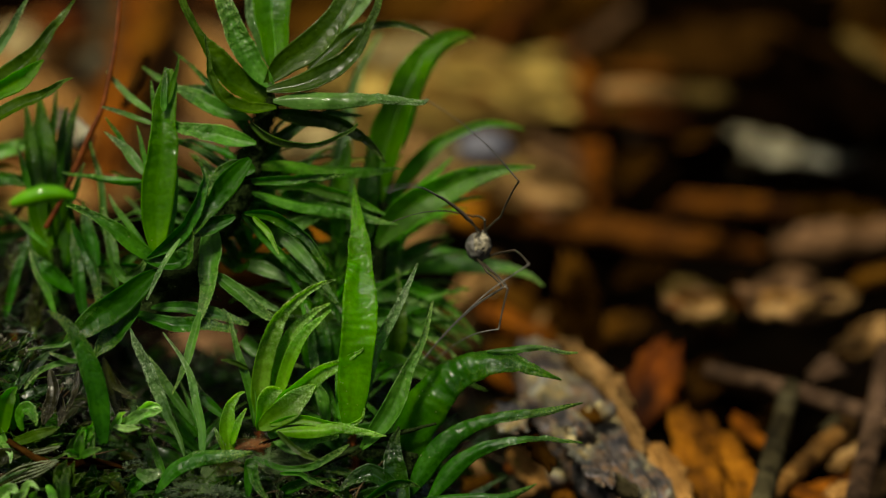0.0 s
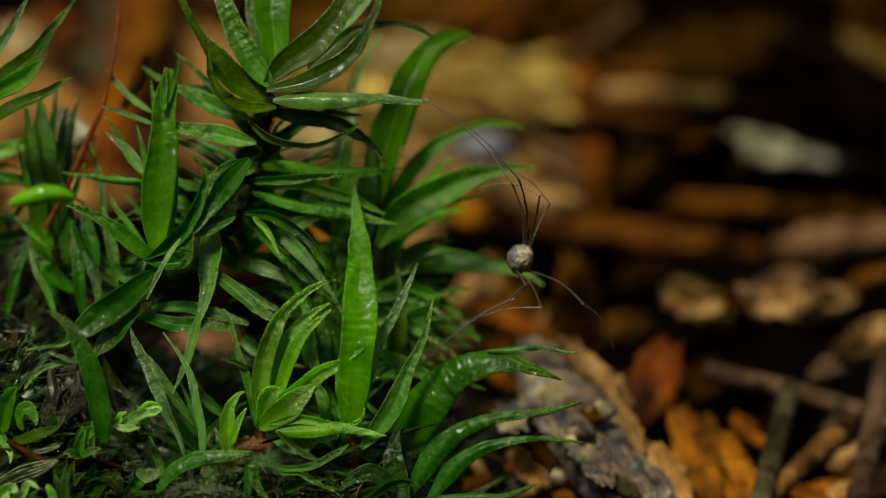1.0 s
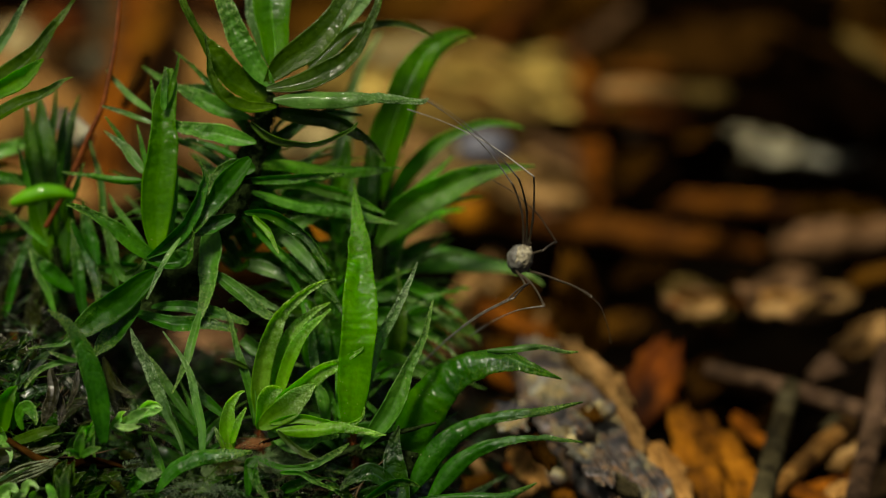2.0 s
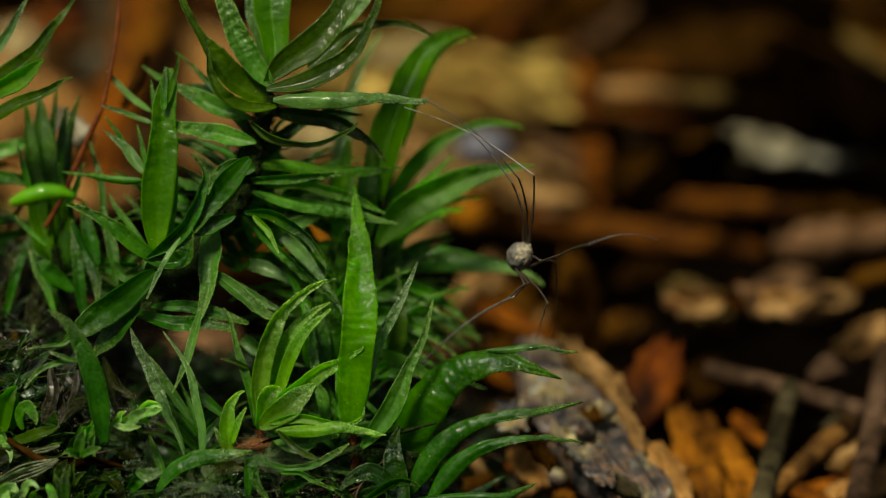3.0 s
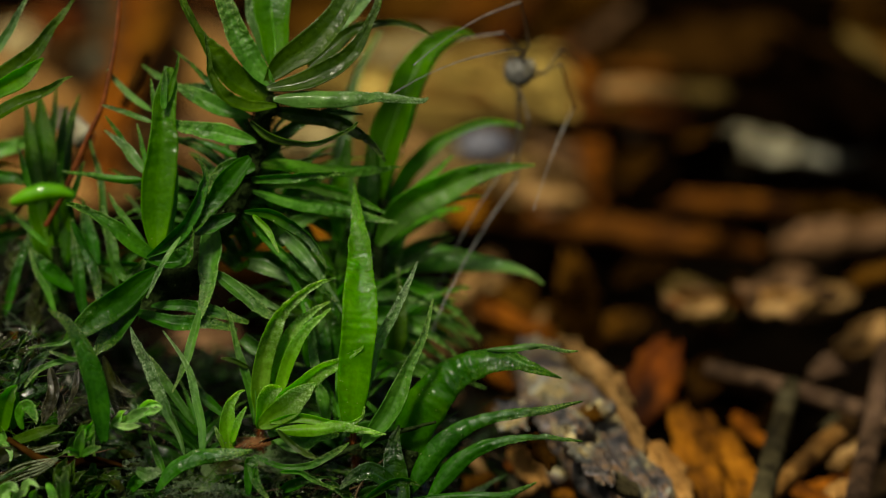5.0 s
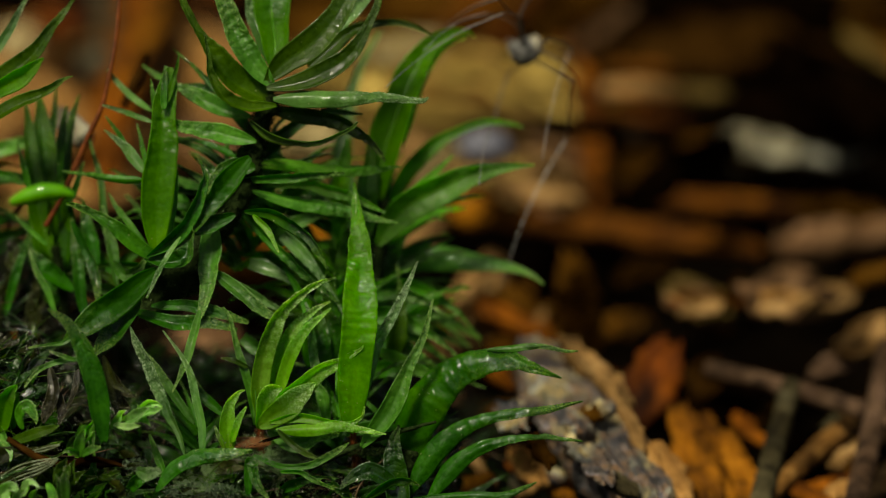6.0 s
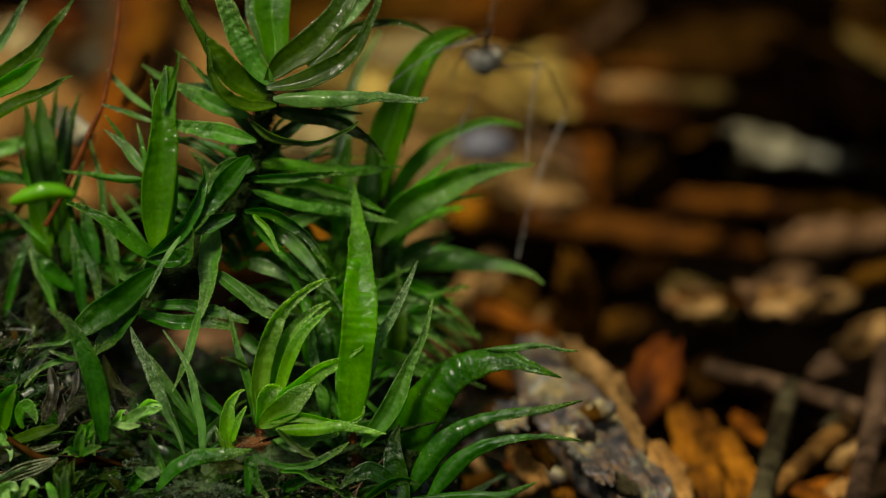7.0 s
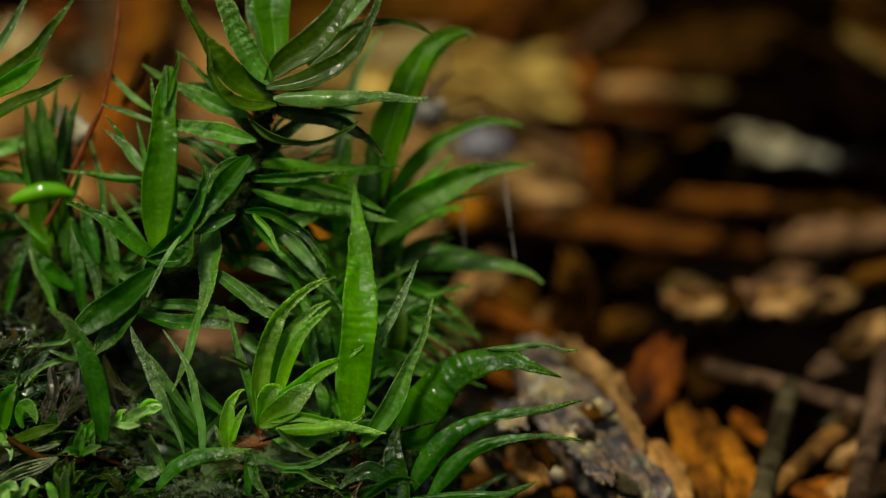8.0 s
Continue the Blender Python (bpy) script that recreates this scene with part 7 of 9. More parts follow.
# the dimmer light on this side is put into the strips' dark colour
slab("wood_strip", (7.46, 166.97, 5.00), (17.63, 158.96, 8.00), 4.0, 1.6, "umber", "strip of decayed wood with shade put into its dark brown", "wood strip", roll=30)
slab("wood_strip", (13.59, 156.10, 6.00), (22.51, 149.47, 7.00), 3.4, 1.6, "dark", "strip of decayed wood with shade put into its dark brown", "wood strip", roll=30)
slab("wood_strip", (2.04, 177.73, 4.00), (10.14, 179.75, 6.00), 4.2, 2.0, "brown", "red-brown strip of rotten wood", "wood strip", roll=25)
slab("wood_strip", (-4.50, 179.98, 4.00), (3.68, 182.32, 3.00), 3.6, 2.0, "brown", "red-brown chip of rotten wood", "wood strip", roll=25)
slab("wood_chip", (20.10, 161.48, 9.00), (22.98, 153.34, 8.00), 1.6, 1.0, "brown", "dull ochre splinter of wood", "wood chip", roll=20)
slab("wood_chip", (-16.52, 178.59, 6.00), (-15.66, 146.40, 5.00), 2.2, 1.6, "amber", "orange-brown upright stick of wood", "wood chip", roll=5)
slab("wood_chip", (-22.97, 172.35, 4.00), (-20.95, 178.85, 4.00), 3.0, 1.6, "peach", "tan flake of wood", "wood chip", roll=20)
slab("wood_chip", (-21.37, 168.49, 3.00), (-18.05, 159.08, 3.00), 3.0, 1.6, "peach", "peach-tan flake of wood", "wood chip", roll=20)
slab("wood_chip", (-15.08, 178.95, 3.00), (-10.36, 161.80, 3.00), 3.6, 1.6, "peach", "orange-brown flake of wood", "wood chip", roll=20)
slab("wood_chip", (-12.92, 161.80, 3.00), (-10.05, 156.43, 3.00), 3.0, 1.6, "pink", "rose flake of wood", "wood chip", roll=20)
slab("wood_chip", (-3.20, 144.80, 2.00), (0.43, 149.76, 3.00), 2.2, 1.4, "tan", "tan splinter of rotten wood", "wood chip", roll=20)
slab("wood_chip", (-9.95, 141.36, 3.00), (-7.71, 142.09, 3.00), 2.4, 1.4, "brown", "red-brown flake of wood", "wood chip", roll=20)
slab("wood_chip", (-26.66, 180.75, 0.50), (-17.87, 174.46, 0.50), 9.0, 1.2, "peach", "broad peach-tan flake of rotten wood", "wood chip", roll=8)
slab("wood_chip", (-18.90, 182.39, 1.00), (-9.36, 175.94, 1.00), 8.0, 1.2, "peach", "broad peach-tan flake of rotten wood", "wood chip", roll=8)
slab("wood_chip", (-15.92, 169.50, 0.50), (-4.09, 160.32, 0.50), 6.0, 1.2, "peach", "broad peach-tan flake of rotten wood", "wood chip", roll=8)
slab("wood_chip", (-22.79, 164.80, 0.50), (-14.87, 160.32, 0.50), 6.0, 1.2, "peach", "broad tan flake of rotten wood", "wood chip", roll=8)
slab("wood_chip", (-9.83, 185.77, 1.00), (-2.12, 190.46, 1.00), 6.0, 1.2, "brown", "broad brown flake of rotten wood", "wood chip", roll=8)
slab("wood_chip", (-11.47, 134.33, 2.00), (-8.84, 134.98, 2.00), 2.2, 1.4, "pink", "rose chip of wood", "wood chip", roll=20)
twig("stalk", [(-14.58, 122.00, 16.45), (-14.05, 121.38, 16.20), (-13.44, 120.73, 15.88)], [0.42, 0.46, 0.42], "pale", "short cream stalk caught in the moss", "stalk", 0.10)
twig("seta", [(-11.73, 118.26, 22.25), (-11.84, 117.56, 20.92), (-12.04, 116.92, 19.73), (-12.34, 116.38, 18.55), (-12.75, 116.07, 17.71), (-13.16, 115.75, 16.82), (-13.73, 115.30, 15.59), (-14.38, 114.90, 14.48)], [0.07, 0.08, 0.09, 0.09, 0.10, 0.10, 0.10, 0.10], "orange", "thin red-brown moss stalk", "moss stalk", 0.05, material=SETA)
twig("seta", [(-14.54, 120.69, 15.78), (-15.38, 119.13, 14.41), (-16.46, 119.57, 12.68), (-17.66, 119.56, 9.73)], [0.07, 0.08, 0.09, 0.09], "orange", "thin red-brown moss stalk", "moss stalk", 0.05, material=SETA)


# larger flakes, stalks and dead leaves on the open litter
slab("bark_flake", (9.63, 134.25, 5.00), (12.51, 131.10, 4.50), 1.57, 0.80, "bronze", "dull ochre flake of bark on dark soil", "bark flake", roll=52, ragged=0.35)
slab("bark_flake", (12.29, 131.57, 5.00), (15.64, 133.26, 5.50), 1.76, 0.90, "pink", "pinkish-tan flake of bark", "bark flake", roll=52, ragged=0.30)
slab("bark_flake", (14.21, 129.62, 5.50), (17.15, 131.92, 5.50), 1.22, 0.80, "tan", "tan splintered flake of bark", "bark flake", roll=55, ragged=0.35)
slab("bark_flake", (10.41, 131.21, 4.00), (12.44, 131.54, 4.00), 0.57, 0.50, "russet", "thin red-brown flake of bark", "bark flake", roll=40, ragged=0.40)
slab("bark_flake", (15.87, 126.48, 5.00), (18.59, 128.34, 5.50), 1.42, 0.80, "tan", "tan flake of bark", "bark flake", roll=50, ragged=0.35)
slab("bark_flake", (14.77, 126.52, 4.00), (17.52, 127.74, 4.50), 0.92, 0.70, "mauve", "dull grey-brown flake of bark", "bark flake", roll=45, ragged=0.35)
slab("bark_flake", (17.20, 134.25, 5.00), (19.58, 135.98, 5.00), 0.87, 0.70, "brown", "dark brown flake of bark", "bark flake", roll=45, ragged=0.35)
slab("bark_flake", (7.51, 137.26, 4.00), (10.10, 139.39, 4.00), 1.14, 0.70, "umber", "dusky brown flake of bark", "bark flake", roll=45, ragged=0.35)
slab("dead_leaf", (9.02, 124.89, 6.00), (7.44, 122.61, 3.50), 2.06, 0.35, "ember", "curled deep orange-red dead leaf", "dead leaf", roll=-25, ragged=0.30)
# umber instead of rust: the colour itself makes this leaf look shaded
slab("dead_leaf", (11.03, 127.12, 4.50), (9.97, 124.75, 3.50), 1.59, 0.35, "umber", "rusty dead leaf with shade put into its dark colour", "dead leaf", roll=-10, ragged=0.30)
slab("dead_leaf", (9.10, 120.68, 5.20), (10.11, 115.32, 3.20), 1.42, 0.35, "marigold", "bright amber dead leaf with dark holes", "dead leaf", roll=8, ragged=0.40, nx=34, ny=14)
slab("dead_leaf", (10.27, 121.45, 4.40), (10.93, 115.50, 3.00), 0.99, 0.35, "marigold", "amber dead leaf, ragged and stained", "dead leaf", roll=2, ragged=0.45)
slab("dead_leaf", (10.91, 119.77, 4.40), (11.50, 114.88, 3.40), 1.03, 0.35, "marigold", "narrow amber dead leaf", "dead leaf", roll=5, ragged=0.40)
slab("bark_flake", (7.68, 115.85, 5.50), (8.96, 113.30, 4.00), 1.72, 0.60, "peach", "rosy peach flake of bark", "bark flake", roll=0, ragged=0.30)
twig("twig", [(10.45, 124.17, 5.20), (13.61, 122.11, 5.20), (17.37, 118.61, 5.20)], [0.34, 0.38, 0.38], "mauve", "pinkish-brown twig lying across the litter", "twig")
twig("twig", [(11.67, 114.44, 3.60), (13.56, 117.73, 3.80), (15.84, 121.74, 3.80)], [0.34, 0.39, 0.42], "peach", "tan stalk lying on wood litter", "twig")
twig("twig", [(13.59, 121.91, 5.40), (12.63, 117.93, 4.60), (11.75, 114.25, 3.80)], [0.40, 0.43, 0.44], "dim", "dull grey twig on the litter", "twig")
twig("twig", [(17.68, 124.58, 6.00), (16.41, 118.64, 5.00), (15.16, 113.55, 4.00)], [0.42, 0.45, 0.46], "mauve", "pale rosy-grey stalk on the litter", "twig")
slab("wood_chip", (14.72, 120.26, 3.00), (16.36, 118.37, 3.00), 0.74, 0.50, "brown", "brown loose chip of rotten wood", "wood chip", roll=30, ragged=0.50)
slab("wood_chip", (11.57, 123.54, 3.40), (12.52, 121.07, 3.20), 0.67, 0.50, "amber", "orange loose chip of rotten wood", "wood chip", roll=30, ragged=0.50)
slab("wood_chip", (13.71, 116.79, 3.00), (15.74, 118.64, 3.00), 0.73, 0.50, "amber", "orange-brown loose chip of rotten wood", "wood chip", roll=30, ragged=0.50)
slab("wood_chip", (13.75, 125.18, 3.20), (12.19, 122.86, 3.20), 0.59, 0.50, "umber", "dark brown loose chip of rotten wood", "wood chip", roll=30, ragged=0.50)
slab("wood_chip", (15.04, 123.33, 3.00), (16.67, 124.78, 3.00), 0.59, 0.50, "dim", "grey-brown loose chip of rotten wood", "wood chip", roll=30, ragged=0.50)
slab("wood_chip", (16.08, 117.68, 2.60), (17.78, 120.90, 2.60), 0.87, 0.50, "tan", "tan loose chip of rotten wood", "wood chip", roll=30, ragged=0.50)
slab("wood_chip", (7.57, 133.11, 3.00), (8.92, 135.76, 3.00), 0.72, 0.50, "umber", "dark brown loose chip of rotten wood", "wood chip", roll=30, ragged=0.50)
slab("wood_chip", (5.29, 132.29, 7.00), (5.85, 129.30, 3.50), 1.83, 1.40, "brown", "brown blocky piece of wood", "wood chip", roll=0, ragged=0.30)
slab("wood_chip", (1.44, 131.57, 5.00), (4.20, 129.05, 4.60), 0.94, 0.80, "amber", "orange chip of wood", "wood chip", roll=45, ragged=0.40)
slab("wood_chip", (1.51, 126.56, 4.60), (2.95, 124.54, 4.20), 0.82, 0.60, "amber", "orange chip of wood", "wood chip", roll=40, ragged=0.40)
slab("wood_chip", (2.58, 116.93, 4.80), (3.81, 115.15, 4.20), 0.97, 0.50, "peach", "pale peach chip of wood", "wood chip", roll=20, ragged=0.40)
slab("wood_chip", (3.27, 118.78, 4.00), (4.78, 115.39, 3.40), 0.94, 0.50, "marigold", "amber chip of wood", "wood chip", roll=10, ragged=0.40)
slab("wood_chip", (0.38, 131.57, 5.00), (2.31, 135.01, 6.00), 1.05, 0.70, "tan", "tan splinter of rotten wood", "wood chip", roll=30, ragged=0.35)
slab("wood_chip", (-15.31, 179.78, 6.00), (-15.15, 157.89, 5.00), 1.30, 1.20, "orange", "bright orange upright splinter of wood", "wood chip", roll=0, ragged=0.30)
slab("wood_chip", (-19.27, 179.78, 6.00), (-16.31, 165.98, 5.00), 1.14, 1.00, "grey", "grey-green splinter of wood", "wood chip", roll=0, ragged=0.30)
slab("wood_chip", (-21.35, 175.86, 5.50), (-18.52, 170.44, 5.50), 1.57, 0.80, "ember", "red-orange flake of wood", "wood chip", roll=50, ragged=0.30)
slab("wood_chip", (-25.26, 172.34, 6.50), (-21.51, 171.47, 6.50), 1.85, 0.80, "dark", "black flake standing in for deep shade behind the moss", "wood chip", roll=50, ragged=0.30)
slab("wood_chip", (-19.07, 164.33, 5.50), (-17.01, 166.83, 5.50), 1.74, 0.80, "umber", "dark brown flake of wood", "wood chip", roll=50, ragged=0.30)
# black strips added in place of the deep shade of the gaps
slab("wood_strip", (9.92, 170.04, 7.00), (20.64, 165.67, 7.50), 2.33, 1.00, "dark", "black strip standing in for deep shade between pieces of wood", "wood strip", roll=50, ragged=0.30)
slab("wood_strip", (15.68, 161.92, 8.00), (21.10, 143.13, 8.00), 2.30, 1.00, "dark", "black strip standing in for deep shade between pieces of wood", "wood strip", roll=50, ragged=0.30)
slab("wood_chip", (19.28, 156.81, 9.50), (21.42, 151.92, 9.00), 0.81, 0.60, "bronze", "dull ochre splinter of wood", "wood chip", roll=45, ragged=0.30)
slab("wood_chip", (20.23, 162.82, 9.50), (22.76, 162.52, 9.00), 0.85, 0.60, "umber", "dark splinter of wood", "wood chip", roll=45, ragged=0.30)
twig("seta_capsule", [(-11.36, 123.75, 18.34), (-11.70, 122.83, 17.57), (-12.18, 122.11, 16.74)], [0.12, 0.26, 0.10], "umber", "dark green-brown moss capsule behind the shoots", "moss capsule", 0.1)
slab("wood_chip", (13.24, 116.52, 3.40), (14.48, 115.06, 3.20), 0.76, 0.50, "amber", "orange chip of wood", "wood chip", roll=20, ragged=0.40)
slab("wood_chip", (14.90, 118.99, 3.20), (16.40, 120.71, 3.40), 0.66, 0.50, "tan", "tan chip of wood", "wood chip", roll=30, ragged=0.45)
slab("wood_chip", (14.24, 115.83, 3.20), (15.80, 117.39, 3.20), 0.73, 0.50, "peach", "peach-tan chip of wood", "wood chip", roll=30, ragged=0.45)
slab("wood_chip", (16.73, 120.71, 3.40), (18.23, 123.06, 3.60), 0.75, 0.50, "tan", "tan chip of wood", "wood chip", roll=30, ragged=0.45)
slab("wood_chip", (-5.59, 164.65, 4.50), (0.77, 169.14, 4.50), 3.50, 0.80, "straw", "pale cream flake of rotten wood", "wood chip", roll=45, ragged=0.30)
slab("wood_chip", (-8.66, 156.74, 4.50), (-3.92, 154.36, 4.50), 1.92, 0.80, "straw", "pale cream flake of rotten wood", "wood chip", roll=45, ragged=0.30)
slab("wood_chip", (-3.36, 153.89, 5.00), (-0.11, 150.48, 5.00), 1.61, 0.80, "tan", "tan flake of rotten wood", "wood chip", roll=45, ragged=0.30)
slab("wood_chip", (-7.50, 143.77, 8.00), (-4.73, 146.23, 8.00), 1.58, 0.80, "cream", "broad cream flake of rotten wood", "wood chip", roll=50, ragged=0.30)
slab("wood_chip", (-5.05, 156.58, 7.00), (-2.55, 154.75, 7.00), 1.64, 0.80, "ochre", "pale ochre flake of rotten wood", "wood chip", roll=50, ragged=0.30)
slab("wood_chip", (-1.56, 142.31, 7.00), (0.41, 146.80, 7.00), 0.87, 0.70, "cream", "narrow cream splinter of rotten wood", "wood chip", roll=50, ragged=0.35)
slab("bark_flake", (-21.61, 171.68, 6.00), (-19.20, 169.14, 6.00), 1.54, 0.80, "ember", "red-orange flake of bark behind the moss", "bark flake", roll=50, ragged=0.30)
slab("bark_flake", (-22.64, 165.44, 6.00), (-21.05, 167.27, 6.00), 1.74, 0.80, "cream", "pale pinkish-cream flake of wood", "bark flake", roll=50, ragged=0.30)
slab("wood_strip", (-14.76, 174.53, 7.00), (-15.11, 154.37, 7.00), 1.15, 0.80, "orange", "bright orange strip of wood behind the moss", "wood strip", roll=45, ragged=0.20)
slab("bark_flake", (-17.84, 160.45, 6.50), (-16.58, 162.59, 6.50), 1.47, 0.80, "grey", "grey-brown flake of bark", "bark flake", roll=50, ragged=0.30)
slab("wood_strip", (-18.49, 175.86, 6.00), (-17.10, 166.76, 6.00), 0.77, 0.60, "dim", "grey-green splinter of wood", "wood strip", roll=45, ragged=0.30)
slab("wood_chip", (-3.63, 161.12, 7.00), (0.17, 163.69, 7.00), 1.30, 0.80, "cream", "cream flake of rotten wood", "wood chip", roll=50, ragged=0.30)
# two more black strips that stand in for shaded gaps
slab("wood_strip", (7.92, 137.02, 8.00), (13.38, 144.40, 8.00), 1.74, 0.80, "dark", "black strip standing in for deep shade between pieces of wood", "wood strip", roll=50, ragged=0.30)
slab("wood_strip", (4.56, 147.30, 8.00), (8.36, 145.63, 8.00), 0.88, 0.80, "dark", "black strip standing in for deep shade between pieces of wood", "wood strip", roll=50, ragged=0.30)
slab("wood_strip", (-4.22, 168.32, 6.00), (3.45, 163.28, 6.00), 0.75, 0.70, "straw", "long straw-coloured splinter of rotten wood", "wood strip", roll=50, ragged=0.25)
slab("wood_strip", (-2.37, 161.33, 6.00), (6.03, 159.43, 6.00), 0.56, 0.70, "ochre", "long ochre splinter of rotten wood", "wood strip", roll=50, ragged=0.25)
slab("wood_strip", (-2.85, 156.35, 6.50), (5.41, 153.11, 6.50), 0.54, 0.70, "straw", "long straw-coloured splinter of rotten wood", "wood strip", roll=50, ragged=0.25)
slab("wood_strip", (-0.40, 163.00, 6.50), (6.29, 155.07, 6.50), 0.45, 0.70, "straw", "long straw-coloured splinter of rotten wood", "wood strip", roll=50, ragged=0.25)
slab("wood_strip", (-2.48, 149.99, 7.00), (3.20, 150.33, 7.00), 0.48, 0.70, "straw", "straw-coloured splinter of rotten wood", "wood strip", roll=50, ragged=0.25)
slab("wood_chip", (3.08, 143.51, 6.00), (6.19, 141.96, 6.00), 0.91, 0.60, "tan", "short cream wood splinter", "wood chip", roll=45, ragged=0.35)
slab("wood_chip", (0.03, 145.32, 4.50), (3.48, 144.09, 4.50), 1.5, 1.0, "orange", "orange splinter on a strip of wood", "wood chip", roll=30, ragged=0.4)


def heap(at, spread, count, looks, seed, size=(1.5, 4.5), turn=(0.0, 0.5)):
    """Loose splinters lying over one another about a place."""
    rnd = random.Random(seed)
    c = Vector(at)
    for i in range(count):
        p = c + Vector((rnd.gauss(0, spread[0]), rnd.gauss(0, spread[1]), rnd.gauss(0, 0.2)))
        an, L_ = rnd.gauss(*turn), rnd.uniform(*size)
        h = Vector((math.cos(an), math.sin(an), rnd.gauss(0, 0.22))) * L_ / 2
        slab("litter_splinter", p - h, p + h, rnd.uniform(0.3, 1.1), rnd.uniform(0.25, 0.7), rnd.choice(looks), "small loose splinter of decayed wood", "wood chip", roll=rnd.uniform(0, 45), ragged=0.5, group="loose litter", nx=12, ny=5)


heap((10.87, 130.01, 5.60), (1.0, 0.5), 7, ("tan", "amber", "pink", "russet"), 61, size=(0.9, 2.4), turn=(-0.3, 0.5))
heap((14.78, 129.61, 6.00), (1.3, 0.5), 9, ("tan", "peach", "pink", "brown"), 62, size=(0.9, 2.6), turn=(0.2, 0.5))
heap((4.47, 152.20, 3.00), (1.2, 2.0), 6, ("tan", "tan", "brown", "pink"), 65)
heap((4.74, 115.48, 6.80), (1.2, 1.4), 8, ("lichen", "lichen", "brown"), 66, size=(0.8, 2.0), turn=(-1.0, 0.6))
heap((3.31, 116.12, 4.00), (1.2, 1.2), 8, ("lichen", "brown", "tan", "rust"), 67, size=(0.8, 2.2), turn=(-1.0, 0.8))
heap((12.23, 147.93, 3.50), (4.0, 1.0), 4, ("brown", "dark", "rust"), 68, turn=(0.0, 0.15))
heap((3.38, 166.26, 4.00), (3.5, 4.0), 9, ("ochre", "tan", "ochre", "rust"), 69, size=(3.0, 8.0), turn=(-0.3, 0.2))
heap((10.24, 159.17, 4.00), (2.2, 2.0), 6, ("dark", "dark", "brown", "dark"), 70)
heap((5.47, 178.85, 4.00), (3.0, 5.0), 10, ("brown", "rust", "brown", "dim"), 71, size=(3, 9), turn=(0.8, 0.3))
heap((16.95, 159.80, 6.00), (4.0, 5.0), 7, ("umber", "dark", "umber"), 72, size=(3, 9), turn=(-0.2, 0.2))
heap((17.03, 156.86, 3.50), (2.0, 1.5), 7, ("pale", "grey", "dim"), 73, size=(1.0, 3.0), turn=(0, 0.2))
heap((2.89, 133.18, 4.00), (1.3, 2.0), 10, ("orange", "tan", "brown"), 74, turn=(1.0, 0.5))
heap((-22.24, 175.82, 2.00), (4.0, 8.0), 12, ("amber", "peach", "peach", "pink"), 76, size=(3, 9), turn=(1.0, 0.5))
heap((-13.73, 172.71, 2.00), (4.0, 8.0), 14, ("amber", "peach", "amber", "pink"), 77, size=(3, 9), turn=(0.6, 0.6))


def scatter_litter():
    """Loose crumbs, needles and splinters between the larger pieces."""
    rnd = random.Random(5)
    kinds = ["brown", "dark", "brown", "orange", "tan", "dark", "ochre", "pink"]
    for i in range(150):
        x, y = rnd.uniform(-34, 40), rnd.uniform(118, 235)
        if x > 4 and rnd.random() < 0.35:
            continue
        L_, w = rnd.uniform(3, 9), rnd.uniform(0.6, 2.2)
        an = rnd.gauss(0, 0.7)
        z = ground_height(x, y) + 0.6 + rnd.uniform(0, 0.8)
        dx, dy = math.cos(an) * L_ / 2, math.sin(an) * L_ / 2
        dz = rnd.gauss(0, 0.6)
        # to the right mostly dark looks, the gap shade put into the wood
        k = rnd.choice(kinds if x < 3 else ("dark", "dark", "brown", "dark", "rust"))
        slab("litter_splinter", (x - dx, y - dy, z - dz), (x + dx, y + dy, z + dz), w, rnd.uniform(0.5, 1.1), k, "small loose splinter of decayed wood", "wood chip", roll=rnd.uniform(-35, 35), group="loose litter", nx=10, ny=4)


scatter_litter()


def far_litter():
    """The same wood litter going on all round, past the part that is seen closely."""
    rnd = random.Random(9)
    templates = []
    for k in range(6):
        me = slab_mesh("litter_template", 6.0, 1.6, 0.9, WOOD["brown"], 200 + k, 0.4, 8, 4)
        templates.append(([v.co.copy() for v in me.vertices], [tuple(q.vertices) for q in me.polygons]))
        bpy.data.meshes.remove(me)
    for look_, count in (("brown", 500), ("dark", 400), ("tan", 160), ("rust", 160), ("dim", 160)):
        verts, faces = [], []
        for i in range(count):
            x, y = rnd.uniform(-230, 230), rnd.uniform(-60, 380)
            if -42 < x < 48 and 92 < y < 245:
                continue
            if abs(x) < 25 and -20 < y < 95:
                continue
            v, f = rnd.choice(templates)
            m = Matrix.Translation(Vector((x, y, ground_height(x, y) + 0.8)) * MM) @ Euler((rnd.uniform(-0.5, 0.5), rnd.gauss(0, 0.12), rnd.uniform(0, 6.28))).to_matrix().to_4x4() @ Matrix.Diagonal((rnd.uniform(0.6, 2.4), rnd.uniform(0.6, 2.2), 1.2, 1))
            k = len(verts)
            verts += [m @ q for q in v]
            faces += [tuple(j + k for j in q) for q in f]
        tagged(new("wood_litter", mesh_of("wood_litter", verts, faces, WOOD[look_])), "loose brown wood litter strewn over the soil", "litter", kind="stuff")


far_litter()

# brown crumbs between the twigs
heap((5.35, 131.87, 4.00), (0.7, 1.2), 5, ("amber", "rust", "rust"), 94, turn=(1.5, 0.2))
heap((-1.20, 154.72, 3.00), (2.0, 3.0), 8, ("tan", "ochre", "pink"), 95, size=(2.5, 6.0), turn=(0.3, 0.3))
slab("wood_chip", (-8.57, 154.74, 4.00), (-4.01, 158.27, 4.00), 3.4, 1.4, "straw", "pale cream splinter of wood", "wood chip", roll=15)
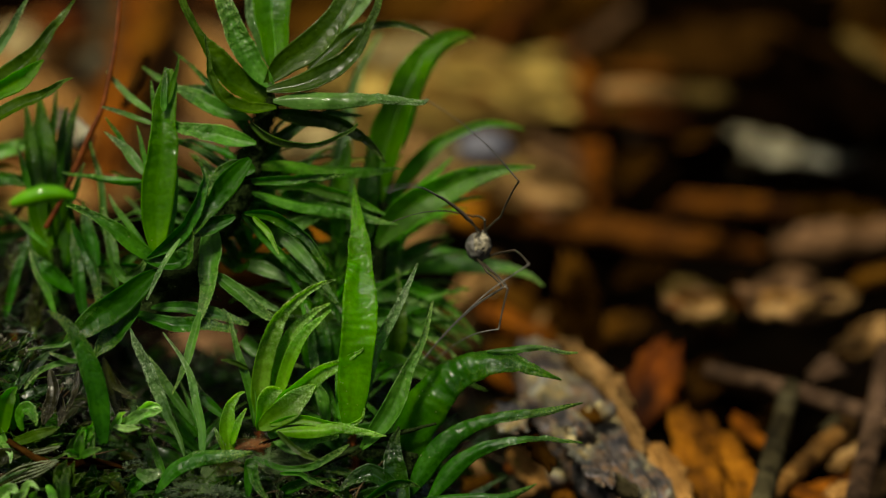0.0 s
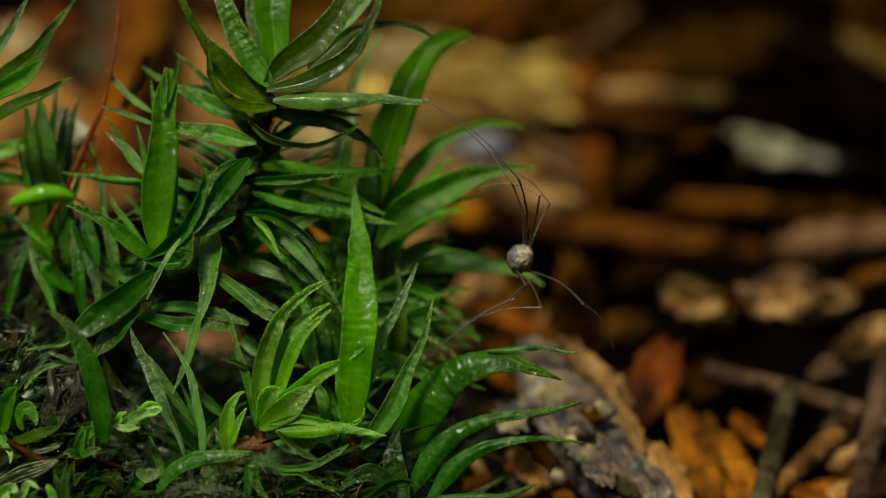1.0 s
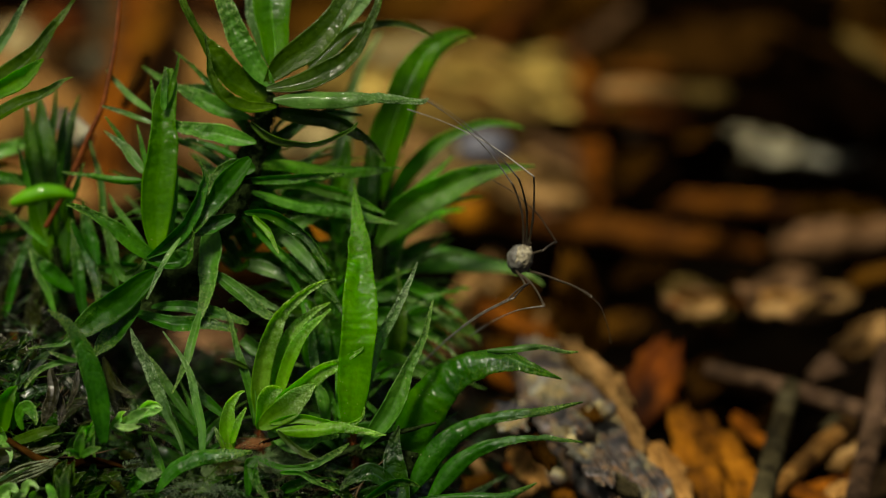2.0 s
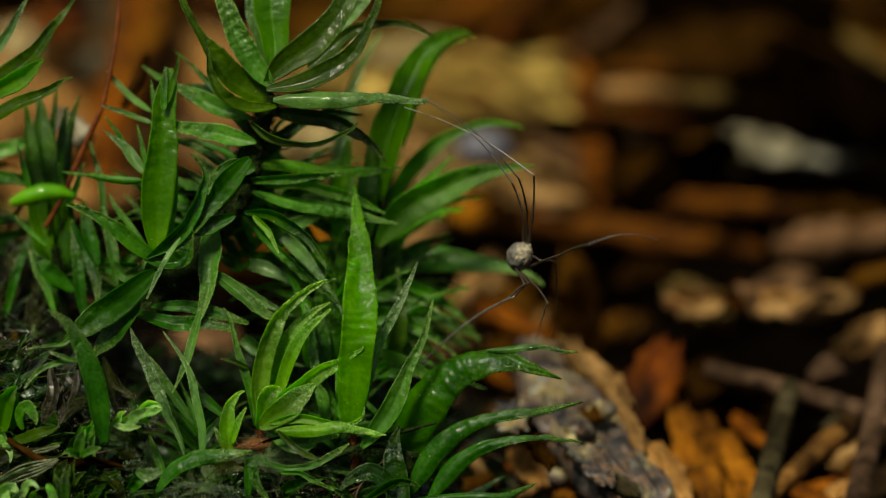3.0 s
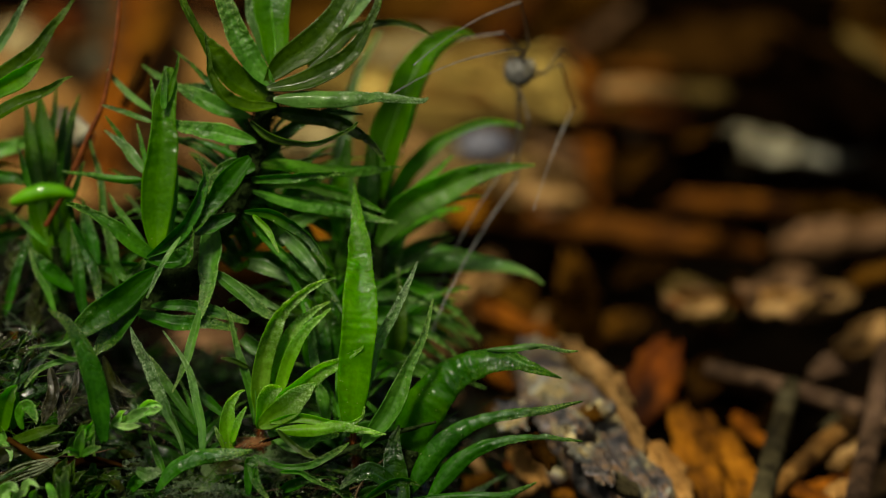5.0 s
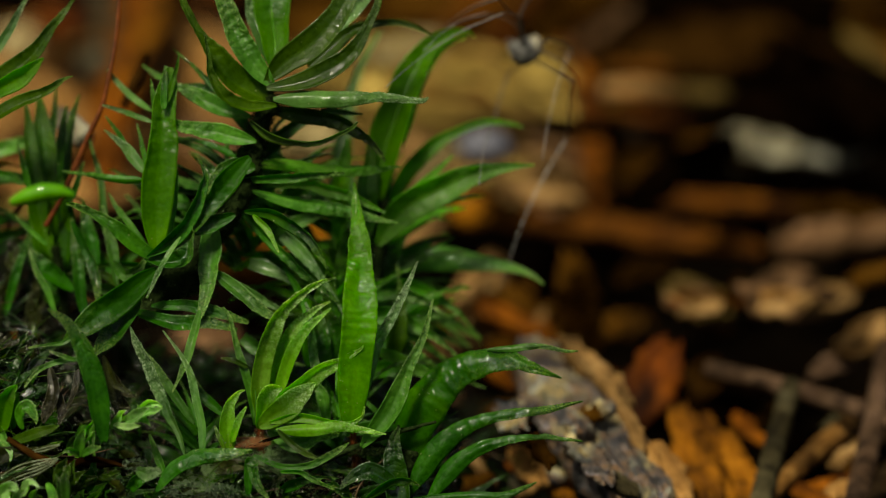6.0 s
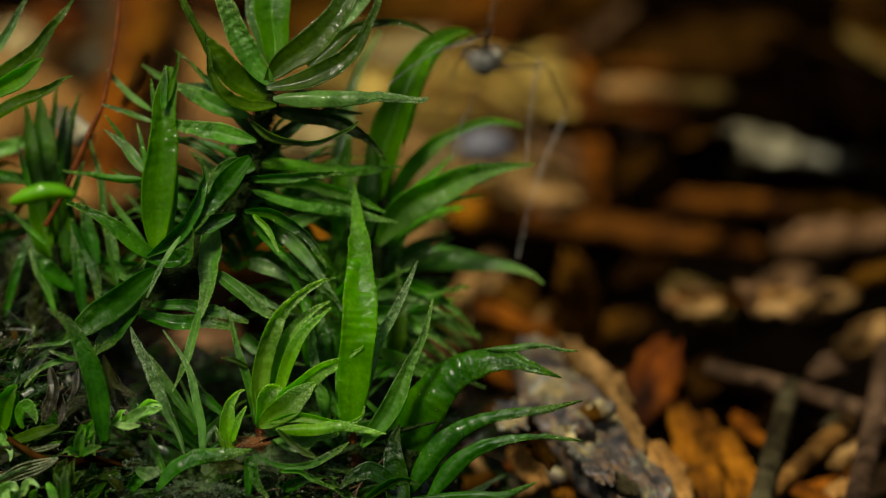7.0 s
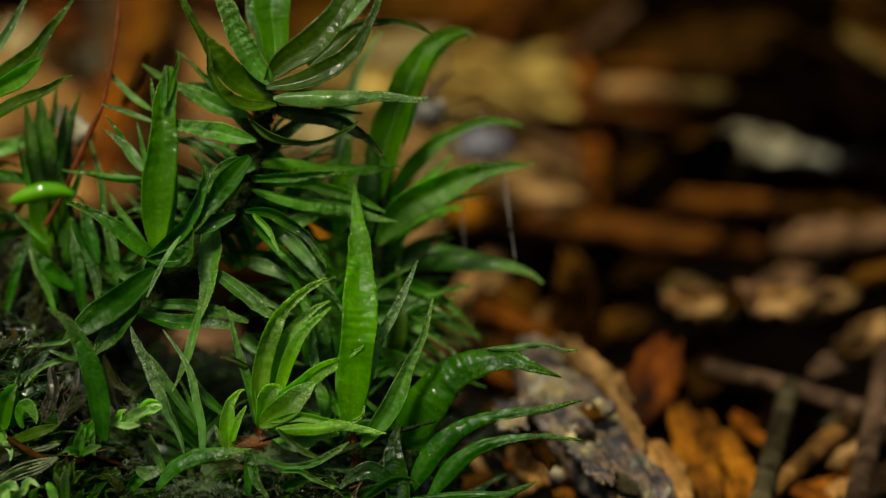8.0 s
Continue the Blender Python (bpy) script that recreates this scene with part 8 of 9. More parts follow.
slab("wood_chip", (-1.17, 150.12, 4.00), (-2.32, 156.93, 4.00), 2.6, 1.2, "straw", "pale tan splinter of wood", "wood chip", roll=15)

# splinters fanning out over the pale board
for k, (a_, b_, w_, lk_, word) in enumerate([
        ((2.13, 159.80, 6.00), (7.06, 156.98, 5.00), 0.9, "ochre", "ochre"), ((1.81, 156.10, 6.00), (6.67, 153.88, 5.00), 0.8, "tan", "tan"), ((2.74, 163.66, 6.00), (7.41, 162.07, 5.00), 0.9, "ochre", "ochre"),
        ((0.44, 156.98, 5.00), (5.90, 154.74, 4.00), 0.8, "rust", "rusty"), ((3.97, 154.32, 5.00), (7.04, 152.61, 4.00), 1.0, "pink", "rose-brown"), ((4.78, 153.88, 4.00), (7.20, 153.03, 3.00), 0.9, "tan", "tan"),
        ((2.20, 165.65, 6.00), (5.22, 171.38, 8.00), 0.9, "rust", "rusty"), ((4.50, 165.15, 6.00), (8.14, 170.28, 8.00), 0.9, "brown", "brown"), ((6.49, 164.65, 6.00), (9.74, 167.05, 8.00), 0.8, "pink", "rose-brown"),
        ((-0.72, 171.08, 5.00), (2.89, 173.86, 7.00), 1.0, "amber", "orange-brown"), ((8.37, 161.71, 6.00), (12.93, 162.19, 6.00), 0.9, "russet", "red-brown"), ((7.67, 155.19, 5.00), (9.94, 154.32, 5.00), 0.8, "pink", "rose-brown")]):
    slab("litter_splinter", a_, b_, w_, 0.5, lk_, word + " loose splinter of decayed wood", "wood chip", roll=12 + 4 * (k % 5), ragged=0.5, group="loose litter", nx=12, ny=5)

# ---- the harvestman ----
BODY = plain_mat("harvestman_back", (0.036, 0.029, 0.024), (0.155, 0.147, 0.145), 3.4, 0.6, 0.03, 0.25)
MARK = plain_mat("harvestman_mark", (0.030, 0.019, 0.011), (0.44, 0.385, 0.29), 4.2, 0.5, 0.05, 0.4)
SHELL = plain_mat("harvestman_dark", (0.02, 0.015, 0.012), (0.07, 0.05, 0.035), 8.0, 0.4, 0.01, 0.5)
UPPER_LEG = plain_mat("harvestman_leg_dark", (0.024, 0.017, 0.012), (0.075, 0.054, 0.040), 6.0, 0.4, 0.005, 0.5)
LOWER_LEG = plain_mat("harvestman_leg_pale", (0.12, 0.108, 0.104), (0.27, 0.25, 0.25), 5.0, 0.4, 0.005, 0.5)


def ball(name, at, size, material, parent, rough=0.1, label=""):
    bm = bmesh.new()
    bmesh.ops.create_icosphere(bm, subdivisions=4, radius=0.5)
    for v in bm.verts:
        k = 1 + rough * noise.noise(v.co * 7 + Vector(at) * 5)
        v.co = Vector((v.co.x * size[0], v.co.y * size[1], v.co.z * size[2])) * k * MM + mm(at)
    me = bpy.data.meshes.new(name)
    bm.to_mesh(me)
    bm.free()
    me.materials.append(material)
    me.polygons.foreach_set("use_smooth", [True] * len(me.polygons))
    return child(name, me, parent, label)


def limb(name, length, r0, r1, bow, material, parent):
    """One rigid leg segment along +x from its joint, with a swollen far end."""
    pts = [(0, 0, 0), (length * 0.35, 0, bow * 0.9), (length * 0.7, 0, bow * 0.8), (length, 0, 0)]
    v, f = tube_mesh(pts, [r0, r0 * 0.85 + r1 * 0.1, r1, r1 * 1.35], 8, 0.06, 3)
    return child(name, mesh_of(name, [p * MM for p in v], f, material), parent)


harvestman = holder("harvestman", (0, 110, 12), "tiny pale brown harvestman with long thread-thin legs", "harvestman")
ball("abdomen", (0, -0.05, -0.04), (0.92, 1.24, 1.04), BODY, harvestman, 0.12)
ball("back_mark", (0.10, -0.46, 0.08), (0.66, 0.54, 0.80), MARK, harvestman, 0.25, "brown-mottled cream saddle on the back")
ball("head", (0.06, 0.38, 0.16), (0.60, 0.56, 0.52), BODY, harvestman, 0.15)
ball("eye_mound", (0.06, 0.40, 0.46), (0.17, 0.17, 0.17), SHELL, harvestman, 0.05, "dark eye turret")
for sx in (-1, 1):
    palp = limb("palp", 0.42, 0.035, 0.03, 0.1, UPPER_LEG, harvestman)
    palp.location = mm((0.05 + 0.12 * sx, 0.62, 0.22))
    palp.rotation_euler = (0, radians(-60 - 15 * sx), radians(30))


def motions():
    """The harvestman stands, shifts, feels about with one leg, then climbs and walks away behind the leaves."""
    track = [(0.00, (1.31, 116.56, 13.21), 0, 0), (0.50, (1.45, 116.53, 13.11), 0, 0), (0.65, (1.62, 116.52, 13.09), 4, 0), (0.80, (2.12, 116.49, 12.99), 10, 0), (0.95, (2.84, 116.41, 12.78), 14, 0), (1.70, (2.84, 116.39, 12.74), 14, 0), (2.80, (2.82, 116.42, 12.80), 14, 0), (3.15, (2.82, 116.44, 12.86), 14, 0), (3.40, (2.70, 116.57, 13.23), 12, 0)]
    track += [(3.50, (2.62, 116.67, 13.50), 8, 0), (3.70, (2.41, 116.76, 13.73), 4, 0), (4.00, (2.08, 117.20, 14.06), 0, 0), (4.30, (2.02, 117.42, 14.09), 0, 0), (4.40, (2.43, 118.15, 14.64), 20, 15), (4.50, (3.03, 119.38, 16.54), 25, 15), (4.60, (2.95, 120.21, 17.38), 20, 15), (4.70, (2.83, 120.69, 17.83), 20, 15), (4.90, (2.75, 121.05, 18.22), 10, 40)]
    track += [(5.40, (2.98, 121.91, 19.12), -12, 40), (5.80, (3.03, 122.30, 19.31), -12, 60), (6.00, (3.06, 122.36, 18.90), -12, 60), (6.20, (2.60, 122.64, 18.77), -12, 80), (6.50, (2.02, 123.09, 18.56), -12, 80), (7.00, (1.55, 123.65, 18.06), -12, 80), (7.40, (0.98, 124.45, 17.34), -12, 80), (7.70, (0.00, 124.97, 15.83), -12, 80), (8.00, (-0.60, 125.85, 15.32), -12, 80)]

    legs = []
    legs.append((0.17, 0.50, 2.09, 1.96, 5.85,
        [(0.00, (2.06, 115.13, 14.81), (2.67, 114.20, 16.43), (-0.53, 111.33, 20.40)),
         (0.50, (2.09, 115.15, 14.83), (2.69, 114.21, 16.45), (-0.53, 111.34, 20.40)),
         (1.00, (3.05, 115.40, 14.87), (2.73, 114.30, 16.46), (-0.53, 111.42, 20.37)),
         (1.70, (3.05, 115.43, 14.86), (2.73, 114.33, 16.45), (-0.53, 111.45, 20.36)),
         (3.10, (3.05, 115.35, 14.89), (2.73, 114.25, 16.48), (-0.53, 111.36, 20.39)),
         (3.50, (3.15, 115.46, 15.41), (3.11, 114.18, 16.90), (-0.53, 111.25, 20.43)),
         (4.00, (1.93, 116.59, 16.37), (1.66, 115.38, 17.89), (-1.71, 119.80, 19.70)),
         (4.30, (1.94, 116.67, 16.35), (1.67, 115.46, 17.87), (-1.71, 119.87, 19.68)),
         (4.50, (3.04, 118.05, 18.28), (2.67, 117.66, 20.17), (-0.53, 112.77, 19.99))] +
        [(4.70, (3.10, 119.19, 19.41), (3.03, 119.29, 21.36), (-0.54, 114.67, 21.03)),
         (5.80, (3.38, 120.89, 20.86), (2.51, 119.28, 21.58), (-2.02, 116.33, 19.34)),
         (6.20, (2.40, 121.13, 20.23), (1.83, 119.35, 20.81), (-1.99, 115.05, 19.73)),
         (6.50, (2.35, 121.75, 20.18), (1.38, 120.06, 20.00), (-2.00, 115.29, 19.66)),
         (7.00, (1.87, 122.30, 19.66), (1.28, 120.45, 19.90), (-2.00, 115.62, 19.56)),
         (7.40, (1.42, 123.06, 18.84), (0.34, 121.56, 19.51), (-1.91, 116.17, 19.30)),
         (7.70, (0.98, 125.74, 17.89), (0.02, 124.05, 18.21), (-1.95, 118.55, 18.45)),
         (8.00, (0.35, 125.81, 17.45), (-0.52, 124.25, 18.26), (-1.95, 118.58, 18.33))]))
    legs.append((0.25, 0.38, 2.31, 1.98, 5.71,
        [(0.00, (0.86, 114.90, 14.83), (-0.18, 113.77, 16.08), (-1.91, 108.70, 18.06)),
         (0.50, (1.59, 114.87, 14.88), (1.17, 113.39, 16.13), (-1.76, 118.10, 14.76)),
         (1.00, (3.34, 115.05, 14.73), (3.44, 113.62, 16.09), (1.39, 118.77, 14.71)),
         (1.40, (3.26, 114.95, 14.76), (3.25, 114.23, 16.48), (-1.11, 117.57, 18.00)),
         (3.10, (3.24, 114.94, 14.80), (3.25, 114.23, 16.57), (-1.28, 117.30, 18.20)),
         (3.50, (3.53, 115.18, 15.29), (3.45, 114.14, 16.98), (-1.27, 117.03, 18.39)),
         (4.00, (3.28, 115.59, 15.54), (3.50, 114.48, 17.17), (-1.24, 117.53, 18.08)),
         (4.30, (3.28, 115.80, 15.49), (3.52, 114.71, 17.13), (-1.24, 117.73, 18.02)),
         (4.50, (4.15, 117.67, 17.86), (4.09, 116.15, 19.14), (-0.53, 112.91, 19.95))] +
        [(4.70, (3.08, 118.94, 19.35), (2.37, 117.12, 19.71), (-0.53, 112.23, 20.18)),
         (5.80, (3.06, 120.55, 20.68), (1.99, 119.28, 21.75), (-0.30, 123.72, 18.98)),
         (6.20, (2.57, 120.95, 20.19), (2.04, 119.70, 21.64), (-0.26, 124.10, 18.82)),
         (6.50, (2.11, 121.48, 20.08), (1.28, 120.02, 19.02), (0.02, 124.33, 15.50)),
         (7.00, (1.23, 121.82, 19.14), (0.80, 119.93, 19.55), (-0.09, 123.97, 15.62)),
         (7.40, (1.41, 122.85, 18.79), (0.24, 122.35, 17.27), (-0.80, 116.83, 18.24)),
         (7.70, (1.09, 125.82, 17.98), (0.13, 124.42, 16.96), (-0.81, 118.82, 17.49)),
         (8.00, (0.35, 124.94, 17.25), (-0.30, 123.07, 17.15), (-1.12, 117.43, 17.40))]))
    legs.append((0.42, -0.50, 2.60, 3.00, 6.37,
        [(0.00, (2.56, 114.23, 13.86), (3.00, 111.31, 14.44), (-0.60, 113.96, 9.89)),
         (0.50, (2.60, 114.16, 13.78), (3.02, 111.25, 14.40), (-0.60, 113.95, 9.90)),
         (0.70, (3.18, 114.11, 13.34), (3.80, 111.21, 13.78), (5.35, 116.43, 10.48)),
         (1.00, (4.09, 113.90, 12.81), (4.89, 111.02, 13.06), (6.29, 116.04, 9.39)),
         (1.50, (4.09, 113.87, 12.60), (5.06, 111.04, 12.86), (5.77, 115.95, 8.87)),
         (1.70, (4.09, 113.86, 12.61), (5.10, 111.05, 12.86), (5.56, 115.69, 8.52)),
         (2.80, (4.20, 114.13, 13.33), (5.29, 111.53, 14.33), (7.85, 117.05, 12.43))] +
        [(2.95, (4.16, 114.23, 13.56), (5.09, 111.65, 14.78), (7.96, 117.04, 12.97)),
         (3.05, (4.20, 114.33, 13.69), (5.10, 111.85, 15.13), (7.85, 117.33, 13.37)),
         (3.20, (4.20, 114.57, 14.04), (5.00, 112.30, 15.82), (6.68, 118.42, 15.25)),
         (3.50, (5.14, 116.87, 14.34), (7.05, 116.13, 16.53), (8.21, 122.27, 15.26)),
         (4.00, (4.23, 115.76, 15.03), (6.64, 117.37, 15.83), (7.95, 123.60, 15.62)),
         (4.30, (4.34, 115.99, 14.79), (7.02, 116.30, 16.12), (8.97, 122.20, 14.72)),
         (4.50, (4.16, 118.02, 18.08), (5.83, 120.45, 17.53), (6.38, 125.71, 13.97))] +
        [(4.70, (4.08, 119.19, 19.23), (4.85, 121.14, 17.09), (3.58, 114.99, 16.05)),
         (5.80, (4.86, 120.39, 18.93), (5.05, 121.90, 16.35), (2.75, 117.82, 12.04)),
         (6.00, (4.75, 120.54, 18.27), (4.68, 121.91, 15.31), (2.79, 119.29, 11.92)),
         (6.20, (4.75, 121.28, 18.55), (5.29, 123.04, 16.19), (2.80, 119.80, 11.30)),
         (6.50, (4.28, 121.82, 18.52), (4.92, 123.49, 16.11), (2.80, 119.98, 11.24)),
         (7.00, (3.88, 122.56, 18.21), (4.80, 124.22, 15.88), (2.82, 120.64, 11.00)),
         (7.40, (3.48, 123.70, 17.41), (4.39, 120.88, 16.95), (2.73, 116.67, 12.46)),
         (7.70, (2.53, 124.56, 16.18), (3.23, 121.64, 16.21), (2.57, 116.38, 12.68)),
         (8.00, (1.44, 124.52, 15.79), (2.36, 122.53, 13.74), (2.65, 116.24, 12.73))]))
    legs.append((0.13, -0.71, 1.52, 2.72, 6.90,
        [(0.00, (2.33, 115.37, 11.99), (2.01, 112.72, 11.48), (-0.30, 118.19, 7.97)),
         (0.50, (2.43, 115.28, 11.92), (2.04, 112.64, 11.40), (-0.30, 118.16, 7.98)),
         (1.00, (3.16, 114.74, 12.41), (3.47, 112.04, 12.54), (0.34, 117.40, 9.54)),
         (1.70, (3.16, 114.73, 12.41), (3.54, 112.04, 12.54), (0.34, 117.32, 9.46)),
         (3.10, (3.24, 114.79, 12.39), (3.70, 112.12, 12.66), (3.63, 117.71, 8.62)),
         (3.50, (3.12, 115.03, 12.96), (3.50, 112.36, 13.30), (1.61, 117.92, 9.68)),
         (4.00, (2.80, 115.61, 13.62), (2.62, 112.91, 13.78), (0.13, 117.57, 9.36))] +
        [(4.30, (3.44, 116.58, 13.97), (3.13, 113.94, 13.40), (0.34, 118.30, 8.84)),
         (4.50, (3.37, 118.26, 14.93), (2.19, 116.08, 13.82), (-0.78, 110.72, 10.65)),
         (4.70, (2.98, 119.82, 15.95), (2.44, 118.60, 13.59), (-0.81, 114.45, 9.14)),
         (5.80, (3.67, 121.01, 19.60), (3.47, 123.38, 18.29), (2.72, 116.53, 18.23)),
         (6.00, (3.94, 121.59, 19.50), (4.88, 123.92, 18.47), (3.65, 117.54, 16.16)),
         (6.20, (3.75, 122.22, 19.25), (5.35, 124.27, 18.48), (3.87, 118.02, 15.96)),
         (6.50, (3.08, 122.56, 19.14), (4.46, 124.72, 18.23), (3.20, 118.43, 15.69))] +
        [(7.00, (2.49, 123.03, 18.69), (3.74, 125.22, 17.67), (3.10, 118.67, 15.61)),
         (7.40, (1.85, 123.24, 17.51), (2.81, 125.52, 16.39), (3.02, 118.67, 15.61)),
         (7.70, (1.44, 124.52, 15.97), (2.69, 126.84, 15.33), (3.12, 120.13, 16.85)),
         (8.00, (0.35, 124.63, 15.41), (1.25, 127.00, 14.41), (2.88, 120.62, 16.47))]))
    legs.append((-0.04, -0.67, 1.40, 2.22, 7.00,
        [(0.00, (1.73, 115.06, 12.77), (2.24, 112.92, 13.03), (-0.76, 117.19, 8.37)),
         (0.50, (1.81, 115.00, 12.68), (2.34, 112.88, 13.04), (-0.76, 117.11, 8.40)),
         (1.00, (3.14, 114.91, 12.34), (2.57, 112.78, 12.58), (-0.72, 117.25, 8.30)),
         (1.70, (3.14, 114.90, 12.35), (2.57, 112.77, 12.58), (-0.72, 117.24, 8.31)),
         (3.10, (3.10, 114.93, 12.31), (2.59, 112.80, 12.64), (-0.72, 117.21, 8.32)),
         (3.50, (2.96, 115.17, 12.95), (2.53, 112.99, 13.02), (-0.72, 117.09, 8.36)),
         (4.00, (2.72, 115.79, 13.64), (2.53, 113.58, 13.49), (-0.23, 107.17, 12.98)),
         (4.30, (2.73, 116.05, 13.55), (2.54, 113.84, 13.39), (-0.23, 107.44, 12.88)),
         (4.50, (2.53, 118.19, 15.17), (2.16, 116.56, 13.72), (-0.72, 110.99, 10.61))] +
        [(4.70, (2.94, 120.10, 16.07), (3.08, 119.35, 13.99), (-0.51, 117.11, 8.41)),
         (5.80, (2.60, 122.96, 17.86), (2.05, 121.32, 16.47), (1.34, 114.36, 16.27)),
         (6.20, (2.29, 123.50, 17.47), (1.84, 121.71, 16.23), (1.24, 114.74, 16.14)),
         (6.50, (1.69, 123.97, 17.32), (1.19, 121.82, 17.54), (0.12, 114.96, 18.41)),
         (7.00, (1.40, 124.50, 16.71), (0.99, 122.33, 16.48), (0.33, 115.37, 16.78)),
         (7.40, (0.68, 125.28, 16.00), (0.35, 123.13, 15.55), (0.43, 116.13, 15.66)),
         (7.70, (0.35, 125.80, 14.45), (0.61, 123.61, 14.70), (0.64, 116.65, 13.95)),
         (8.00, (0.13, 126.54, 13.97), (0.68, 124.52, 13.25), (0.88, 117.66, 11.85))]))
    legs.append((0.29, 0.13, 1.48, 1.48, 3.63,
        [(0.00, (1.52, 115.71, 14.48), (1.12, 117.10, 14.16), (-1.71, 114.91, 14.74)),
         (0.50, (1.69, 115.67, 14.38), (1.37, 117.10, 14.12), (-1.51, 114.97, 14.72)),
         (1.00, (3.31, 115.48, 13.93), (3.88, 116.50, 14.83), (2.03, 119.62, 15.13)),
         (1.70, (3.66, 115.29, 13.56), (4.17, 116.68, 13.50), (2.37, 115.64, 16.48)),
         (3.10, (3.51, 115.05, 13.10), (4.17, 116.26, 12.54), (4.25, 117.54, 9.14)),
         (3.50, (3.42, 115.56, 12.80), (3.98, 116.49, 11.79), (4.57, 117.34, 8.31)),
         (4.00, (3.02, 116.71, 15.35), (4.08, 117.74, 15.28), (4.61, 121.26, 16.04)),
         (4.20, (2.73, 117.83, 15.51), (2.81, 118.97, 16.46), (1.85, 122.33, 15.47))] +
        [(4.50, (3.66, 118.33, 17.43), (4.19, 119.04, 18.63), (4.41, 122.66, 18.85)),
         (4.70, (3.68, 119.48, 18.27), (4.07, 120.75, 18.93), (4.89, 123.25, 16.42)),
         (5.80, (4.26, 121.63, 19.64), (5.35, 122.59, 19.93), (7.02, 125.73, 19.16)),
         (6.00, (4.28, 121.76, 18.72), (4.92, 122.31, 17.88), (5.40, 124.75, 15.23)),
         (6.20, (3.64, 122.01, 19.26), (4.32, 123.32, 19.10), (6.07, 125.73, 17.01)),
         (6.50, (3.01, 122.38, 19.15), (4.10, 122.89, 18.28), (4.70, 123.48, 14.75)),
         (7.00, (2.71, 122.96, 17.97), (3.71, 124.01, 17.63), (3.62, 123.59, 14.02)),
         (7.40, (2.08, 123.71, 17.52), (3.08, 124.79, 17.30), (4.49, 127.33, 15.12)),
         (8.00, (0.35, 125.07, 15.84), (1.46, 126.05, 15.76), (2.93, 122.74, 16.01))]))
    legs.append((-0.13, -0.54, 2.14, 2.40, 7.00,
        [(0.00, (1.59, 114.32, 13.00), (2.08, 111.99, 13.31), (-0.67, 116.55, 8.76)),
         (0.70, (1.76, 114.25, 12.94), (2.22, 111.93, 13.33), (-0.67, 116.42, 8.81)),
         (1.00, (2.98, 114.16, 12.56), (2.36, 111.87, 12.86), (-0.63, 116.59, 8.66)),
         (3.10, (2.94, 114.18, 12.55), (2.36, 111.89, 12.92), (-0.63, 116.57, 8.67)),
         (4.30, (2.59, 115.24, 13.80), (2.34, 112.86, 13.67), (-0.17, 117.43, 9.00)),
         (4.60, (2.72, 117.92, 17.02), (2.23, 116.66, 15.04), (-0.49, 112.20, 10.38))] +
        [(5.80, (3.07, 121.11, 20.84), (3.76, 123.40, 20.97), (5.09, 130.22, 20.11)),
         (6.50, (2.29, 121.94, 20.12), (2.82, 124.22, 20.62), (3.99, 131.06, 19.64)),
         (7.00, (1.80, 123.18, 19.81), (2.09, 125.51, 20.26), (2.66, 132.45, 19.50)),
         (7.70, (0.35, 124.63, 17.58), (1.35, 126.67, 18.34), (1.13, 119.92, 20.19)),
         (8.00, (-0.31, 125.53, 17.08), (0.35, 123.89, 18.70), (1.06, 117.31, 20.96))]))
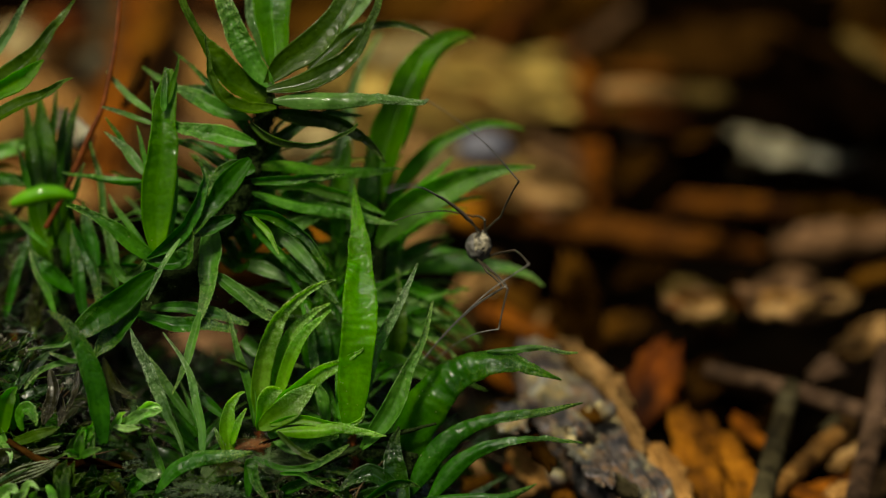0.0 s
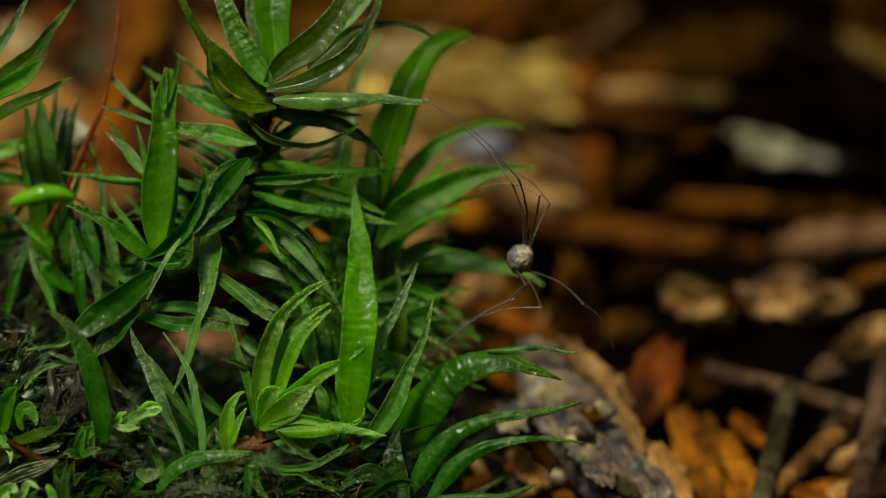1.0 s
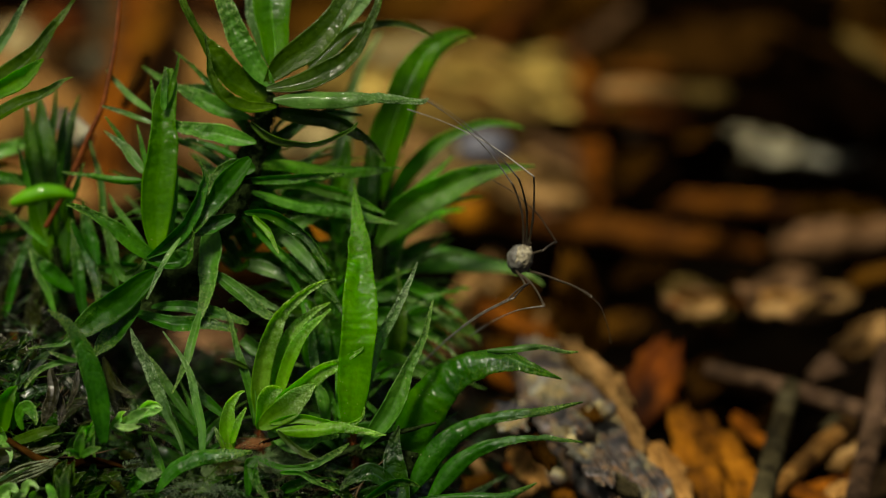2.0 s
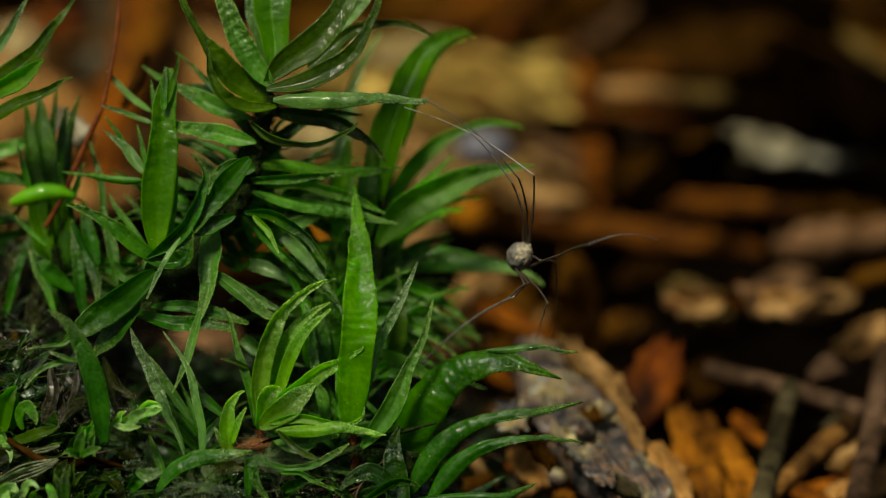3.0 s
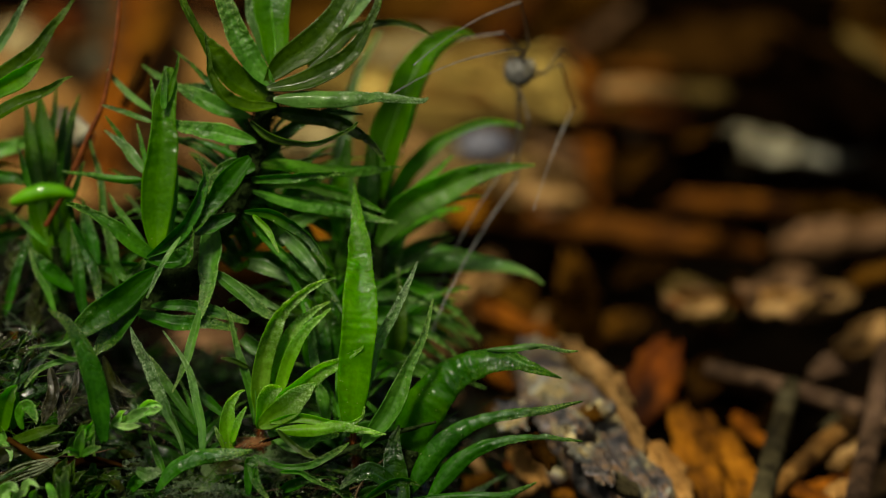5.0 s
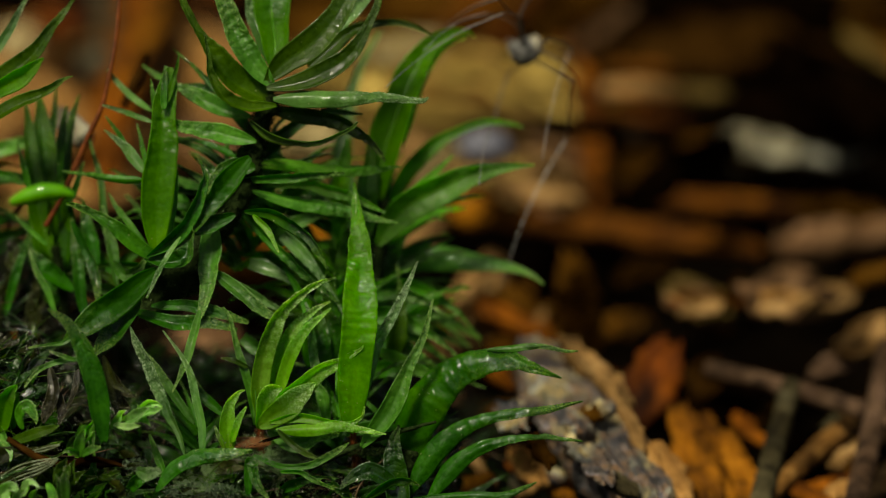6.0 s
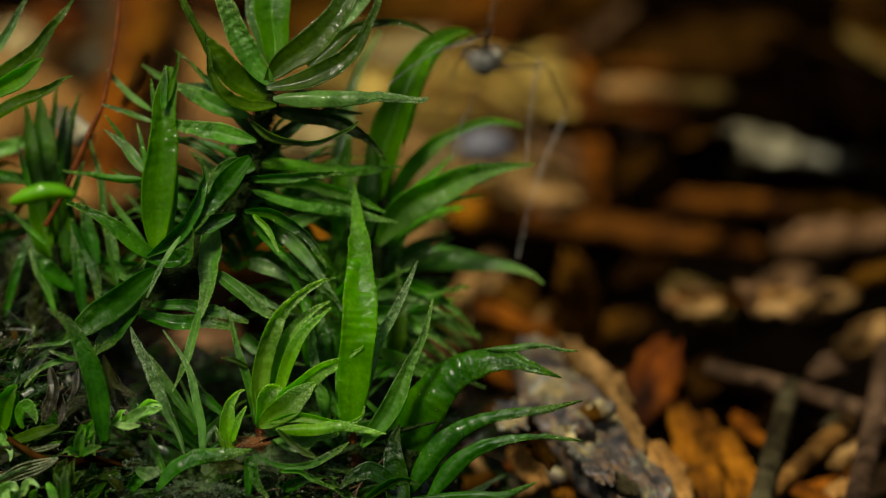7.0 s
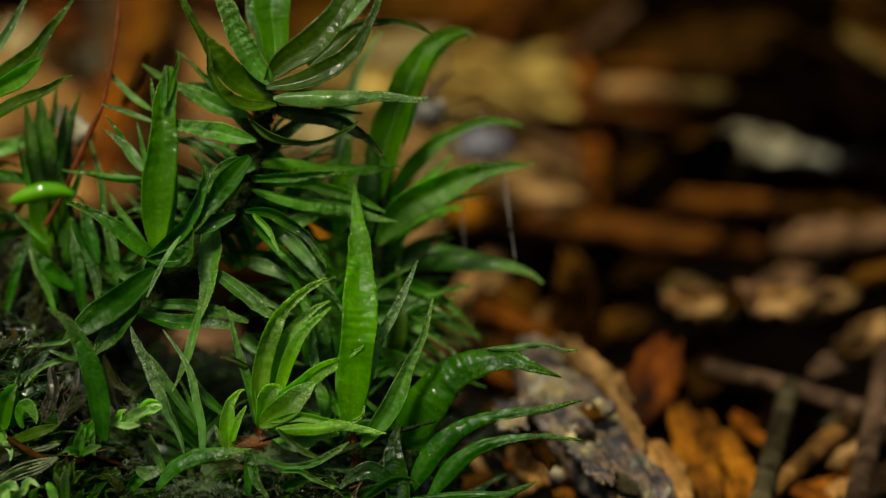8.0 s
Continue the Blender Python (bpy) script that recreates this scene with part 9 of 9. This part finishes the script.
    legs.append((0.04, 0.46, 1.36, 1.37, 4.73,
        [(0.00, (1.03, 115.72, 14.45), (0.00, 115.65, 15.35), (-1.86, 111.61, 16.96)),
         (0.70, (1.60, 115.79, 14.43), (1.18, 114.95, 15.42), (-1.66, 111.48, 16.94)),
         (1.00, (2.91, 116.26, 14.44), (2.54, 115.97, 15.72), (-0.44, 114.78, 19.19)),
         (3.10, (2.91, 116.15, 14.47), (2.54, 115.85, 15.75), (-0.44, 114.66, 19.23)),
         (4.30, (1.86, 117.96, 15.72), (1.57, 117.58, 17.00), (-1.55, 116.81, 20.47))] +
        [(4.60, (2.89, 119.68, 18.86), (2.51, 118.95, 19.95), (-0.51, 122.20, 18.32)),
         (5.80, (2.97, 121.29, 20.35), (1.85, 120.97, 21.06), (-0.08, 116.65, 21.15)),
         (6.50, (2.04, 122.13, 19.67), (1.29, 121.00, 19.78), (-1.94, 117.62, 19.02)),
         (7.00, (1.63, 122.70, 19.17), (1.08, 121.49, 19.46), (-1.90, 117.85, 18.95)),
         (8.00, (-0.53, 125.18, 16.72), (-1.06, 124.35, 17.66), (-1.76, 119.69, 18.09))]))

    def nearer(p, t):
        """It keeps a little nearer to the leaf tips until it climbs."""
        return Vector(EYE) + (p - Vector(EYE)) * float(np.interp(t, (0.0, 4.2, 4.7), (0.972, 0.972, 1.0)))

    lean = Matrix.Rotation(radians(-20), 4, "X")
    times = [i / 10 for i in range(81)]
    tt = [r[0] for r in track]
    place = {}
    rows = []
    for t in times:
        p = nearer(Vector([np.interp(t, tt, [r[1][i] for r in track]) for i in range(3)]), t)
        turn = np.interp(t, tt, [r[2] for r in track])
        yaw = np.interp(t, tt, [r[3] for r in track])
        place[t] = Matrix.Translation(p * MM) @ lean @ Matrix.Rotation(radians(turn), 4, "Y") @ Matrix.Rotation(radians(yaw), 4, "Z")
        rows.append((t, place[t]))
    walk(harvestman, rows)
    for hx, hz, upper, middle, lower, steps in legs:
        parts = [limb("femur", upper, 0.046, 0.036, 0.04, UPPER_LEG, harvestman),
                 limb("tibia", middle, 0.040, 0.030, 0.06, UPPER_LEG, harvestman),
                 limb("tarsus", lower, 0.027, 0.012, 0.28, LOWER_LEG if lower > 4 else UPPER_LEG, harvestman)]
        keyed = [[], [], []]
        st = [r[0] for r in steps]
        for t in times:
            m = place[t]
            inv = m.inverted()
            joint = Vector((hx * 0.8, 0.0, hz * 0.8)) * MM
            for k, size in enumerate((upper, middle, lower)):
                aim = inv @ (nearer(Vector([np.interp(t, st, [r[k + 1][i] for r in steps]) for i in range(3)]), t) * MM)
                way = (aim - joint).normalized()
                turn = way.to_track_quat("X", "Z").to_matrix().to_4x4()
                keyed[k].append((t, Matrix.Translation(joint) @ turn))
                joint = joint + way * size * MM
        for part_, key in zip(parts, keyed):
            walk(part_, key)


motions()
